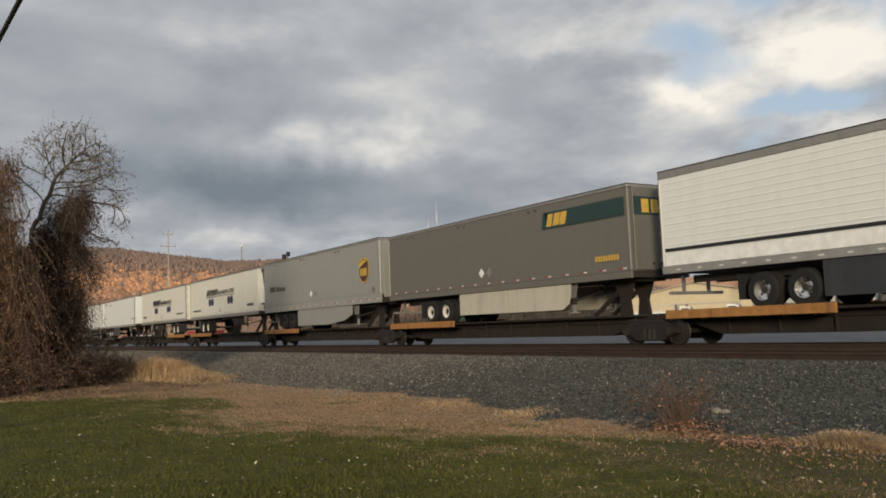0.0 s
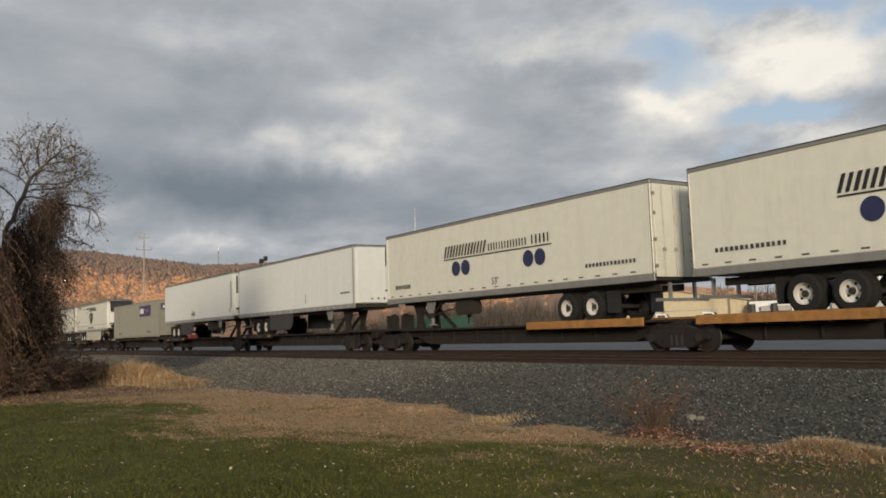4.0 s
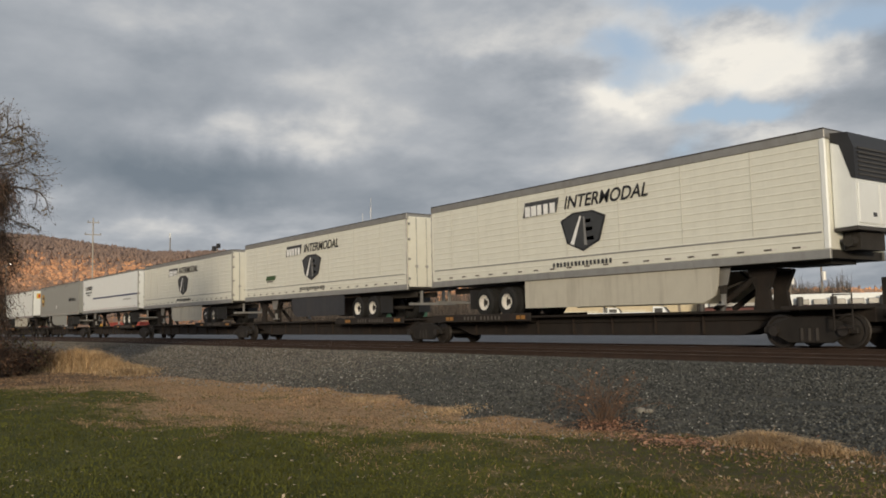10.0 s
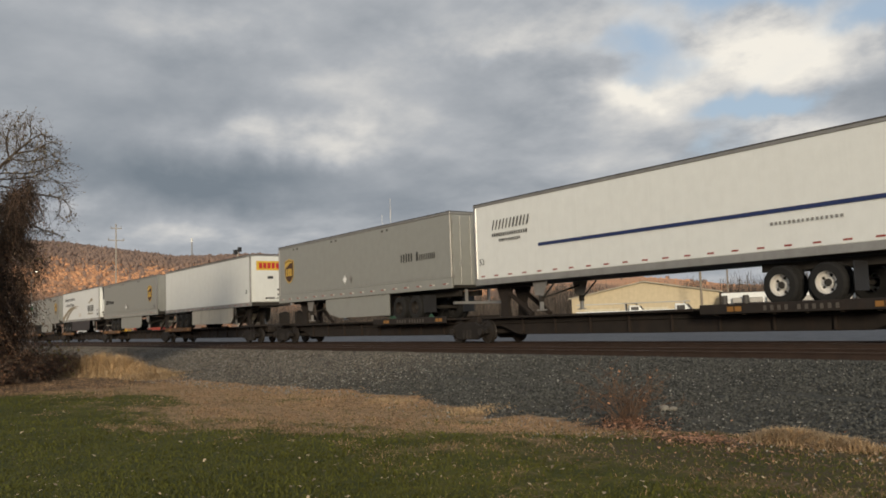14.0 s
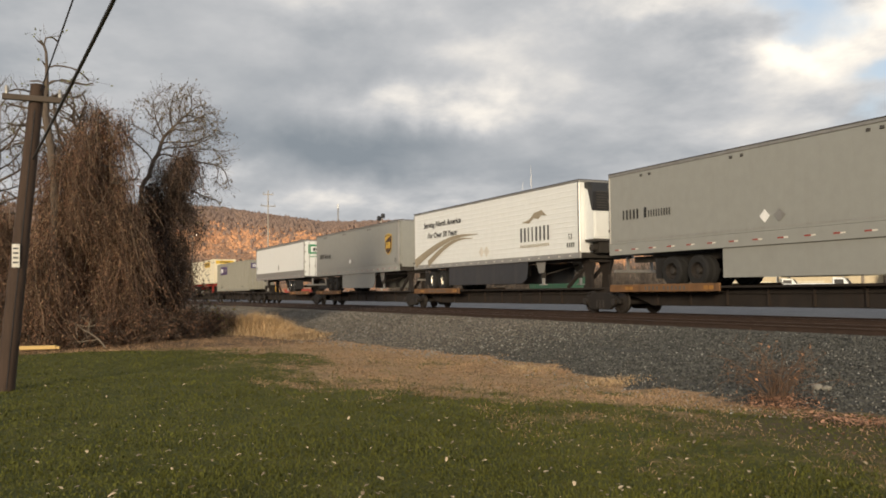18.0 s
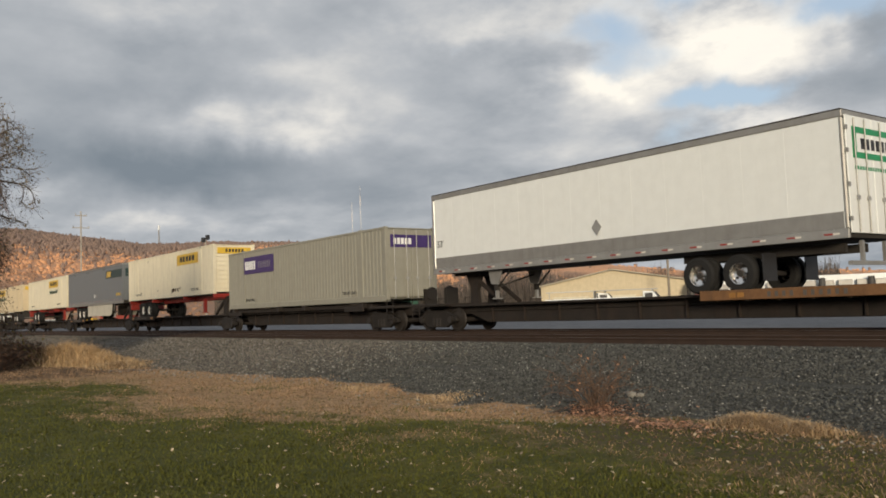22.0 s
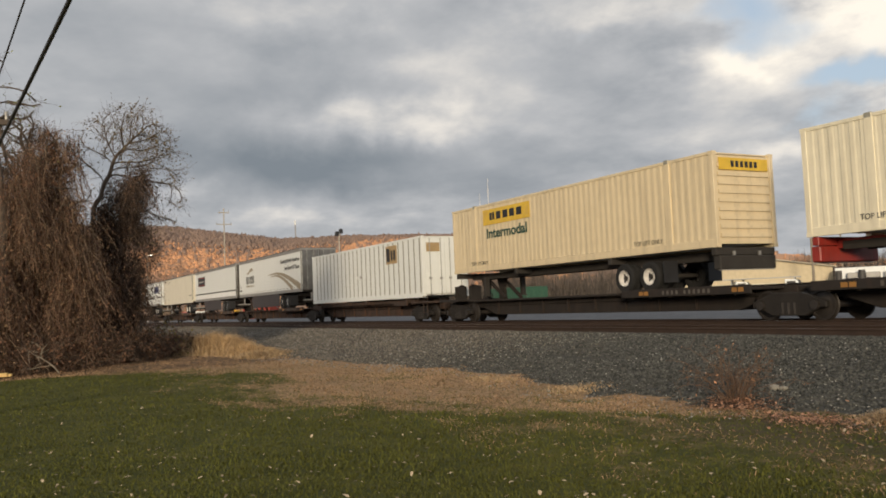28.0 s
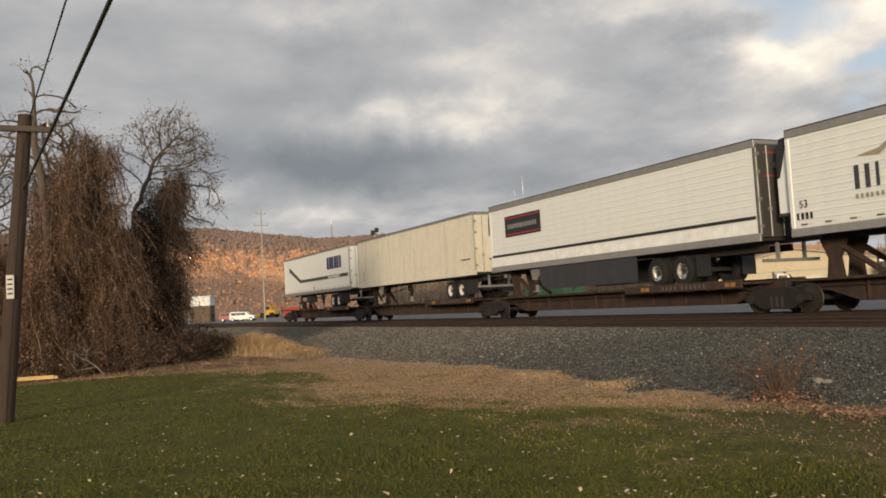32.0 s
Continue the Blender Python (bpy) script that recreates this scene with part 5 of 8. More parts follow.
# ---- consist, from the head of what is seen to the tail ----
TRAIN = [
    (-18.33, trailer, dict(top=5.28, tape="pale", front="R", skin=WHITE, style="ribs", wheel_u=3.46, skirt=(5.3, 13.0, SKIRTDARK, 1.2), rim="chrome", marks=[stripe_marks(False)], label="white ribbed reefer trailer with a black stripe and dark skirt")),
    (-35.79, trailer, dict(tape="mixed", highband=True, front="R", skin=WARMGREY, style="plate", rail=WARMGREY, corner=WARMGREY, wheel_u=3.65, skirt=(6.0, 13.1, SKIRTPALE, 1.25), marks=[nose_band_marks(7.8)], label="dusty taupe freight trailer with a green nose band")),
    (-52.84, trailer, dict(top=5.32, front="R", skin=GREY, style="plate", rail=GREY, low=0.40, wheel_u=3.2, skirtcut=3.0, skirt=(5.4, 12.8, GREY, 1.2), marks=[parcel_marks(14.4, 1.05, 15.2, 7.64)], rim="dark", label="grey parcel trailer with a brown and gold shield")),
    (-70.22, trailer, dict(top=5.26, tape="dark", front="R", skin=CREAM, style="plate", reefer=True, corner=CREAM, rail=RAILGREY, marks=[dot_marks(4.55, 11.3, 7.75, 0.85, 14.0)], wheel_u=3.4, label="cream refrigerated trailer with four navy dots")),
    (-87.80, trailer, dict(top=5.24, tape="dark", front="L", skin=CREAM, style="plate", reefer=True, rail=RAILGREY, marks=[dot_marks(4.8, 11.55, 8.0, 13.2, 0.8)], wheel_u=2.8, label="cream refrigerated trailer with closed rear doors")),
    (-107.21, trailer, dict(top=5.26, tape="pale", front="R", skin=WHITE, style="panel", marks=[plain_marks(10.4)], wheel_u=3.24, skirt=(5.1, 8.5, SKIRTDARK, 1.25), label="plain off-white trailer with polished front corners")),
    (-124.52, trailer, dict(top=5.26, tape="pale", front="R", skin=WHITE, style="plate", reefer="round", corner=BRIGHT, marks=[upright_marks], wheel_u=2.45, skirt=(4.3, 7.4, SKIRTDARK, 1.25), label="plain white reefer trailer with a black grille")),
    (-142.75, on_deck, dict(skin=KHAKI, doors="L", marks=[purple_panel_marks(10.0, 3.75, 0.92)], label="grey-green corrugated container with a purple panel")),
    (-162.05, trailer, dict(top=5.28, tape="dark", front="R", skin=CREAM, style="ribs", reefer=True, corner=BRIGHT, wheel_u=3.1, skirt=(5.3, 13.0, SKIRTPALE, 1.2), marks=[shield_badge_marks(5.38, 6.77)], label="cream reefer trailer with a black shield badge")),
    (-179.90, trailer, dict(top=5.28, tape="dark", front="L", skin=CREAM, style="ribs", reefer=True, rim="white", skirt=(5.25, 10.5, SKIRTDARK, 1.2), wheel_u=2.8, marks=[shield_badge_marks(5.15, 6.66), green_tag_mark], label="dirty cream reefer trailer seen from its rear doors")),
    (-197.90, trailer, dict(top=5.22, tape="dark", front="L", skin=CREAM, style="ribs", reefer=True, rim="chrome", skirt=(4.95, 10.5, SKIRTPALE, 1.2), wheel_u=3.0, marks=[shield_badge_marks(5.3, 6.88)], label="cream reefer trailer with shield badge and pale skirt")),
    (-215.62, trailer, dict(tape="red", highband=True, front="L", skin=BRIGHT, style="plate", wheel_u=2.3, marks=[navy_line_marks], label="clean white trailer with a thin navy stripe")),
    (-233.29, trailer, dict(front="L", skin=GREY, style="plate", rim="dark", rail=GREY, low=0.40, skirtcut=1.5, skirt=(4.8, 10.8, GREY, 1.2), wheel_u=2.77, marks=[parcel_marks(1.36, 12.5, pl=7.5)], label="grey parcel trailer with its roll door behind")),
    (-253.42, trailer, dict(front="R", skin=WHITE, style="plate", corner=RAILGREY, wheel_u=3.2, skirt=(5.7, 13.2, SKIRTPALE, 1.2), rim="dark", marks=[orange_nose_marks], label="white trailer with an orange panel on its nose")),
    (-271.70, trailer, dict(front="R", skin=GREY, style="plate", rim="dark", rail=GREY, low=0.40, wheel_u=3.3, skirt=(5.7, 11.8, GREY, 1.2), marks=[parcel_marks(14.3, 0.85, 15.3, 7.5)], label="grey parcel trailer with polished front corner post")),
    (-289.74, trailer, dict(top=5.26, tape="pale", front="R", skin=BRIGHT, style="ribs", reefer=True, corner=CHROME, topband=0.11, rim="chrome", wheel_u=2.2, skirt=(4.3, 12.1, SKIRTDARK, 1.2), marks=[swoosh_marks(1.34, 1.83, 0.1, 1, 11.64, 15.35, 0.2, (4.5, 3.55), 0.11)], label="white reefer trailer with a taupe road swoosh")),
    (-308.17, trailer, dict(front="R", skin=GREY, style="plate", rim="dark", rail=GREY, low=0.40, wheel_u=3.05, skirt=(5.8, 12.1, GREY, 1.2), marks=[parcel_marks(14.55, 0.92, 15.5, 7.6)], label="weathered grey parcel trailer with a shield")),
    (-327.73, trailer, dict(tape="mixed", front="L", skin=BRIGHT, style="panel", topband=0.2, rim="chrome", wheel_u=3.0, marks=[door_badge_marks], doormat=BRIGHT, label="bright white trailer with a green badge on its doors")),
    (-347.18, on_deck, dict(skin=KHAKI, doors="R", marks=[purple_panel_marks(2.05, 3.65, 0.9)], label="weathered grey-green container with purple door panels")),
    (-365.56, on_chassis, dict(front="R", skin=IVORY, doors="L", marks=[yellow_sign_marks(10.1, False, True)], label="ivory corrugated container with a yellow sign")),
    (-383.22, trailer, dict(tape="mixed", highband=True, front="R", skin=BLUEGREY, style="plate", rail=RAILGREY, corner=BLUEGREY, wheel_u=3.7, skirt=(6.2, 13.2, SKIRTPALE, 1.25), marks=[nose_band_marks(8.6)], label="slate grey freight trailer with white skirt")),
    (-400.11, on_chassis, dict(front="R", skin=IVORY, doors="L", marks=[yellow_sign_marks(9.27)], label="ivory container with yellow sign and dark green word")),
    (-419.40, on_chassis, dict(front="L", red=False, skin=TAN, doors="L", marks=[yellow_sign_marks(2.76)], label="tan-tinted container with a yellow sign")),
    (-438.82, on_deck, dict(skin=WHITE, doors="R", fold=dict(pitch=0.615, depth=0.006, wide=True), marks=[tan_sign_marks], label="white panelled container with a square brown sign")),
    (-457.26, trailer, dict(tape="dark", front="L", skin=WHITE, style="ribs", reefer=True, rim="chrome", skirt=(5.3, 12.6, SKIRTDARK, 1.2), wheel_u=3.4, doormat=DOORSTEEL, marks=[swoosh_marks(11.63, 12.54, 16.05, -1, 2.17, 0.35, 0.0, (4.15, 3.25), 0.05, False, 3.52)], label="white reefer trailer with swoosh and dark skirt")),
    (-474.54, trailer, dict(tape="dark", front="L", skin=WHITE, style="ribs", reefer=True, rim="chrome", skirt=(5.8, 12.2, SKIRTDARK, 1.2), wheel_u=3.5, doormat=DARKTRIM, rearpost=DARKTRIM, marks=[stripe_marks(True)], label="white ribbed trailer with black sign and dark doors")),
    (-492.29, trailer, dict(front="L", skin=YELLOWED, style="plate", rail=YELLOWED, wheel_u=1.7, tape=False, marks=[plain_marks(1.0)], label="yellowed old trailer with rust-stained rear doors")),
    (-510.12, trailer, dict(tape="dark", front="L", skin=WHITE, style="plate", reefer=True, rail=RAILGREY, wheel_u=2.7, marks=[angled_line_marks], label="white trailer with a dark angled stripe, last of the train")),
]
COUPLED = {4, 7, 12, 17, 22}  # a new articulated car begins behind these
MOVING = []  # things of the train with their place in it


def build_loads():
    for s, make, spec in TRAIN:
        made = make(spec)
        for ob in made if isinstance(made, list) else [made]:
            MOVING.append((ob, s))


build_loads()

WHEELSET = {}


def wheelset_mesh():
    bm = B()
    n = 24
    for sgn in (-1, 1):
        prof = [(0.10, 0.755 + 0.09), (0.16, 0.755 + 0.07), (0.34, 0.755 + 0.03), (0.36, 0.755 + 0.07), (0.42, 0.755 + 0.065), (0.425, 0.755 - 0.03), (0.45, 0.755 - 0.055), (0.43, 0.755 - 0.07), (0.35, 0.755 - 0.06), (0.16, 0.755 - 0.05), (0.10, 0.755 - 0.09)]
        rings = [[bm.verts.new((r * math.cos(k * math.tau / n), sgn * y, r * math.sin(k * math.tau / n))) for k in range(n)] for r, y in prof]
        for a, c in zip(rings, rings[1:]):
            for k in range(n):
                bm.faces.new((a[k], a[(k + 1) % n], c[(k + 1) % n], c[k]))
    rod(bm, (0, -1.0, 0), (0, 1.0, 0), 0.09, 12)
    bmesh.ops.recalc_face_normals(bm, faces=bm.faces)
    me = bpy.data.meshes.new("wheelset")
    bm.to_mesh(me), bm.free()
    me.materials.append(WHEELSTEEL)
    return me


def bogie(parent, x):
    """A two-axle truck: bolster, two cast side frames with springs, two wheelsets that turn."""
    b = part("bogie", soften(box(B(), -0.22, 0.22, -1.05, 1.05, 0.48, 0.78), 0.04), BOGIE, parent, "oily cast-steel truck")
    b.matrix_local = pose(x, 0, 0)
    for sgn in (-1, 1):
        y = sgn * 1.0
        bm = prism(B(), [(-1.22, 0.52), (-1.22, 0.36), (-0.98, 0.36), (-0.55, 0.14), (0.55, 0.14), (0.98, 0.36), (1.22, 0.36), (1.22, 0.52), (0.95, 0.62), (0.45, 0.78), (-0.45, 0.78), (-0.95, 0.62)], y - 0.08, y + 0.08)
        part("side_frame", soften(bm, 0.02), BOGIE, b)
        bm = B()
        for k in (-0.2, 0.0, 0.2):
            rod(bm, (k, y + sgn * 0.02, 0.2), (k, y + sgn * 0.02, 0.5), 0.085, 8)
        part("spring_nest", bm, WHEELSTEEL, b)
        for k in (-0.9, 0.9):
            piece("axle_cap", ("cap", sgn), lambda: rod(B(), (0, sgn * 0.06, 0), (0, sgn * 0.17, 0), 0.13, 10), WHEELSTEEL, b, (k, y, 0.43))
    for k in (-0.9, 0.9):
        if "first" not in WHEELSET:
            ws = part_of("wheelset", wheelset_mesh(), None, b, "steel wheels on an axle")
            WHEELSET["first"] = ws
            WHEELSET["rest"] = []
        else:
            ws = part_of("wheelset", WHEELSET["first"].data, None, b, "steel wheels on an axle")
            WHEELSET["rest"].append(ws)
        ws.matrix_parent_inverse = pose(k, 0, 0.425)
    return b


def spine_car(i, x_right, x_left, right_end, left_end, deck, hitch_right):
    """One platform of an articulated spine car, from x_left to x_right (train places)."""
    STEEL = RUSTYSTEEL if i > 22 else CARSTEEL
    EDGE = CARORANGE if i < 5 else (CARRUST if 13 <= i <= 17 else STEEL)
    L = x_right - x_left
    root = thing("spine_car", "rust-brown articulated spine car platform with faded orange deck edges" if i < 5 else "grimy dark brown articulated spine car platform", "rail car", "rail cars of the train")
    ov_r, ov_l = (1.35 if right_end else -0.15), (1.35 if left_end else -0.15)
    # deep central beam with tapering ends
    bm = prism(B(), [(-ov_l, 0.98), (-ov_l, 0.62), (1.3, 0.62), (2.3, 0.30), (L - 2.3, 0.30), (L - 1.3, 0.62), (L + ov_r, 0.62), (L + ov_r, 0.98)], -0.45, 0.45)
    part("centre_beam", soften(bm, 0.02), STEEL, root, "deep rust-brown central beam")
    for x in np.arange(2.6, L - 2.4, 1.7):
        piece("beam_stiffener", ("stiffener", STEEL.name), lambda: box(B(), 0, 0.05, -0.535, -0.452, 0.34, 0.93), STEEL, root, (x, 0, 0))
    part("side_ledge", soften(box(B(), 0.6, L - 0.6, -0.86, -0.452, 0.90, 0.975), 0.012), STEEL, root, "narrow ledge along the beam")
    if not deck:
        part("load_cradle", soften(box(B(), 0.8, L - 0.8, -1.05, 1.05, 0.982, 1.16), 0.02), STEEL, root)
    a, c = (1.0, 6.6) if hitch_right else (L - 6.6, L - 1.0)
    if deck:
        p = part("wheel_deck", soften(box(B(), a, c, -1.34, 1.34, 0.90, 0.965), 0.015), STEEL, root, "steel deck under the trailer wheels")
        for y in (-1.36, 1.30):
            part("deck_edge", soften(box(B(), a, c, y, y + 0.06, 0.80, 1.06), 0.012), EDGE, p, "weathered deck edge")
        for x in (a + 0.9, c - 0.7):
            piece("side_reflector", "reflector", lambda: box(box(B(), 0, 0.2, -0.006, 0, 0, 0.13), 0.24, 0.44, -0.006, 0, 0, 0.13), AMBER, p, (x, -1.361, 0.86), "yellow side reflectors")
        if i >= 5:
            for x in (0.0, 0.2, 0.4, 0.6, 0.95, 1.15, 1.35, 1.55, 1.75, 1.95):
                piece("reporting_mark", "report", lambda: box(B(), 0, 0.09, -0.005, 0, 0, 0.13), mat("faded_stencil_paint", (0.095, 0.082, 0.07), 0.7, var=0.3), p, (a + 2.0 + x, -1.3612, 0.86), "faded white lettering block")
        for x in np.arange(a + 0.4, c, 0.9):
            piece("deck_bracket", ("bracket", STEEL.name), lambda: box(B(), 0, 0.08, -1.28, -0.452, 0.76, 0.898), STEEL, p, (x, 0, 0))
        h = L - 1.6 if hitch_right else 1.6
        d = -1 if hitch_right else 1
        bm = B()
        for y in (-0.42, 0.42):
            prism(bm, [(h - 0.26, 0.98), (h + 0.26, 0.98), (h + 0.18, 1.5), (h + 0.42, 2.03), (h - 0.42, 2.03), (h - 0.18, 1.5)], y - 0.07, y + 0.07)
            rod(bm, (h + d * 0.2, y, 1.85), (h + d * 1.5, y, 1.02), 0.085, 8)
        box(bm, h - 0.35, h + 0.35, -0.55, 0.55, 2.0, 2.06)
        part("hitch_stand", bm, STEEL, root, "folding trailer hitch stand")
    else:
        for x in (1.2, L / 2 - 1.4, L / 2 + 1.4, L - 1.5):
            part("container_pedestal", soften(box(B(), x, x + 0.3, -1.28, 1.28, 0.98, 1.23), 0.03), STEEL, root)
        for x0, x1 in ((1.0, 2.6), (L - 2.6, L - 1.0)):
            part("deck_edge", soften(box(B(), x0, x1, -1.36, -1.30, 0.86, 1.06), 0.012), EDGE, root, "weathered deck edge")
    # outboard ends: platform, ladder rungs, brake wheel, coupler
    for on, x, d in ((right_end, L + ov_r, 1), (left_end, -ov_l, -1)):
        if not on:
            continue
        part("end_platform", soften(box(B(), x - d * 1.9, x - d * 0.02, -1.36, 1.36, 0.94, 1.04), 0.02), STEEL, root)
        for y in (-1.33, 1.33):
            lad = part("grab_ladder", rod(B(), (x - d * 0.1, y, 0.45), (x - d * 0.1, y, 1.30), 0.018, 6), STEEL, root)
            part("ladder_rail", rod(B(), (x - d * 0.55, y, 0.45), (x - d * 0.55, y, 1.30), 0.018, 6), STEEL, lad)
            for z in (0.5, 0.8, 1.05, 1.28):
                part("rung", rod(B(), (x - d * 0.1, y, z), (x - d * 0.55, y, z), 0.014, 6), STEEL, lad)
        bm = box(B(), x - d * 0.2, x - d * 0.05, 0.3, 0.9, 1.0, 1.7)
        rod(bm, (x - d * 0.03, 0.6, 1.5), (x + d * 0.01, 0.6, 1.5), 0.28, 14)
        part("brake_stand", bm, BOGIE, root)
        bm = box(B(), x - d * 0.1, x + d * 0.62, -0.12, 0.12, 0.72, 0.92)
        box(bm, x + d * 0.42, x + d * 0.72, -0.2, 0.2, 0.68, 0.96)
        part("coupler", soften(bm, 0.03), BOGIE, root, "heavy cast coupler")
    for y in (-0.5, 0.5):
        part("brake_pipe", rod(B(), (0.2, y, 0.72), (L - 0.2, y, 0.72), 0.022, 6), BOGIE, root)
    bogie(root, L)
    if left_end:
        bogie(root, 0.0)
    MOVING.append((root, x_left))


def build_cars():
    for i, (s, make, spec) in enumerate(TRAIN):
        right = s + LENGTH
        r_end = i == 0 or (i - 1) in COUPLED
        l_end = i in COUPLED or i == len(TRAIN) - 1
        xr = right - 0.8 if r_end and i else (TRAIN[i - 1][0] - 0.95 if i else right + 0.6)
        xl = s - 0.2 if l_end else s - 0.95
        spine_car(i, xr, xl, r_end, l_end, make is not on_deck, spec.get("front", "R") == "R")


build_cars()

# ---- fast meshes for what nobody could count ----


def mesh_np(name, verts, tris, material=None):
    me = bpy.data.meshes.new(name)
    verts, tris = np.asarray(verts, np.float32), np.asarray(tris, np.int32)
    me.vertices.add(len(verts)), me.vertices.foreach_set("co", verts.ravel())
    me.loops.add(tris.size), me.loops.foreach_set("vertex_index", tris.ravel())
    k = tris.shape[1]
    me.polygons.add(len(tris)), me.polygons.foreach_set("loop_start", np.arange(0, tris.size, k, dtype=np.int32))
    me.update(calc_edges=True)
    if material:
        me.materials.append(material)
    return me


def stuff(name, me, label, category):
    return tagged(new(name, me), label, category, kind="stuff")


ICO = None


def pebbles(pos, size, rng, flat=0.7, plain=False):
    """Angular stones: jittered icosahedra at the given places."""
    global ICO
    if ICO is None:
        bm = B()
        bmesh.ops.create_icosphere(bm, subdivisions=1, radius=1.0)
        ICO = (np.array([v.co[:] for v in bm.verts]), np.array([[v.index for v in f.verts] for f in bm.faces]))
        bm.free()
    base, tri = ICO
    if plain:
        base = np.array([[1, 0, 0], [0, 1, 0], [-1, 0, 0], [0, -1, 0], [0.1, 0, 1], [0, -0.1, -1.0]])
        tri = np.array([[0, 1, 4], [1, 2, 4], [2, 3, 4], [3, 0, 4], [1, 0, 5], [2, 1, 5], [3, 2, 5], [0, 3, 5]])
    n = len(pos)
    v = base[None] * (1 + rng.uniform(-0.35, 0.3, (n, len(base), 1)))
    v = v * rng.uniform(0.65, 1.2, (n, 1, 3)) * np.array([1, 1, flat])
    a = rng.uniform(0, math.tau, n)
    c, s = np.cos(a)[:, None], np.sin(a)[:, None]
    v = np.stack([v[..., 0] * c - v[..., 1] * s, v[..., 0] * s + v[..., 1] * c, v[..., 2]], -1)
    v = v * size[:, None, None] + pos[:, None, :]
    t = tri[None] + (np.arange(n) * len(base))[:, None, None]
    return v.reshape(-1, 3), t.reshape(-1, 3)


def blades(pos, height, width, lean, rng, flat=1.0):
    """One thin bent blade (two triangles) at each place."""
    n = len(pos)
    a = rng.uniform(0, math.tau, n)
    d = np.stack([np.cos(a), np.sin(a), 0 * a], -1)
    s = np.stack([-np.sin(a), np.cos(a), 0 * a], -1)
    up = np.array([0, 0, 1.0])
    w, h, l = width[:, None], height[:, None], (lean * rng.uniform(0.2, 1.0, n))[:, None]
    p0, p1 = pos - s * w, pos + s * w
    mid = pos + up * h * 0.6 * flat + d * h * l * 0.4
    tip = pos + up * h * (1.0 - 0.3 * l) * flat + d * h * l * 1.1
    v = np.stack([p0, p1, mid + s * w * 0.7, mid - s * w * 0.7, tip], 1).reshape(-1, 3)
    k = (np.arange(n) * 5)[:, None, None]
    t = np.array([[0, 1, 2], [0, 2, 3], [3, 2, 4]])[None] + k
    return v, t.reshape(-1, 3)


def fan(n, rng, r0, r1, az0=-6, az1=70):
    """Places on the ground before the camera, as dense far off as near by."""
    r = r0 * (r1 / r0) ** rng.uniform(0, 1, n)
    a = np.radians(rng.uniform(az0, az1, n))
    return -r * np.cos(a), r * np.sin(a), r


STONE = mat("grey_crushed_stone", (0.064, 0.064, 0.056), 0.8, var=0.6, island=0.8, bump=0.3, scale=8)
# far stones, with the low sun on them put into the colour
STONE_LIT = mat("sunlit_crushed_stone", (0.135, 0.118, 0.095), 0.85, var=0.55, island=0.8, bump=0.3, scale=8)
# pale stones; many stand in by colour for sun glints on the ballast
STONE_PALE_GLINT = mat("pale_glint_stone", (0.27, 0.26, 0.235), 0.7, var=0.4, island=0.8)
GRASS = mat("lawn_grass", (0.096, 0.098, 0.017), 0.85, var=0.28, island=0.35, scale=0.8, bump=0)
DRYGRASS = mat("dry_grass", (0.43, 0.272, 0.150), 0.9, var=0.5, island=0.4, scale=0.8, bump=0)
STRAW = mat("tall_straw", (0.52, 0.365, 0.205), 0.85, var=0.3, island=0.4, bump=0)
LEAFTAN = mat("fallen_tan_leaf", (0.42, 0.325, 0.215), 0.75, var=0.45, island=1.0, bump=0)
LEAFRED = mat("fallen_russet_leaf", (0.34, 0.18, 0.105), 0.75, var=0.6, island=1.0, bump=0)

for m_ in (GRASS, DRYGRASS, STRAW, LEAFTAN, LEAFRED, bpy.data.materials["lawn_ballast_and_lot"]):
    m_.node_tree.nodes["Principled BSDF"].inputs["Specular IOR Level"].default_value = 0.28


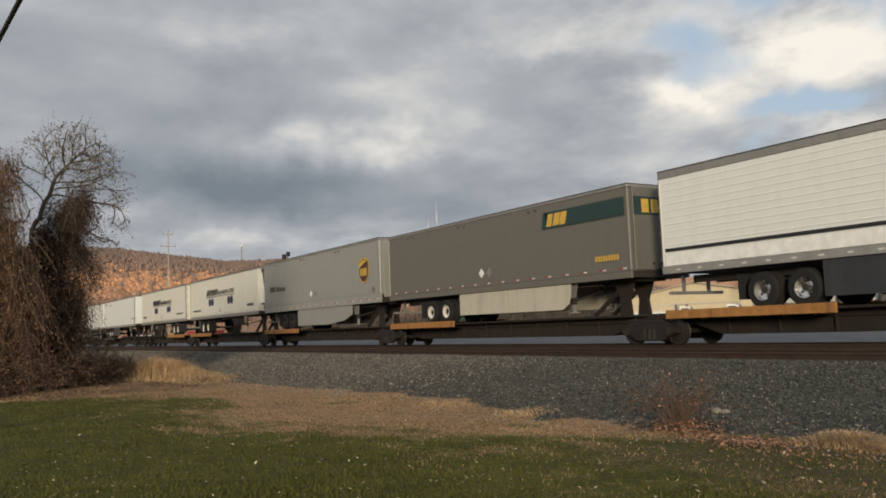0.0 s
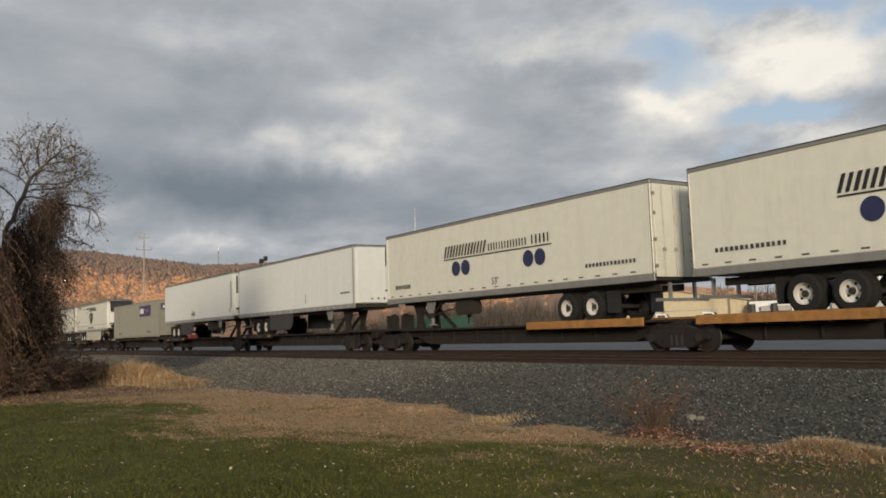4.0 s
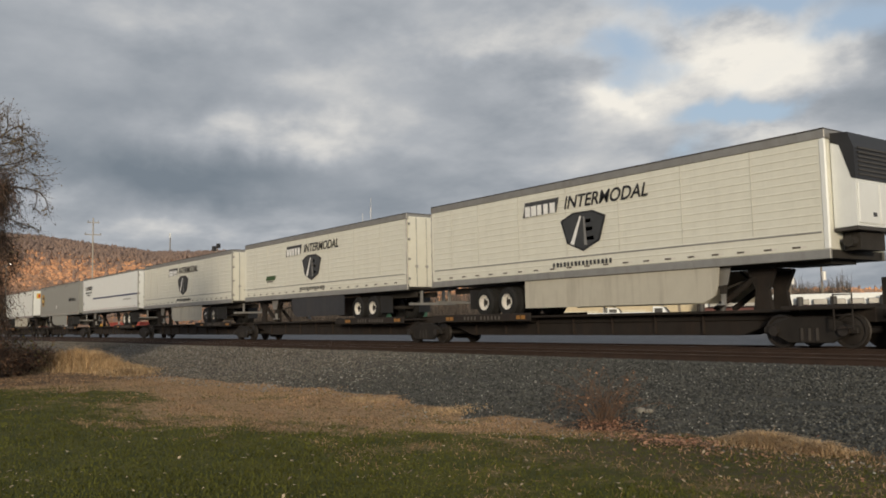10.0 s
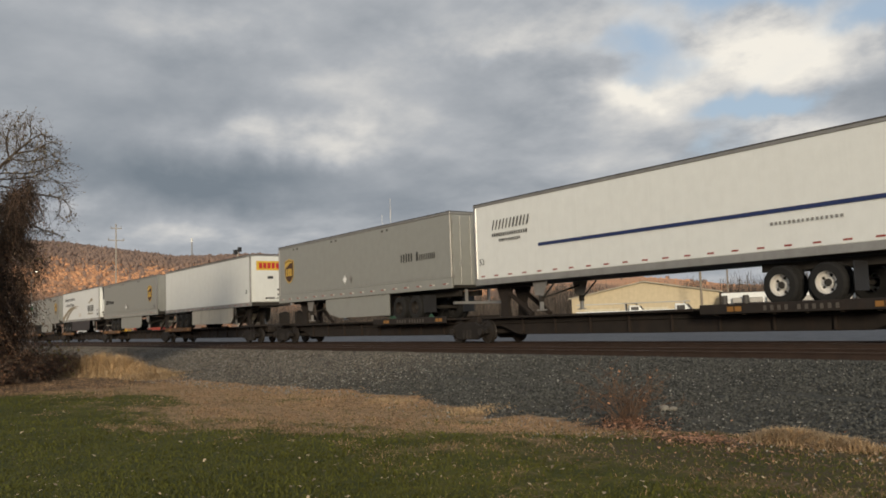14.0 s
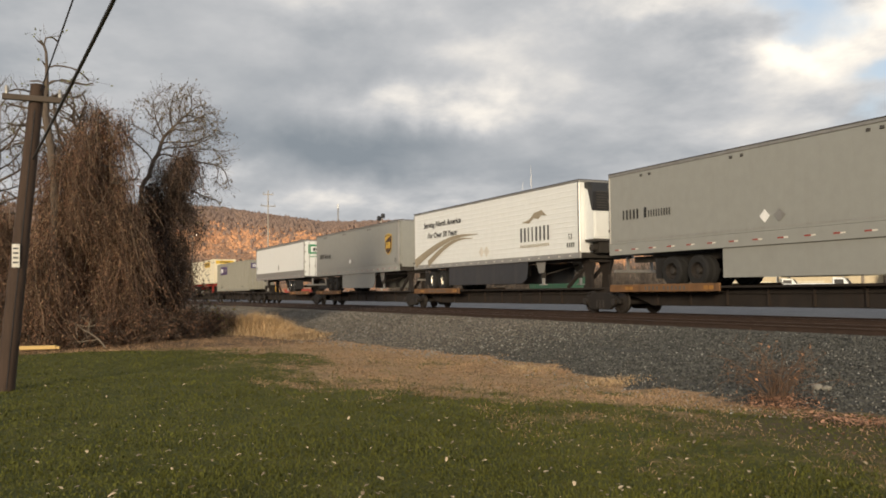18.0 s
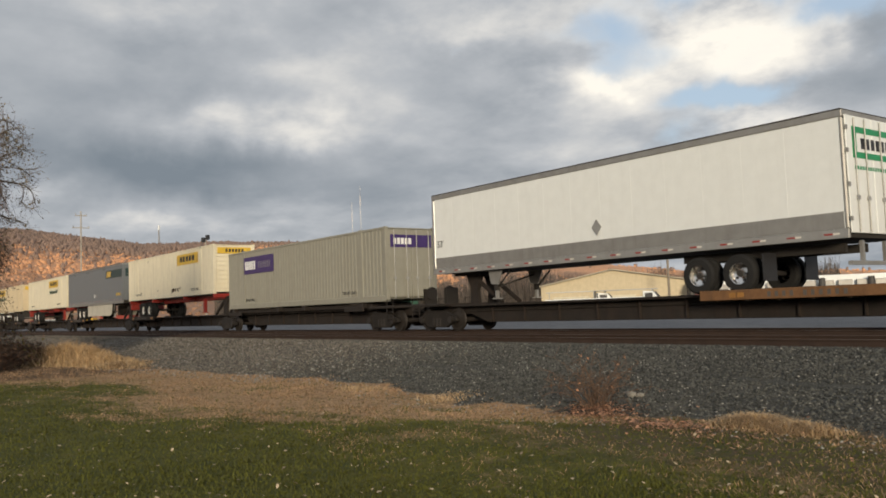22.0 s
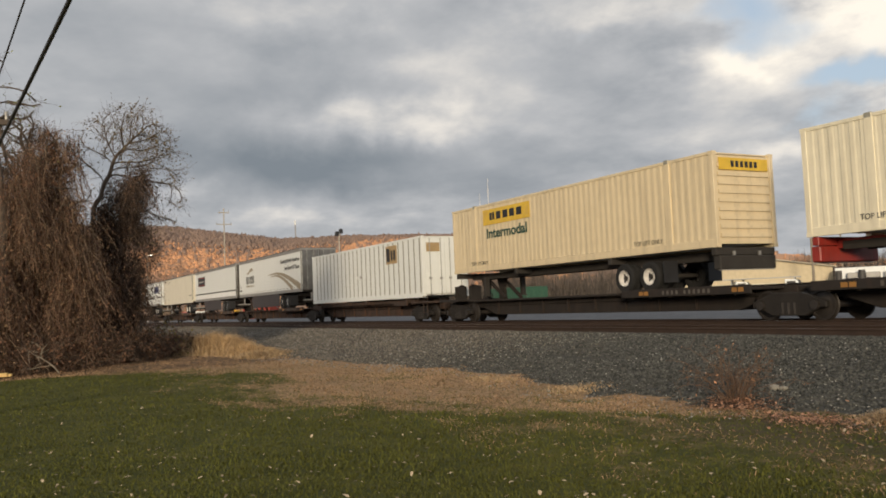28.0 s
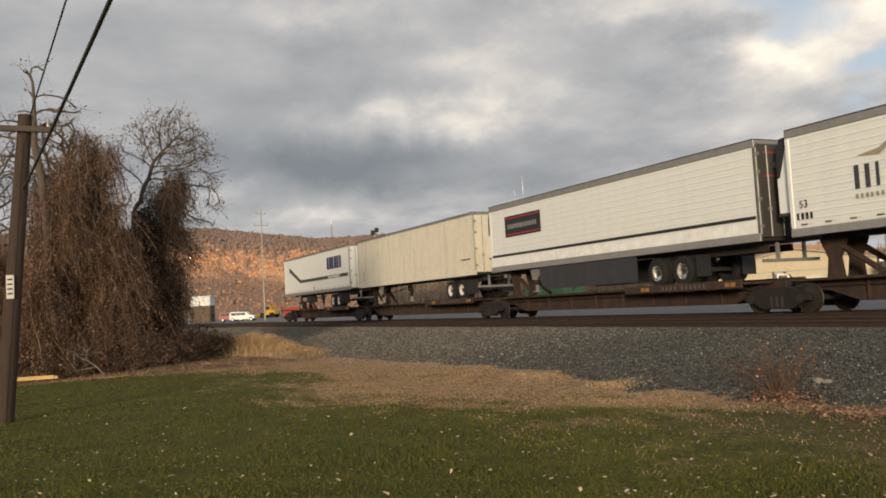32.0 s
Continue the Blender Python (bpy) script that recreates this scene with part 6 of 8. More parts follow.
def build_ground_cover():
    rng = np.random.default_rng(5)
    # ballast
    n = 84000
    x = np.concatenate([rng.uniform(-27, -2, n * 2 // 3), rng.uniform(-75, -20, n // 3)])
    y = toe(x) + 0.05 + rng.uniform(0, 1, len(x)) ** 0.9 * (15.5 - toe(x))
    size = rng.uniform(0.017, 0.036, len(x)) * np.where(x < -24, 1.4, 1.0)
    z = ground_z(x, y) + size * 0.25
    v, t = pebbles(np.stack([x, y, z], -1), size, rng, plain=True)
    me = mesh_np("ballast_stones", v, t, STONE)
    me.materials.append(STONE_LIT)
    far = np.repeat(x + 3.0 * rng.normal(size=len(x)) < -21, 8).astype(np.int32)
    me.polygons.foreach_set("material_index", far)
    stuff("ballast_stones", me, "dark grey crushed stone, dustier further along, sloping down from the track", "ballast")
    n = 10000
    x = rng.uniform(-50, -3, n)
    y = toe(x) + rng.uniform(-0.2, 1, n) * (15.3 - toe(x))
    size = rng.uniform(0.010, 0.024, n) * np.where(x < -18, 1.35, 1.0)
    v, t = pebbles(np.stack([x, y, ground_z(x, y) + size * 0.5], -1), size, rng, plain=True)
    stuff("pale_stones", mesh_np("pale_stones", v, t, STONE_PALE_GLINT), "pale stones scattered on the ballast", "ballast")
    # living lawn
    x, y, r = fan(200000, rng, 5.5, 34)
    ok = (rng.uniform(size=len(x)) > np.maximum(dryness(x, y) * 0.95, 0.6 * smooth(-9.0, -7.4, x) * smooth(6.0, 7.0, y))) & (y < toe(x) - 0.2) & (x > -26.5 + 1.6 * fbm(0 * x, y))
    x, y, r = x[ok], y[ok], r[ok]
    patch = 0.8 + 0.5 * fbm(x * 0.8, y * 0.8)
    v, t = blades(np.stack([x, y, ground_z(x, y)], -1), rng.uniform(0.015, 0.045, len(x)) * patch, 0.003 + 0.0004 * r, 1.1 + 0 * x, rng)
    stuff("lawn_grass", mesh_np("lawn_grass", v, t, GRASS), "short green mown lawn", "grass")
    # dry margin
    x, y, r = fan(330000, rng, 6, 45)
    edge = toe(x) - 0.5 * fbm(x * 2.1, y * 2.1)
    ok = ((rng.uniform(size=len(x)) < dryness(x, y) * (1 - 0.55 * smooth(-9.5, -7.5, x)) * (0.35 + 0.8 * smooth(-0.25, 0.2, fbm(x * 0.8 + 50, y * 1.5)))) | (x < -26)) & (y < edge + 0.12 * rng.normal(size=len(x))) & (y > -3)
    x, y, r, edge = x[ok], y[ok], r[ok], edge[ok]
    hum = 0.55 + 0.7 * np.clip(fbm(x * 0.9 + 7, y * 1.3), 0, 1) + 1.6 * np.exp(-((y - edge + 0.15) / 0.25) ** 2) * np.clip(fbm(x * 0.7 + 3, 0 * x) + 0.2, 0, 1)
    v, t = blades(np.stack([x, y, ground_z(x, y)], -1), rng.uniform(0.04, 0.12, len(x)) * hum, 0.0016 + 0.00022 * r, 2.2 + 0 * x, rng, 0.7)
    stuff("dry_grass", mesh_np("dry_grass", v, t, DRYGRASS), "matted tan dry grass along the ballast", "grass")
    # tall straw clumps
    clumps = [(-35.2, 8.2, 1.8, 1.0, 4200), (-34.0, 8.6, 1.7, 0.85, 3600), (-36.6, 7.7, 1.6, 0.9, 2600), (-32.6, 8.8, 1.5, 0.5, 2400), (-30.6, 8.9, 1.4, 0.3, 1500), (-6.15, 9.35, 0.55, 0.24, 2600), (-5.5, 9.3, 0.45, 0.20, 1400), (-12.3, 9.2, 0.8, 0.10, 600), (-15.0, 9.2, 0.9, 0.10, 600)]
    for cx, cy, rad, hgt, n in clumps:
        q = rng.normal(size=(n, 2)) * rad * 0.5
        x, y = cx + q[:, 0], cy + q[:, 1] * 0.7
        r = np.hypot(x, y)
        v, t = blades(np.stack([x, y, ground_z(x, y)], -1), rng.uniform(0.3, 1.15, n) * hgt * np.exp(-(q ** 2).sum(1) / (rad * rad) * 0.9), 0.003 + 0.0003 * r, (0.9 if hgt > 0.4 else 2.2) + 0 * x, rng)
        tagged(new("straw_clump", mesh_np("straw_clump", v, t, STRAW)), "clump of tall straw-coloured grass at the ballast edge", "grass clump", "straw clumps", "stuff")
    # fallen leaves
    def leaves(name, x, y, size, material, label):
        n = len(x)
        a, b = rng.uniform(0, math.tau, n), rng.uniform(-0.5, 0.5, n)
        base = np.array([[-1, 0, 0], [-0.3, -0.55, 0.25], [0.6, -0.4, 0.12], [1, 0, 0.05], [0.5, 0.5, 0.3], [-0.4, 0.5, 0.1]])
        v = base[None] * size[:, None, None] * rng.uniform(0.7, 1.3, (n, 1, 3))
        v = np.stack([v[..., 0] * np.cos(a)[:, None] - v[..., 1] * np.sin(a)[:, None], v[..., 0] * np.sin(a)[:, None] + v[..., 1] * np.cos(a)[:, None], v[..., 2] + v[..., 0] * b[:, None]], -1)
        v = v + np.stack([x, y, ground_z(x, y) + 0.035 + size * 0.3], -1)[:, None]
        t = (np.array([[0, 1, 5], [1, 4, 5], [1, 2, 4], [2, 3, 4]])[None] + (np.arange(n) * 6)[:, None, None]).reshape(-1, 3)
        stuff(name, mesh_np(name, v.reshape(-1, 3), t, material), label, "leaves")
    x, y, r = fan(1500, rng, 5, 24)
    ok = (y < edge_y(x) + 2.5) & (x > -25)
    leaves("fallen_leaves", x[ok], y[ok], 0.013 + 0.024 * rng.uniform(0, 1, ok.sum()) ** 2.2, LEAFTAN, "pale tan leaves scattered over the lawn")
    n = 1700
    x = np.concatenate([-8.5 + 0.30 * rng.normal(size=n // 2), -7.05 + 0.42 * rng.normal(size=n // 3), -6.0 + 0.9 * rng.normal(size=n - n // 2 - n // 3)])
    y = np.concatenate([9.1 + 0.20 * rng.normal(size=n // 2), 8.6 + 0.22 * rng.normal(size=n // 3), 8.2 + 0.6 * rng.normal(size=n - n // 2 - n // 3)])
    leaves("leaf_drift", x, y, rng.uniform(0.012, 0.034, n), LEAFRED, "drift of russet leaves at the foot of the ballast")


build_ground_cover()


def build_rock():
    rng = np.random.default_rng(9)
    root = thing("limestone_lump", "pale lump of limestone on the ballast slope", "rock", at=(-8.75, 10.12, float(ground_z(-8.75, 10.12))))
    v, t = pebbles(np.array([[0, 0, 0.04]]), np.array([0.095]), rng, 0.7)
    part_of("stone", mesh_np("stone", v, t, mat("pale_limestone", (0.25, 0.235, 0.20), 0.85, var=0.2)), None, root)
    v, t = pebbles(np.array([[0.12, 0.05, 0.03]]), np.array([0.06]), rng, 0.8)
    part_of("chip", mesh_np("chip", v, t, M["pale_limestone"]), None, root)


build_rock()


# ---- woody plants ----
class Geo:
    grid = {}

    def __init__(self):
        self.v, self.f, self.count = [], [], 0

    def tube(self, pts, r0, r1, n=5, radii=None):
        P = np.asarray(pts)
        m = len(P)
        d = np.gradient(P, axis=0)
        s = np.cross(d, (0.31, 0.87, 0.38))
        s /= np.sqrt((s * s).sum(1))[:, None] + 1e-9
        t = np.cross(d, s)
        t /= np.sqrt((t * t).sum(1))[:, None] + 1e-9
        a = np.arange(n) * (math.tau / n)
        r = (np.linspace(r0, r1, m) if radii is None else np.asarray(radii))[:, None, None]
        ring = P[:, None] + (s[:, None] * np.cos(a)[:, None] + t[:, None] * np.sin(a)[:, None]) * r
        self.v.append(ring.reshape(-1, 3))
        key = (m, n)
        if key not in Geo.grid:
            i, k = np.meshgrid(np.arange(m - 1), np.arange(n), indexing="ij")
            p, q = i * n + k, i * n + (k + 1) % n
            Geo.grid[key] = np.stack([p, q, q + n, p + n], -1).reshape(-1, 4)
        self.f.append(Geo.grid[key] + self.count)
        self.count += m * n

    def mesh(self, name, material, smooth_=True):
        me = mesh_np(name, np.concatenate(self.v), np.concatenate(self.f), material)
        if smooth_:
            me.polygons.foreach_set("use_smooth", [True] * len(me.polygons))
        return me


BARK = mat("grey_brown_bark", (0.11, 0.085, 0.066), 0.9, var=0.35, bump=0.5, scale=6, stretch=(3, 3, 0.6))
TWIG = mat("brown_twigs", (0.13, 0.095, 0.07), 0.9, var=0.35, island=0.6, bump=0)
VINE = mat("brown_vines", (0.14, 0.086, 0.057), 0.9, var=0.5, island=1.0, bump=0)
PALETWIG = mat("bleached_vines", (0.29, 0.205, 0.135), 0.9, var=0.4, island=0.8, bump=0)
DEADLEAF = mat("withered_vine_leaf", (0.185, 0.096, 0.056), 0.85, var=0.55, island=1.0, bump=0)
# vine leaf with the dense clump's inner shade put into its colour
SHADEVINE = mat("shaded_vine_leaf", (0.060, 0.042, 0.032), 0.8, var=0.5, island=1.0, bump=0)
TANLEAF = mat("dry_tan_vine_leaf", (0.26, 0.17, 0.10), 0.85, var=0.45, island=0.9, bump=0)
OLIVELEAF = mat("olive_autumn_leaf", (0.13, 0.105, 0.035), 0.7, var=0.55, island=1.0, bump=0)


def leaf_mesh(name, pts, size, rng, material):
    pts = np.asarray(pts)
    n = len(pts)
    q = rng.normal(size=(n, 3))
    q /= np.linalg.norm(q, axis=1)[:, None]
    s = np.cross(q, rng.normal(size=(n, 3)))
    s /= np.linalg.norm(s, axis=1)[:, None]
    w = (size * rng.uniform(0.5, 1.4, n))[:, None]
    t = np.cross(q, s)
    v = np.stack([pts - s * w, pts + t * w * 0.5, pts + s * w, pts - t * w * 0.5 + q * w * 0.3], 1).reshape(-1, 3)
    k = (np.arange(n) * 4)[:, None, None]
    f = (np.array([[0, 1, 2], [0, 2, 3]])[None] + k).reshape(-1, 3)
    return mesh_np(name, v, f, material)


def grow(rng, geo, p, d, length, r, depth):
    pts = [p]
    for _ in range(5):
        d = d + rng.normal(size=3) * 0.2
        d = d / np.linalg.norm(d)
        pts.append(pts[-1] + d * length / 5)
    geo.tube(pts, r, r * 0.5, 5)
    for k in range(3 if depth else 0):
        nd = d + rng.normal(size=3) * 0.8
        grow(rng, geo, pts[rng.integers(2, 6)], nd / np.linalg.norm(nd), length * 0.7, r * 0.5, depth - 1)


def in_crowns(rng, crowns, n):
    """Points spread evenly through a set of ellipsoids (centre, radii)."""
    vol = np.array([c[3] * c[4] * c[5] for c in crowns])
    pick = rng.choice(len(crowns), n, p=vol / vol.sum())
    q = rng.normal(size=(n, 3))
    q *= (rng.uniform(0, 1, n) ** 0.36 / np.linalg.norm(q, axis=1))[:, None]
    c = np.array(crowns, float)[pick]
    return c[:, :3] + q * c[:, 3:6]


def branch_out(rng, stem, targets, step=0.24, kill=0.34, rounds=120):
    """Limbs that grow towards free room in the crown; gives nodes and their parents."""
    pts, par = [np.array(p, float) for p in stem], [-1] + list(range(len(stem) - 1))
    near, far = np.zeros(len(targets), int), np.full(len(targets), 1e9)
    alive, start = np.ones(len(targets), bool), 0
    for _ in range(rounds):
        for i in range(start, len(pts)):
            d = np.linalg.norm(targets - pts[i], axis=1)
            closer = d < far
            near[closer], far[closer] = i, d[closer]
        start = len(pts)
        alive &= far > kill
        if not alive.any():
            break
        for i in np.unique(near[alive]):
            s = targets[alive & (near == i)] - pts[i]
            d = (s / np.linalg.norm(s, axis=1)[:, None]).sum(0) + rng.normal(size=3) * 0.25
            if par[i] >= 0:
                b = pts[i] - pts[par[i]]
                d = d / (np.linalg.norm(d) + 1e-6) + 0.7 * b / (np.linalg.norm(b) + 1e-6)
            q = pts[i] + d / (np.linalg.norm(d) + 1e-6) * step
            if np.linalg.norm(s + pts[i] - q, axis=1).mean() > np.linalg.norm(s, axis=1).mean():
                alive[alive & (near == i)] = False
                continue
            pts.append(q)
            par.append(i)
    return np.array(pts), np.array(par)


def limbs(rng, big, small, pts, par, r_tip, r_base):
    n = len(pts)
    load, kids = np.zeros(n), [[] for _ in range(n)]
    for i in range(n - 1, -1, -1):
        load[i] = max(load[i], 1.0)
        if par[i] >= 0:
            load[par[i]] += load[i]
            kids[par[i]].append(i)
    rad = r_tip + (r_base - r_tip) * (load / load[0]) ** 0.52
    for i in range(n):
        heads = kids[i] if i == 0 else sorted(kids[i], key=lambda k: -load[k])[1:]
        for k in heads:
            run = [i, k]
            while kids[run[-1]]:
                run.append(max(kids[run[-1]], key=lambda j: load[j]))
            R = np.minimum(rad[run], rad[k] * 1.05)
            (big if R[0] > 0.02 else small).tube(pts[run], R[0], R[-1], 8 if R[0] > 0.06 else (5 if R[0] > 0.02 else 3), R)
    return [i for i in range(n) if not kids[i]], rad


def tree(x, y, label, seed, stem, crowns, n=700, r=0.15, leaves=0.0, leafmat=None, vines=(), strands=0, twig=3, vineleaf=None):
    """stem and crowns in the tree's own space; vines: ellipsoids hung full of stems and withered leaves."""
    rng = np.random.default_rng(seed)
    root = thing("tree", label, "tree", "trees at the edge of the lawn", at=(x, y, float(ground_z(x, y)) - 0.05))
    stem = np.array(stem, float)
    f = np.linspace(0, len(stem) - 1, 4 * (len(stem) - 1) + 1)
    stem = np.stack([np.interp(f, np.arange(len(stem)), stem[:, k]) for k in range(3)], -1)
    stem[1:] += rng.normal(size=(len(stem) - 1, 3)) * 0.03
    pts, par = branch_out(rng, stem, in_crowns(rng, crowns, n))
    big, small = Geo(), Geo()
    ends, rad = limbs(rng, big, small, pts, par, 0.006, r)
    tips = []
    for i in range(len(stem), len(pts)):
        if rad[i] > 0.03:
            continue
        b = pts[i] - pts[par[i]]
        b /= np.linalg.norm(b) + 1e-6
        for _ in range(twig):
            d = b + rng.normal(size=3) * 0.75
            d /= np.linalg.norm(d)
            ln = rng.uniform(0.15, 0.6)
            p1 = pts[i] + d * ln * 0.5 + rng.normal(size=3) * 0.03
            p2 = p1 + (d + rng.normal(size=3) * 0.4) * ln * 0.5
            small.tube([pts[i], p1, p2], 0.005, 0.003, 3)
            tips += [p1, p2]
    part_of("trunk", big.mesh("trunk", BARK), None, root, "grey-brown trunk and limbs")
    part_of("twig_haze", small.mesh("twig_haze", TWIG), None, root)["kind"] = "stuff"
    tp = np.array(tips)
    if leaves:
        pick = tp[rng.uniform(size=len(tp)) < leaves]
        part_of("leaves", leaf_mesh("leaves", pick + rng.normal(size=pick.shape) * 0.03, 0.042, rng, leafmat or OLIVELEAF), None, root)["kind"] = "stuff"
    if vines:
        vg, pg, lf = Geo(), Geo(), []
        knots = in_crowns(rng, vines, max(12, strands // 40))
        for p in knots[rng.integers(0, len(knots), strands)] + rng.normal(size=(strands, 3)) * 0.19:
            if p[2] < 0.2:
                continue
            ln = min(p[2] - 0.05, rng.uniform(0.4, 1.3) if vineleaf else rng.uniform(0.5, 3.0))
            if ln < 0.15:
                continue
            q, run = p.copy(), [p]
            drift = np.clip(rng.normal(size=2), -1.3, 1.3) * (0.05 if rng.uniform() < 0.65 else 0.11) * min(ln, 1.6)
            for s in range(5):
                q = q + np.array([drift[0] + rng.normal() * 0.06, drift[1] + rng.normal() * 0.06, -ln / 5])
                run.append(q.copy())
            (pg if rng.uniform() < (0.02 if vineleaf else 0.2) else vg).tube(run, 0.009, 0.005, 3)
            lf.extend(run)
        part_of("hanging_vines", vg.mesh("hanging_vines", VINE), None, root, "brown hanging vines")["kind"] = "stuff"
        if pg.v:
            part_of("bleached_vines", pg.mesh("bleached_vines", PALETWIG), None, root, "pale bleached vine stems")["kind"] = "stuff"
        lf = np.array(lf)
        lf = np.repeat(lf, 4, axis=0) + rng.normal(size=(len(lf) * 4, 3)) * 0.11
        pale = fbm(lf[:, 1] * 0.9 + lf[:, 0], lf[:, 2] * 0.5) + 0.5 * rng.normal(size=len(lf)) > (1.2 if vineleaf else 0.35)
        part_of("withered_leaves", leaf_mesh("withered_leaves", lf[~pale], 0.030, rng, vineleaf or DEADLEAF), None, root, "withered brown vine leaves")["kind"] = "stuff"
        part_of("tan_leaves", leaf_mesh("tan_leaves", lf[pale], 0.030, rng, TANLEAF), None, root, "dry tan vine leaves")["kind"] = "stuff"
    return root


def bush(x, y, h, w, seed, label, stem=TWIG, leafmat=DEADLEAF, n=240, leaves=1.0, lsize=0.05, thick=1.0, splay=0.5):
    rng = np.random.default_rng(seed)
    root = thing("bush", label, "bush", "bushes at the edge of the lawn", at=(x, y, float(ground_z(x, y)) - 0.03))
    g, lf = Geo(), []
    for _ in range(n):
        a, rr = rng.uniform(0, math.tau), w * 0.35 * math.sqrt(rng.uniform())
        p = np.array([rr * math.cos(a), rr * math.sin(a), 0.0])
        d = np.array([math.cos(a) * splay, math.sin(a) * splay, 1.0]) + rng.normal(size=3) * 0.3
        ln = h * rng.uniform(0.5, 1.1)
        pts = [p]
        for s in range(5):
            d = d / np.linalg.norm(d) + rng.normal(size=3) * 0.22 - np.array([0, 0, 0.32 * splay * s])
            p = p + d / np.linalg.norm(d) * ln / 5
            p[2] = max(p[2], 0.02)
            pts.append(p.copy())
            for _ in range(3):
                q = p + rng.normal(size=3) * 0.16 * h * 0.5
                if s > 1:
                    g.tube([p, q], 0.004 * thick, 0.003 * thick, 3)
                    lf.append(q)
        g.tube(pts, 0.009 * thick, 0.004 * thick, 3)
        lf.extend(pts[2:])
    part_of("stem_tangle", g.mesh("stem_tangle", stem), None, root)["kind"] = "stuff"
    lf = np.array(lf)
    lf = lf[rng.uniform(size=len(lf)) < leaves]
    if len(lf):
        part_of("leaves", leaf_mesh("leaves", lf, lsize, rng, leafmat), None, root)["kind"] = "stuff"
    return root


def build_grove():
    L1 = "vine-draped tree with withered brown curtains at the lawn edge"
    L2 = "slender half-bare tree with sparse olive leaves"
    # the airy tree at the end of the row, its lower limbs smothered by vines
    tree(-33.0, 3.5, "spreading half-bare tree with small olive leaves and a dark vine clump", 16, [(0, -0.3, 0), (0.1, -0.2, 3.0), (0.1, 0.0, 5.6), (0.05, 0.45, 6.6), (0.1, 0.75, 7.5)],
         [(0, 1.3, 9.0, 0.7, 0.8, 0.55), (0.1, 0.3, 8.6, 0.6, 0.5, 0.5), (0, 2.0, 8.3, 0.6, 0.6, 0.45), (0.2, 2.5, 7.6, 0.7, 0.6, 0.35), (-0.1, 1.0, 8.0, 0.6, 0.6, 0.4), (0, 2.8, 6.9, 0.6, 0.55, 0.3), (0.1, 1.7, 7.2, 0.7, 0.6, 0.3), (0, 2.9, 6.1, 0.5, 0.5, 0.25), (0, -0.4, 7.6, 0.5, 0.5, 0.6), (0, 2.4, 5.3, 0.6, 0.6, 0.35), (0.2, 2.2, 4.4, 0.5, 0.4, 0.3), (0.1, 1.6, 8.0, 1.1, 1.3, 1.2)],
         n=1900, r=0.085, leaves=0.7, leafmat=mat("brown_olive_leaf", (0.15, 0.115, 0.06), 0.75, var=0.45, island=0.9, bump=0), twig=6, vineleaf=SHADEVINE,
         vines=[(0.2, 1.2, 6.4, 0.9, 0.9, 0.75), (0.2, 1.05, 5.0, 0.9, 0.95, 1.4), (0.3, 0.9, 3.0, 0.9, 0.8, 1.6), (0.3, 0.0, 2.6, 1.0, 0.9, 1.8)], strands=3000)
    # the great vine-hung tree
    tree(-31.0, 1.3, L1, 13, [(0, 0, 0), (0, -0.3, 1.8), (0, -0.5, 3.4), (0, -0.3, 4.6), (0.1, 0.2, 5.8)],
         [(0, 0.6, 7.0, 1.1, 0.9, 1.3), (0, -0.5, 7.2, 1.2, 0.9, 1.5), (0.2, 1.1, 5.6, 1.0, 0.9, 1.4)], n=800, r=0.17, leaves=0.08,
         vines=[(0.2, 0.6, 6.6, 0.9, 0.8, 1.9), (0.2, 1.0, 5.4, 0.9, 1.0, 1.4), (0.2, -0.5, 5.8, 0.9, 0.9, 1.6), (0.3, 1.1, 3.3, 1.1, 1.2, 2.6), (0.3, -0.4, 3.8, 1.1, 1.2, 2.7), (0.3, 0.5, 1.4, 1.1, 1.6, 1.3)], strands=4200)
    tree(-29.7, 0.5, "tall snag with a greenish tuft of leaves at its top", 12, [(0, 0, 0), (0, 0, 2.5), (0.02, 0.02, 3.8), (0.04, 0.04, 5.3), (0, -0.25, 7.5), (0, -0.3, 9.4)],
         [(0, -0.3, 9.5, 0.5, 0.5, 0.5), (0, 0.6, 8.5, 0.7, 0.7, 0.5), (0, -0.9, 7.2, 0.7, 0.7, 1.2), (0, 0.1, 8.0, 0.6, 0.6, 0.7)], n=650, r=0.13, leaves=0.5, leafmat=mat("pale_green_leaf", (0.15, 0.16, 0.05), 0.7, var=0.4, island=0.8, bump=0),
         vines=[(0.2, -0.5, 2.0, 0.9, 0.8, 1.9), (0.2, 0.7, 6.2, 0.6, 0.6, 1.2)], strands=900)
    tree(-30.8, -2.6, L2, 11, [(0, 0, 0), (0, -0.1, 3.0), (0, 0.1, 5.0)], [(0, 0, 7.2, 1.3, 1.3, 2.2), (0, 0.6, 4.6, 1.2, 0.8, 1.4)], n=700, r=0.12, leaves=0.10, vines=[(0.2, 0.2, 2.2, 1.2, 1.3, 2.2)], strands=900)
    tree(-34.8, -1.6, L2, 15, [(0, 0, 0), (0, 0, 3.5), (0, 0.2, 5.5)], [(0, 0, 7.6, 1.6, 1.7, 2.4), (0, 1.4, 6.0, 1.2, 1.2, 2.2)], n=1000, r=0.14, leaves=0.10, vines=[(0, 0.3, 3.0, 1.4, 1.8, 2.8)], strands=1500)
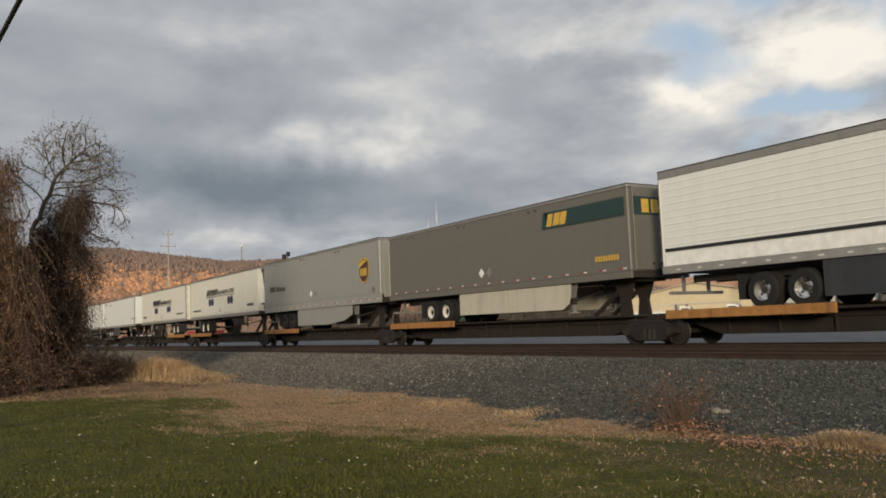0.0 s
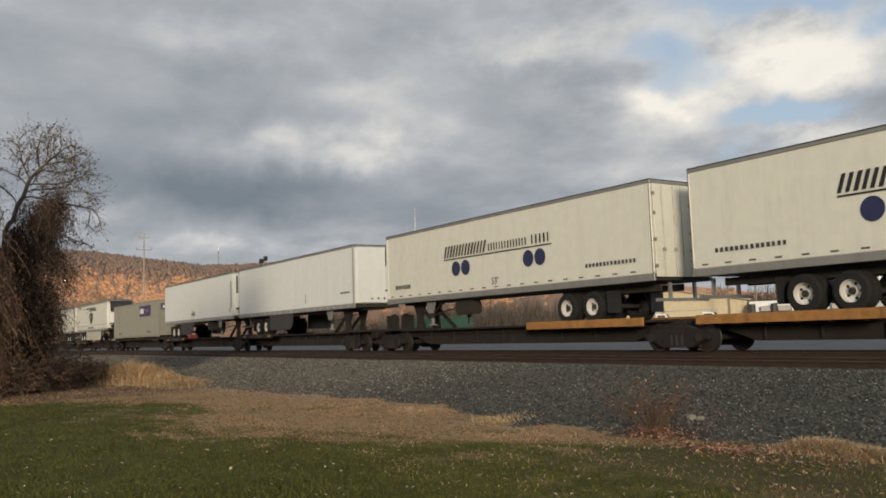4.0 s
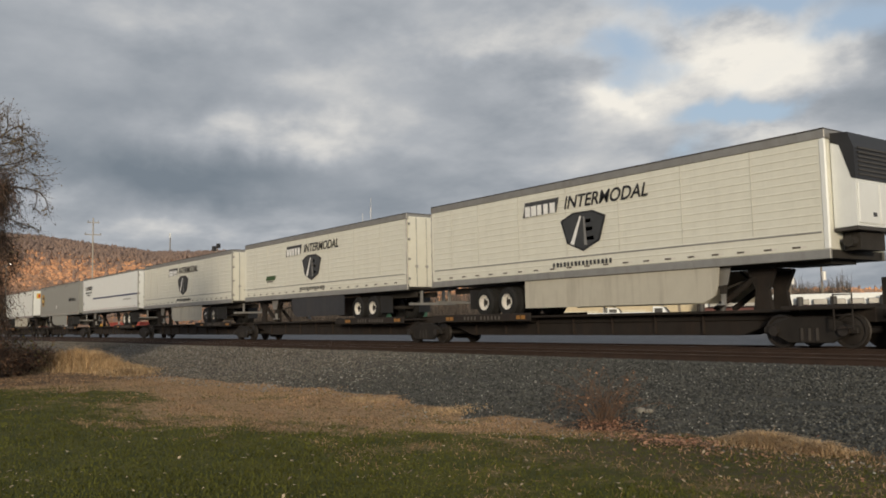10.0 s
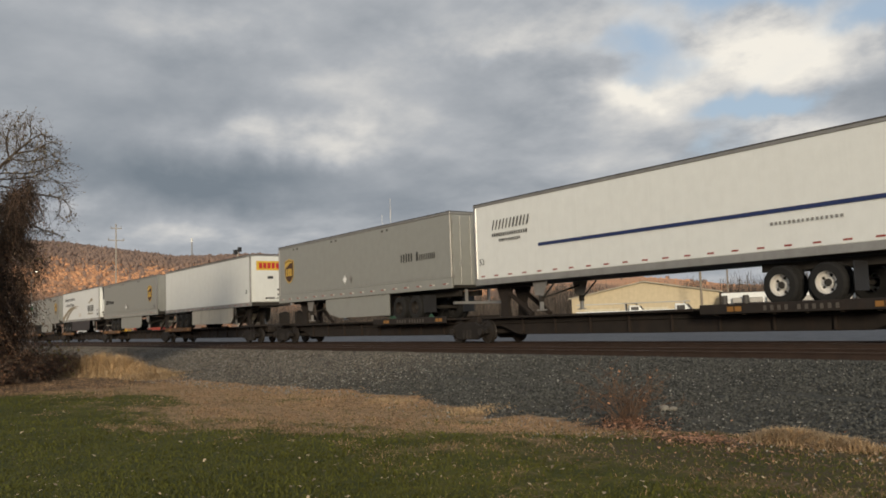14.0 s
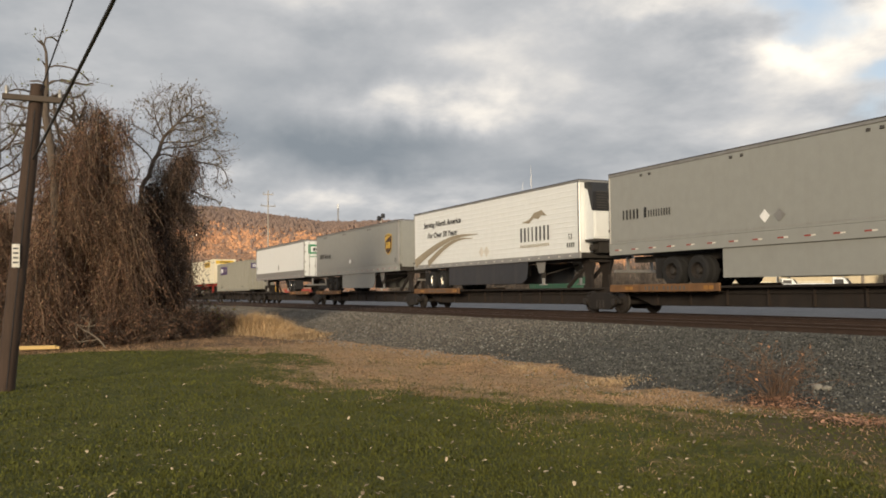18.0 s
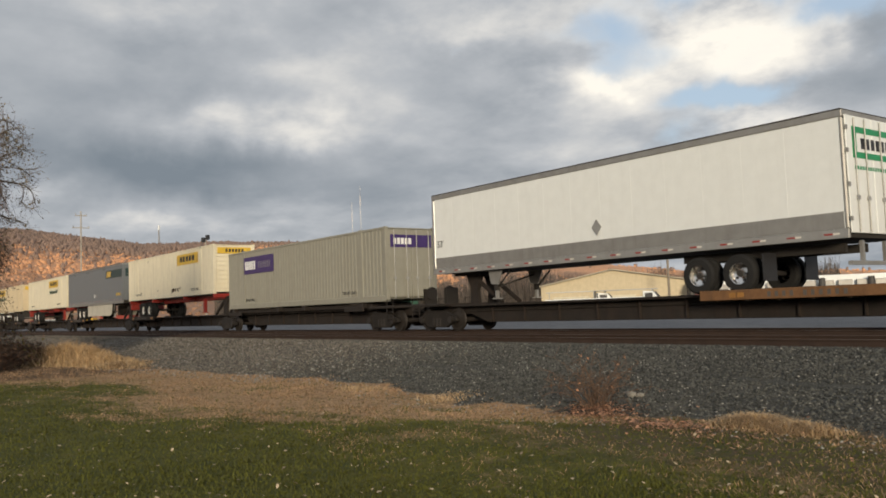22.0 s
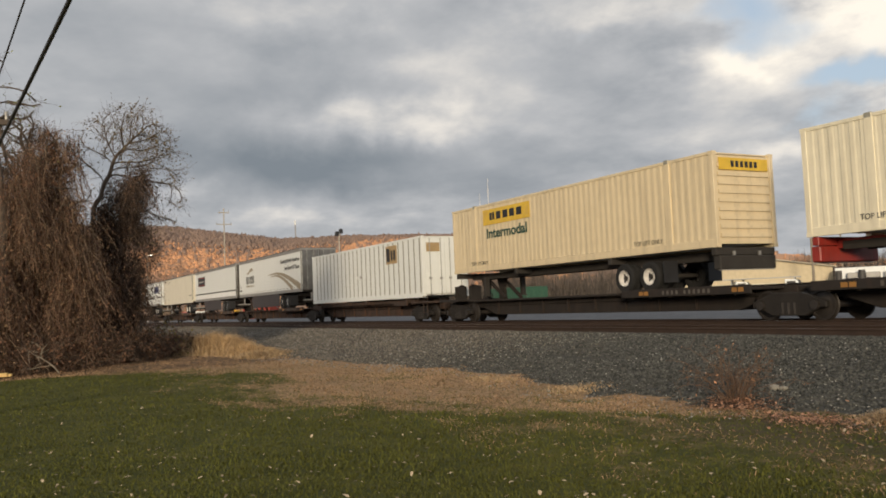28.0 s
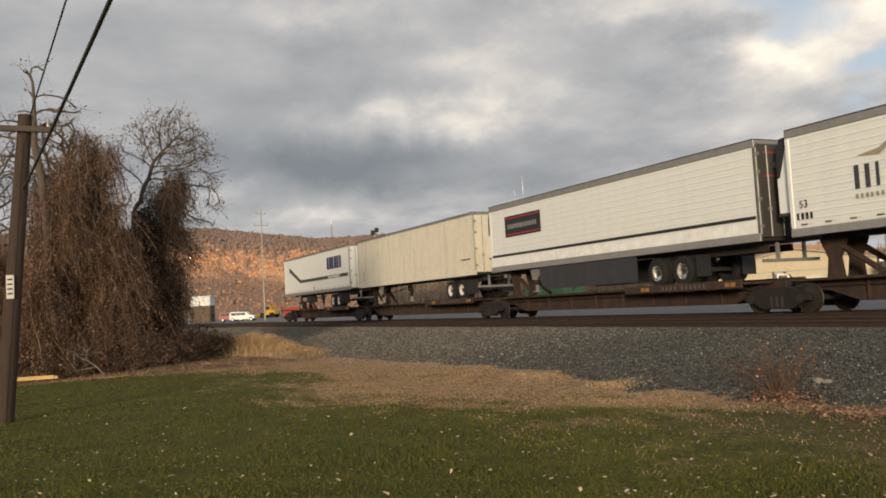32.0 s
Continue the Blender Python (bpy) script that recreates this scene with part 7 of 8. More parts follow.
    tree(-35.2, 1.8, L2, 18, [(0, 0, 0), (0, 0.1, 3.0), (0, 0.3, 5.0)], [(0, -0.4, 7.4, 1.4, 1.5, 2.4)], n=700, r=0.13, leaves=0.06, vines=[(0, 0.6, 2.8, 1.4, 1.7, 2.6)], strands=1600)
    tree(-34.0, -4.6, L2, 20, [(0, 0, 0), (0, 0, 3.5), (0, 0.2, 5.5)], [(0, 0, 7.0, 1.7, 1.6, 2.4)], n=450, r=0.14, leaves=0.10, vines=[(0, 0, 2.4, 1.5, 1.7, 2.2)], strands=800)
    L3 = "tangled reddish-brown thicket under the trees"
    for k, (x, y, h, w) in enumerate(((-29.4, -2.6, 1.1, 2.0), (-29.6, -0.6, 1.3, 2.0), (-29.7, 1.2, 1.5, 2.2), (-30.6, 2.9, 1.7, 2.2), (-32.2, 4.2, 1.6, 2.2), (-34.0, 5.4, 1.4, 2.0), (-35.8, 6.4, 1.2, 1.9), (-37.4, 7.3, 1.0, 1.8), (-33.5, 2.2, 2.2, 2.8), (-36.0, 4.6, 1.6, 2.4), (-32.5, -1.5, 2.2, 2.8), (-31.4, 1.0, 2.3, 2.6))):
        bush(x, y, h, w * 0.85, 30 + k, L3, n=260, lsize=0.036, splay=0.3)
    bush(-34.6, 5.7, 2.3, 0.9, 60, "yellowing sapling with olive leaves beside the thicket", leafmat=OLIVELEAF, n=40, lsize=0.06)
    bush(-8.75, 9.35, 0.95, 0.5, 61, "thin leafless brownish shrub on the ballast", stem=mat("thin_brown_stems", (0.15, 0.092, 0.058), 0.85, var=0.3), n=55, leaves=0.08, leafmat=LEAFRED, lsize=0.025, thick=0.75, splay=0.28)
    # a bleached dead branch that leans out of the thicket
    rng = np.random.default_rng(3)
    root = thing("dead_branch", "bleached dead branch leaning against the thicket", "branch", at=(-28.6, 2.0, 0.0))
    g = Geo()
    grow(rng, g, np.zeros(3), np.array([0.1, -0.25, 1.0]), 0.9, 0.03, 2)
    part_of("branch_wood", g.mesh("branch_wood", mat("bleached_wood", (0.30, 0.25, 0.19), 0.85)), None, root)["kind"] = "stuff"


build_grove()


def build_pole():
    x, y = -16.37, -0.44
    root = thing("utility_pole", "leaning dark wooden utility pole with a white tag", "utility pole", at=(x, y, -0.05))
    g = Geo()
    top = np.array([-0.10, 0.44, 5.35])
    g.tube([top * f for f in (0, 0.25, 0.5, 0.75, 1.0)], 0.155, 0.115, 16)
    part_of("shaft", g.mesh("shaft", mat("creosoted_pole_wood", (0.05, 0.030, 0.020), 0.85, var=0.35, scale=4, stretch=(4, 4, 0.5), bump=0.4)), None, root)
    part("pole_cap", rod(B(), top, top + Vector((0, 0, 0.03)), 0.12, 16), M["creosoted_pole_wood"], root)
    part("crossarm", soften(box(B(), top[0] + 0.10, top[0] + 0.19, top[1] - 0.55, top[1] + 0.42, 5.05, 5.15), 0.01), mat("weathered_crossarm", (0.09, 0.07, 0.055), 0.85), root, "weathered wooden crossarm")
    for k in (-0.48, 0.36):
        bm = rod(B(), (top[0] + 0.145, top[1] + k, 5.15), (top[0] + 0.145, top[1] + k, 5.22), 0.03, 8)
        rod(bm, (top[0] + 0.145, top[1] + k, 5.22), (top[0] + 0.145, top[1] + k, 5.29), 0.045, 8, 0.03)
        part("insulator", bm, RAILGREY, root)
    part("tag", box(B(), 0.135, 0.142, 0.08, 0.20, 2.15, 2.55), TAPE_W, root, "white plastic tag")
    bm = B()
    for z in (2.22, 2.30, 2.38, 2.46):
        box(bm, 0.1425, 0.145, 0.10, 0.18, z, z + 0.03)
    part("tag_writing", bm, CHARCOAL, root)
    part("ground_wire", rod(B(), (0.15, 0.03, 0.1), (0.03, 0.40, 4.9), 0.008, 5), BLACK, root)
    for a, b, r, lab in (((-16.4, 0.05, 5.22), (8.0, 2.0, 7.0), 0.012, "thin black overhead wire"), ((-16.33, -0.05, 4.0), (8.0, 2.05, 5.42), 0.022, "thick black service cable")):
        g = Geo()
        a, b = np.array(a), np.array(b)
        pts = [a + (b - a) * f - np.array([0, 0, 0.35 * 4 * f * (1 - f)]) * (0.3) for f in np.linspace(0, 1, 14)]
        g.tube(pts, r, r, 6)
        w = thing("overhead_wire", lab, "wire", "wires at the pole")
        part_of("strand", g.mesh("strand", BLACK), None, w)


build_pole()


def build_plank():
    root = thing("sawn_plank", "fresh yellow sawn plank lying at the wood's edge", "plank", at=(-27.8, 0.05, 0.05), turn=80)
    wood = mat("fresh_sawn_wood", (0.62, 0.42, 0.16), 0.7, var=0.2, stretch=(0.5, 8, 8))
    part("board", soften(box(B(), -0.55, 0.55, -0.12, 0.12, 0.0, 0.11), 0.015), wood, root)
    part("board_end", soften(box(B(), 0.552, 0.66, -0.10, 0.09, 0.0, 0.08), 0.015), wood, root)


build_plank()

# ---- distance: hills, woods, the lot behind the tracks ----
RIDGE_AZ = (-60, -20, 0, 10.5, 12.5, 14, 17.6, 18.7, 22, 23.5, 31, 38, 46, 54, 65, 90, 120)
RIDGE_EL = (5.0, 5.6, 6.0, 6.05, 5.75, 5.5, 5.05, 5.1, 5.2, 5.15, 4.9, 4.2, 3.2, 2.2, 1.8, 1.6, 1.4)
HILL_FAR = 1000.0
BAND_AZ, BAND_EL = (8, 14, 17, 20, 24, 30), (0.82, 0.83, 0.87, 0.92, 0.98, 1.0)  # where the crest band of bare trees and coloured-in cloud shade begins


def hill_z(az, r):
    crest = HILL_FAR * np.tan(np.radians(np.interp(az, RIDGE_AZ, RIDGE_EL))) + EYE - 9.0
    f = np.clip((r - 330) / (HILL_FAR - 330), 0, 1)
    z = 0.5 + crest * (0.55 * f + 0.45 * f * f * (3 - 2 * f))
    return z + 5.0 * np.sin(az * 0.55 + r * 0.006) * f * (1 - f) * 2 - np.where(r > HILL_FAR, (r - HILL_FAR) * 0.16, 0)


def build_hill():
    azs, rs = np.concatenate([np.arange(-60, 0, 2.0), np.arange(0, 40, 0.4), np.arange(40, 121, 2.0)]), np.concatenate([np.arange(300, 1001, 16.0), np.arange(1040, 1500, 80.0)])
    A, R = np.meshgrid(azs, rs)
    a = np.radians(A)
    v = np.stack([-R * np.cos(a), R * np.sin(a), hill_z(A, R) - np.where(R < 330, 1.5, 0)], -1).reshape(-1, 3)
    n = len(azs)
    f = [(j * n + i, j * n + i + 1, (j + 1) * n + i + 1, (j + 1) * n + i) for j in range(len(rs) - 1) for i in range(n - 1)]
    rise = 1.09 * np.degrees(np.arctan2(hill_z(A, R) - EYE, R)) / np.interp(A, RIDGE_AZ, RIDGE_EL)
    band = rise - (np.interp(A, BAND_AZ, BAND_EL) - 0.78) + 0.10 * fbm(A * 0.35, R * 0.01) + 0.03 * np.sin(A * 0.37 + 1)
    me = mesh_np("hillside", v, f)
    me.attributes.new("crest", "FLOAT", "POINT").data.foreach_set("value", band.ravel().astype(np.float32))
    me.polygons.foreach_set("use_smooth", [True] * len(me.polygons))
    mt = bpy.data.materials.new("autumn_woods_slope")
    mt.use_nodes = True
    nt = mt.node_tree
    N, Lk = nt.nodes.new, nt.links.new
    at, tc = N("ShaderNodeAttribute"), N("ShaderNodeTexCoord")
    at.attribute_name = "crest"
    level = at.outputs["Fac"]
    for scale, k in ((0.025, 0.22), (0.12, 0.22), (0.5, 0.25)):
        n, ma = N("ShaderNodeTexNoise"), N("ShaderNodeMath")
        n.inputs["Scale"].default_value, n.inputs["Detail"].default_value = scale, 4
        Lk(tc.outputs["Object"], n.inputs["Vector"])
        ma.operation = "MULTIPLY_ADD"
        ma.inputs[1].default_value = k
        Lk(n.outputs["Fac"], ma.inputs[0]), Lk(level, ma.inputs[2])
        level = ma.outputs[0]
    ra = N("ShaderNodeValToRGB")
    # the last two stops hold bare trees and painted cloud shade
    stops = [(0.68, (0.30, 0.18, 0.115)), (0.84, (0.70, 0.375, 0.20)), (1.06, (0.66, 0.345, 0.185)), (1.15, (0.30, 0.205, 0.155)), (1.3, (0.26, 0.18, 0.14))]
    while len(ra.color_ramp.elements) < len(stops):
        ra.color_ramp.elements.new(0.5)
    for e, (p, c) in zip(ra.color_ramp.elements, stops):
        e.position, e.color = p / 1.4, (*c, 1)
    sc = N("ShaderNodeMath")
    sc.operation = "DIVIDE"
    sc.inputs[1].default_value = 1.4
    Lk(level, sc.inputs[0]), Lk(sc.outputs[0], ra.inputs[0])
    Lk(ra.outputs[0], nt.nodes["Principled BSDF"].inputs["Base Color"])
    nt.nodes["Principled BSDF"].inputs["Roughness"].default_value = 0.95
    me.materials.append(mt)
    tagged(new("hillside", me), "long wooded ridge in russet autumn colour", "hill", kind="structure")
    rng = np.random.default_rng(21)
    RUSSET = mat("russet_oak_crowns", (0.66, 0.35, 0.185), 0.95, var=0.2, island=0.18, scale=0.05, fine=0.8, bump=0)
    # bare crest trees, darker in colour for the cloud shadow over them
    BARE_SHADED = mat("cloud_shaded_bare_crowns", (0.265, 0.185, 0.145), 0.95, var=0.22, island=0.18, scale=0.05, fine=0.8, bump=0)
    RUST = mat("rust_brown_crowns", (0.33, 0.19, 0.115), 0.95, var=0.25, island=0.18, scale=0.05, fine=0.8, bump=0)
    DARKPINE = mat("dark_evergreen_crowns", (0.075, 0.08, 0.05), 0.9, var=0.4, island=0.6, bump=0)
    n = 26000
    az = np.where(rng.uniform(size=n) < 0.88, rng.uniform(3, 38, n), rng.uniform(-15, 75, n))
    r = np.sqrt(rng.uniform(345 ** 2, 1045 ** 2, n))
    z = hill_z(az, r)
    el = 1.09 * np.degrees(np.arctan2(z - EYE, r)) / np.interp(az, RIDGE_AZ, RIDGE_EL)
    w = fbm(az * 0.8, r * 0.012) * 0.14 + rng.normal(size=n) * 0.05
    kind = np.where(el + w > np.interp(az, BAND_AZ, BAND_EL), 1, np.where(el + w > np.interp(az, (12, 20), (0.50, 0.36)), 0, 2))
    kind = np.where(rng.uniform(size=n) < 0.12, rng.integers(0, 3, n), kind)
    kind = np.where(rng.uniform(size=n) < 0.006, 3, kind)
    pos = np.stack([-r * np.cos(np.radians(az)), r * np.sin(np.radians(az)), z + rng.uniform(-0.9, 0.2, n)], -1)
    for k, (m_, lab) in enumerate(((RUSSET, "russet oaks on the sunlit lower slope"), (BARE_SHADED, "bare grey-brown trees along the crest"), (RUST, "rust-brown trees at the foot of the hill"), (DARKPINE, "scattered dark evergreens on the hill"))):
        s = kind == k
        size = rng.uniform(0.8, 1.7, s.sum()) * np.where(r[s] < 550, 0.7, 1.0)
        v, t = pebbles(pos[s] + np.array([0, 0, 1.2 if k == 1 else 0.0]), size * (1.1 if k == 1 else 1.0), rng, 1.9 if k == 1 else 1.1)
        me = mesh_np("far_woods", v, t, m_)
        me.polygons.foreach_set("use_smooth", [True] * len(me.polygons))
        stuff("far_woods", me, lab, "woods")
    # hedgerow woods behind the lot: upright stems and a haze of twigs
    def hedge(az0, az1, r0, r1, tall, n, base, label, lean=0.5, width=0.022):
        az, r = rng.uniform(az0, az1, n), rng.uniform(r0, r1, n)
        h = tall * (0.75 + 0.45 * fbm(az * 0.45, r * 0.02)) * rng.uniform(0.45, 1.05, n)
        x, y = -r * np.cos(np.radians(az)), r * np.sin(np.radians(az))
        v, t = blades(np.stack([x, y, 0.3 + rng.uniform(0, 0.75, n) * h], -1), h * 0.32, width * rng.uniform(0.5, 2.2, n), lean + 0 * x, rng)
        stuff("hedgerow_woods", mesh_np("hedgerow_woods", v, t, base), label, "woods")
    hedge(22, 62, 150, 185, 9.5, 60000, mat("bare_hedgerow", (0.105, 0.085, 0.068), 0.9, var=0.45, island=0.9, bump=0), "leafless brown hedgerow trees beyond the lot")
    hedge(60, 95, 190, 230, 7.0, 22000, M["bare_hedgerow"], "lower leafless trees beyond the lot")
    hedge(53.5, 60, 135, 150, 5.0, 3500, DARKPINE, "dark evergreens behind the long building", 0.9, 0.09)


build_hill()


def at_az(az, r):
    return -r * math.cos(radians(az)), r * math.sin(radians(az))


def build_far_poles():
    steel = mat("pale_galvanised_pole", (0.42, 0.38, 0.32), 0.6, 0.2)
    x, y = at_az(14.0, 150)
    root = thing("transmission_pole", "tall pale pole with short crossarms", "utility pole", at=(x, y, 0.4))
    part("shaft", rod(B(), (0, 0, 0), (0, 0, 19.2), 0.15, 10, 0.09), steel, root)
    for z, w in ((18.4, 0.9), (16.4, 1.3)):
        part("crossarm", box(B(), -0.08, 0.08, -w, w, z, z + 0.13), steel, root)
        for k in (-w + 0.1, 0, w - 0.1):
            part("insulator", rod(B(), (0, k, z + 0.13), (0, k, z + 0.42), 0.07, 6), RAILGREY, root)
    GLOW = bpy.data.materials.new("lit_lamp_glass")
    GLOW.use_nodes = True
    e = GLOW.node_tree.nodes["Principled BSDF"]
    e.inputs["Emission Color"].default_value, e.inputs["Emission Strength"].default_value = (1, 0.93, 0.8, 1), 8.0
    x, y = at_az(9.2, 180)
    root = thing("yard_lamp", "yard lamp burning on a slim pole", "street lamp", at=(x, y, 0.4))
    part("pole", rod(B(), (0, 0, 0), (0, 0, 13.4), 0.14, 8, 0.09), steel, root)
    part("arm", rod(B(), (0, 0, 13.3), (0.9, 0.5, 13.5), 0.05, 6), steel, root)
    part("lamp_glass", soften(box(B(), 0.4, 0.95, 0.2, 0.7, 13.3, 13.52), 0.05), GLOW, root, "lit white lamp")
    x, y = at_az(21.47, 110)
    root = thing("floodlight_mast", "floodlight mast with two dark lamp heads", "street lamp", at=(x, y, 0.4))
    part("pole", rod(B(), (0, 0, 0), (0, 0, 10.9), 0.13, 8, 0.09), steel, root)
    for k in (-0.28, 0.28):
        part("lamp_head", soften(box(B(), -0.22, 0.22, k - 0.22, k + 0.22, 10.7 + k * 0.6, 11.3 + k * 0.6), 0.06), BLACK, root, "dark floodlight head")
    x, y = at_az(18.6, 960)
    root = thing("water_tower", "white tower on the skyline", "tower", at=(x, y, 78))
    part("shaft", rod(B(), (0, 0, 0), (0, 0, 19), 0.75, 10, 0.6), RAILGREY, root)
    part("tank", rod(B(), (0, 0, 19), (0, 0, 24), 1.1, 10, 0.7), WHITE, root)
    for az, top, r_ in ((31.05, 7.3, 0.15), (31.62, 8.35, 0.17)):
        x, y = at_az(az, 520)
        h = 520 * math.tan(radians(top)) + EYE
        root = thing("radio_mast", "slender white radio mast beyond the ridge", "mast", "radio masts", at=(x, y, 30))
        part("mast_tube", rod(B(), (0, 0, 0), (0, 0, h - 30), r_, 6, r_ * 0.6), RIM, root)
        part("antenna", rod(B(), (0, 0, h - 42), (0, 0, h - 36), r_ * 1.5, 6), RIM, root)


build_far_poles()


def build_lot():
    TANWALL = mat("buff_metal_siding", (0.55, 0.46, 0.30), 0.6, var=0.1, streak=0.2)
    # low buff shed with a shallow gable, end on
    x, y = at_az(48.4, 78)
    root = thing("metal_shed", "low buff metal shed with a shallow gable roof", "building", at=(x, y, 0.35), turn=90 - 48.4)
    bm = prism(B(), [(-6.6, 0), (6.2, 0), (6.2, 3.05), (-0.2, 4.15), (-6.6, 2.9)], 0, 16)
    part("wall_shell", bm, TANWALL, root)
    for s in (-1, 1):
        xe, ze = (-6.9, 2.85) if s < 0 else (6.5, 3.0)
        bm = prism(B(), [(-0.2, 4.17), (xe, ze), (xe, ze + 0.10), (-0.2, 4.27)], -0.4, 16.4)
        part("roof_slope", bm, mat("weathered_roof_sheet", (0.42, 0.37, 0.28), 0.7, var=0.15, streak=0.2), root)
    for a in (-5.5, -1.4):
        part("roller_door", box(B(), a, a + 3.2, -0.03, -0.002, 0.0, 1.9), mat("pale_roller_door", (0.6, 0.55, 0.42), 0.6), root)
    # long white-roofed structure with a red skirt
    x, y = at_az(57.5, 76)
    root = thing("long_canopy", "long low white-roofed building with a red band", "building", at=(x, y, 0.35), turn=90 - 57.5)
    part("wall", box(B(), -5.6, 16, 0.2, 6, 0, 1.95), mat("dull_red_wall", (0.13, 0.05, 0.045), 0.7, var=0.2), root)
    part("fascia", soften(box(B(), -5.9, 16.3, 0, 6.3, 1.952, 2.85), 0.04), BRIGHT, root, "white fascia")
    for k in np.arange(-5.0, 15, 1.35):
        part("awning", soften(box(B(), k, k + 1.05, -0.5, -0.002, 1.97, 2.42), 0.04), RAILGREY, root, "silver-grey awning box")
    for k in (-5.6, -3.9, -0.9, 2.1, 4.6, 8.2):
        part("flue", soften(rod(B(), (k, -0.7, 1.6), (k, -0.7, 2.62), 0.26, 10), 0.04), DARKTRIM, root, "dark round-topped flue")
    # green container
    x, y = at_az(32.6, 84)
    root = thing("green_container", "dark green steel box standing on the lot", "container", at=(x, y, 0.45), turn=-32 + 30)
    g = mat("dark_green_paint", (0.03, 0.09, 0.055), 0.6, var=0.2, streak=0.3)
    part("box_body", soften(box(B(), -3.6, 3.6, 0, 2.4, 0.15, 2.5), 0.03), g, root)
    bm = B()
    for k in np.arange(-3.4, 3.5, 0.45):
        box(bm, k, k + 0.12, -0.04, -0.001, 0.25, 2.4)
    part("side_ribs", bm, g, root)
    part("skids", box(B(), -3.5, 3.5, 0.2, 2.2, 0, 0.149), DARKTRIM, root)

    def truck(az, r, turn, body, label, boxy):
        x, y = at_az(az, r)
        root = thing("parked_truck" if boxy else "parked_suv", label, "truck" if boxy else "car", "vehicles on the lot", at=(x, y, 0.45), turn=turn)
        if boxy:
            bm = prism(B(), [(-2.8, 0.5), (1.0, 0.5), (1.0, 1.5), (-2.8, 1.5)], -1.0, 1.0)
            part("cargo_box", soften(bm, 0.05), body, root)
            bm = prism(B(), [(1.02, 0.45), (2.9, 0.45), (2.95, 1.05), (2.2, 1.2), (1.75, 1.85), (1.02, 1.9)], -0.95, 0.95)
            part("cab", soften(bm, 0.06), body, root)
            part("windscreen", prism(B(), [(1.84, 1.8), (2.25, 1.25), (2.28, 1.28), (1.88, 1.83)], -0.8, 0.8), BLACK, root)
            part("side_window", box(B(), 1.15, 1.7, -0.965, -0.951, 1.25, 1.75), BLACK, root)
            part("ladder_rack", box(B(), -2.7, 2.0, -0.5, 0.5, 2.0, 2.06), ALU, root)
            for k in (-2.5, 1.6):
                part("rack_post", box(B(), k, k + 0.05, -0.6, 0.6, 1.5 if k < 0 else 1.85, 2.0), ALU, root)
        else:
            bm = prism(B(), [(-2.3, 0.4), (2.3, 0.4), (2.35, 0.95), (1.35, 1.1), (0.75, 1.7), (-2.1, 1.75), (-2.35, 1.0)], -0.92, 0.92)
            part("body", soften(bm, 0.07, 2), body, root)
            for a, c in ((-1.95, -1.1), (-1.0, -0.2), (-0.1, 0.7)):
                part("side_window", box(B(), a, c, -0.945, -0.925, 1.12, 1.58), BLACK, root, "dark side window")
        for k in (-1.7, 1.7):
            for yy in (-0.85, 0.85):
                w = part("wheel", rod(B(), (k, yy - 0.11, 0.36), (k, yy + 0.11, 0.36), 0.36, 14), RUBBER, root)
                part("hubcap", rod(B(), (k, yy + (0.112 if yy > 0 else -0.112), 0.36), (k, yy + (0.13 if yy > 0 else -0.13), 0.36), 0.2, 10), RIM, w)
        return root
    truck(46.3, 64, 46, BRIGHT, "white work truck with a ladder rack parked by the shed", True)
    truck(49.3, 63, 36, BRIGHT, "white service truck parked by the shed", True)
    truck(12.6, 160, 60, BRIGHT, "white sport utility car parked far off", False)
    truck(11.9, 172, 70, mat("dull_red_car_paint", (0.35, 0.05, 0.04), 0.4), "dull red car parked beside the white one", False)
    # yellow wheel loader
    x, y = at_az(14.3, 235)
    root = thing("wheel_loader", "yellow wheel loader with its bucket down", "loader", at=(x, y, 0.4), turn=40)
    yel = mat("construction_yellow", (0.62, 0.36, 0.03), 0.5, var=0.15)
    part("engine_hood", soften(box(B(), -0.4, 2.4, -1.0, 1.0, 0.9, 2.0), 0.1, 2), yel, root)
    part("front_frame", soften(box(B(), -2.2, -0.42, -0.7, 0.7, 0.7, 1.5), 0.08), yel, root)
    c = part("cab", soften(box(B(), -0.5, 0.9, -0.75, 0.75, 2.0, 3.3), 0.06), yel, root)
    part("cab_glass", box(B(), -0.515, 0.6, -0.765, 0.765, 2.25, 3.1), BLACK, c)
    for s in (-0.6, 0.6):
        part("lift_arm", rod(B(), (-0.6, s, 1.9), (-3.4, s, 0.7), 0.14, 6), yel, root)
    part("bucket", prism(B(), [(-3.3, 0.2), (-4.4, 0.15), (-4.3, 0.35), (-3.6, 0.6), (-3.5, 1.3), (-3.3, 1.2)], -1.4, 1.4), yel, root)
    for k in (-1.5, 1.5):
        for s in (-1.15, 1.15):
            part("wheel", rod(B(), (k, s - 0.28, 0.75), (k, s + 0.28, 0.75), 0.75, 16), RUBBER, root)
    # red machine and pale hut
    x, y = at_az(16.2, 150)
    root = thing("red_skip", "red steel skip on the lot", "skip", at=(x, y, 0.4), turn=30)
    part("skip_body", prism(B(), [(-2.4, 0), (2.4, 0), (3.2, 1.9), (-3.2, 1.9)], -1.1, 1.1), mat("faded_red_steel", (0.36, 0.07, 0.05), 0.6, var=0.2), root)
    part("skip_rim", soften(box(B(), -3.3, 3.3, -1.2, 1.2, 1.902, 2.05), 0.03), M["faded_red_steel"], root)
    x, y = at_az(10.1, 190)
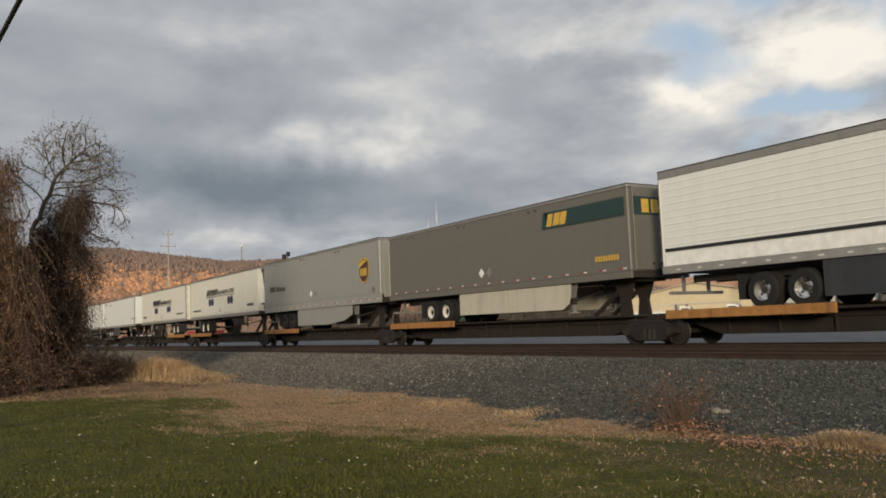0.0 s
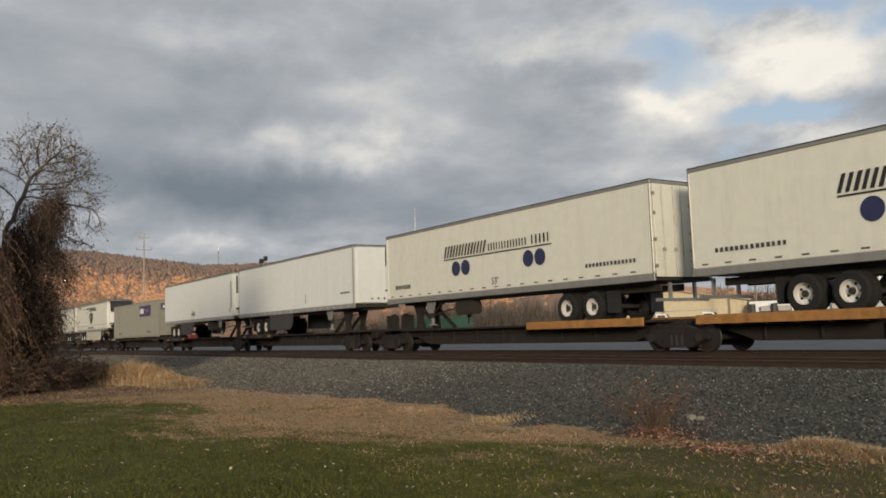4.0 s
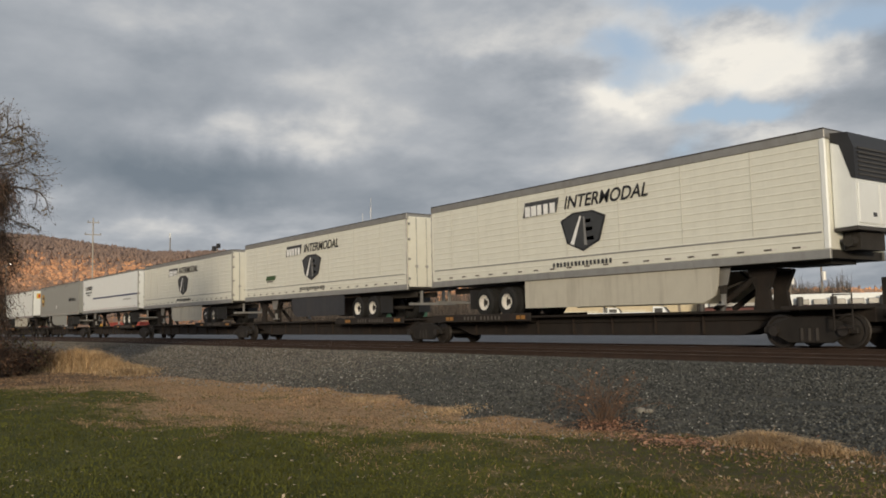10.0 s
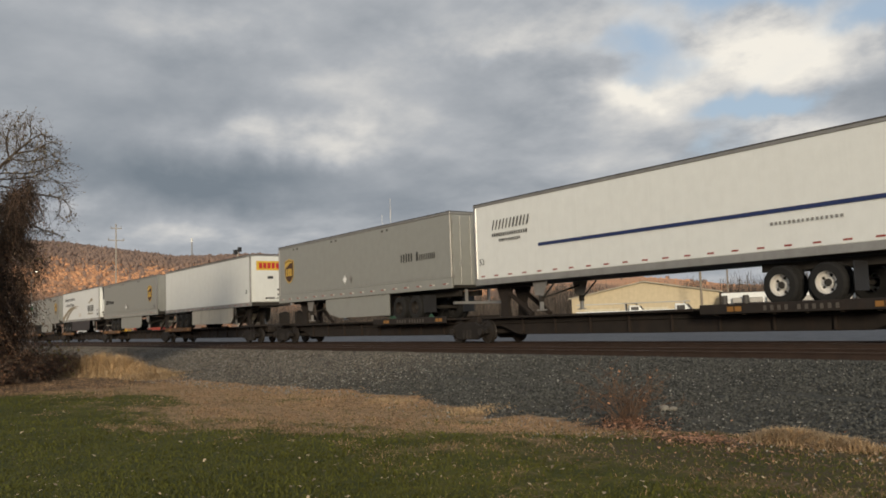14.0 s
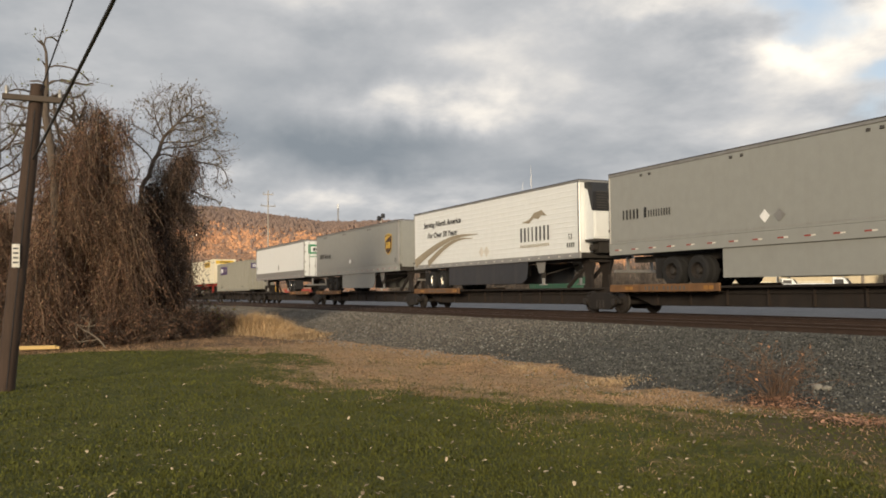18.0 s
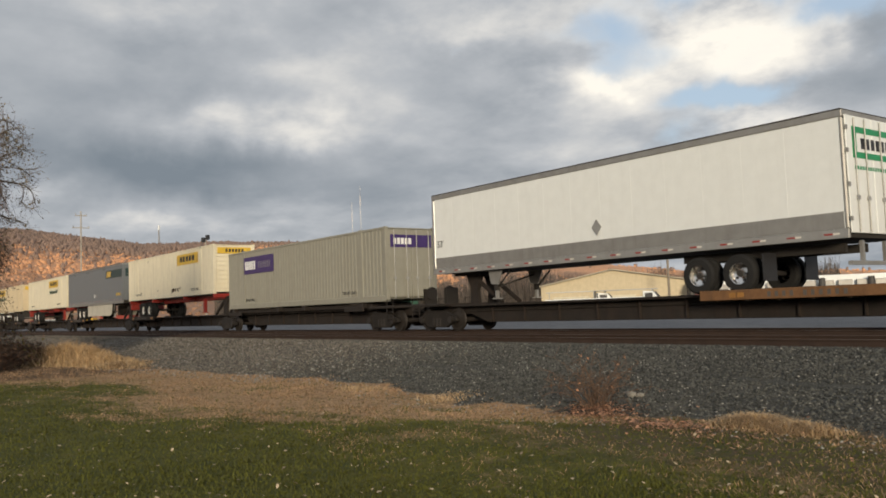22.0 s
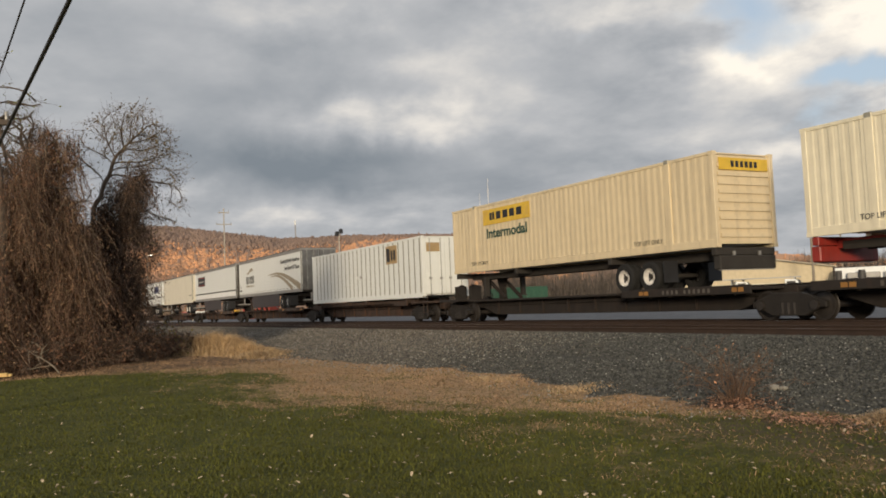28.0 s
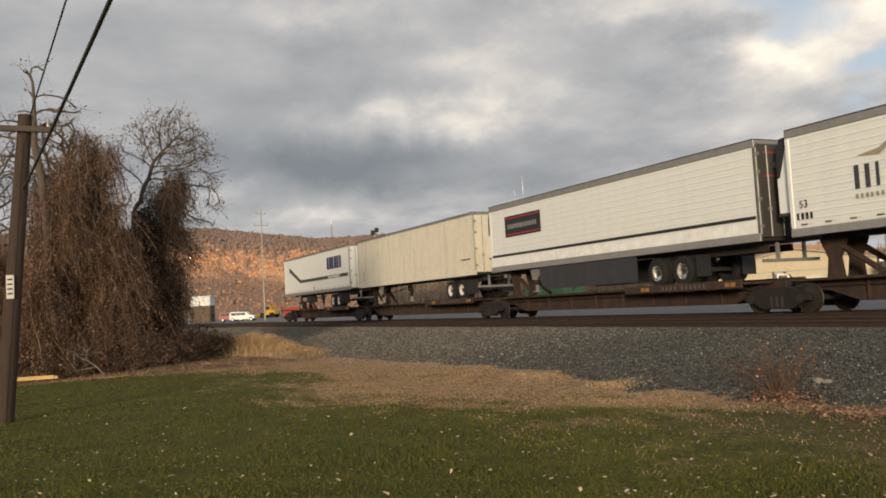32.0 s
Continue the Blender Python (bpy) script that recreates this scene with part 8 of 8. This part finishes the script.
    root = thing("site_hut", "small white site hut far off among the trees", "hut", at=(x, y, 4.0), turn=55)
    part("hut_wall", box(B(), -2.2, 2.2, -1.2, 1.2, 0, 1.9), WHITE, root)
    part("hut_roof", prism(B(), [(-2.4, 1.902), (2.4, 1.902), (2.4, 2.1), (-2.4, 2.1)], -1.4, 1.4), BRIGHT, root)
    part("hut_base", box(B(), -2.1, 2.1, -1.1, 1.1, -4.0, -0.001), mat("brush_bank", (0.14, 0.10, 0.07), 0.9), root)
    for az, r in ((51.85, 72), (53.5, 110), (58.6, 105), (60.4, 95), (65.0, 100)):
        x, y = at_az(az, r)
        root = thing("lot_pole", "slim weathered pole behind the tracks", "pole", "poles behind the tracks", at=(x, y, 0.35))
        part("pole", rod(B(), (0, 0, 0), (0, 0, 5.2 if r < 80 else 8.5), 0.12, 8, 0.09), mat("weathered_pole_wood", (0.26, 0.22, 0.17), 0.85, var=0.2), root)
        if r in (95, 105):
            part("transformer", soften(rod(B(), (0.3, -0.1, 4.6), (0.3, -0.1, 5.5), 0.24, 10), 0.03), RIM, root, "pale transformer can")


build_lot()

# ---- sleepers ----


def build_ties():
    me = bpy.data.meshes.new("tie")
    bm = soften(box(B(), -0.11, 0.11, -1.3, 1.3, 0.42, 0.568), 0.012)
    bm.to_mesh(me), bm.free()
    me.materials.append(TIE)
    for k in range(290):
        t = part_of("tie", me, None, near_track)
        t.location = (-118 + k * 0.43, random.uniform(-0.05, 0.05), random.uniform(-0.006, 0.004))
    bm = B()
    for k in range(290):
        x = -118 + k * 0.43
        box(bm, x - 0.11, x + 0.11, -1.3, 1.3, 0.42, 0.568)
    part("ties", bm, TIE, far_track)["kind"] = "stuff"


build_ties()


SPEED = (13.487, 13.477, 13.560, 13.771, 13.918, 13.949, 13.883, 13.832, 13.800)  # metres a second, every four seconds


def travel(t):
    """How far the train has come since the clip's start."""
    gone, k = 0.0, 0
    while t > 4 and k < 7:
        gone += 2.0 * (SPEED[k] + SPEED[k + 1])
        t, k = t - 4, k + 1
    return gone + SPEED[k] * t + (SPEED[k + 1] - SPEED[k]) * t * t / 8


def motions():
    steps = [k * 1.0 for k in range(33)]
    for ob, s in MOVING:
        walk(ob, [(t, pose(s + travel(t), TRAIN_Y, RAIL_Z)) for t in steps])
    first = WHEELSET["first"]
    keep = first.matrix_parent_inverse.copy()
    walk(first, [(k / FPS, pose(0, 0, 0, 0, math.degrees(travel(k / FPS) / 0.425), 0)) for k in range(32 * FPS + 1)])
    first.matrix_parent_inverse = keep
    for ws in WHEELSET["rest"]:
        ws.rotation_mode = "QUATERNION"
        data = ws.animation_data_create()
        data.action = first.animation_data.action
        data.action_slot = first.animation_data.action_slot


motions()
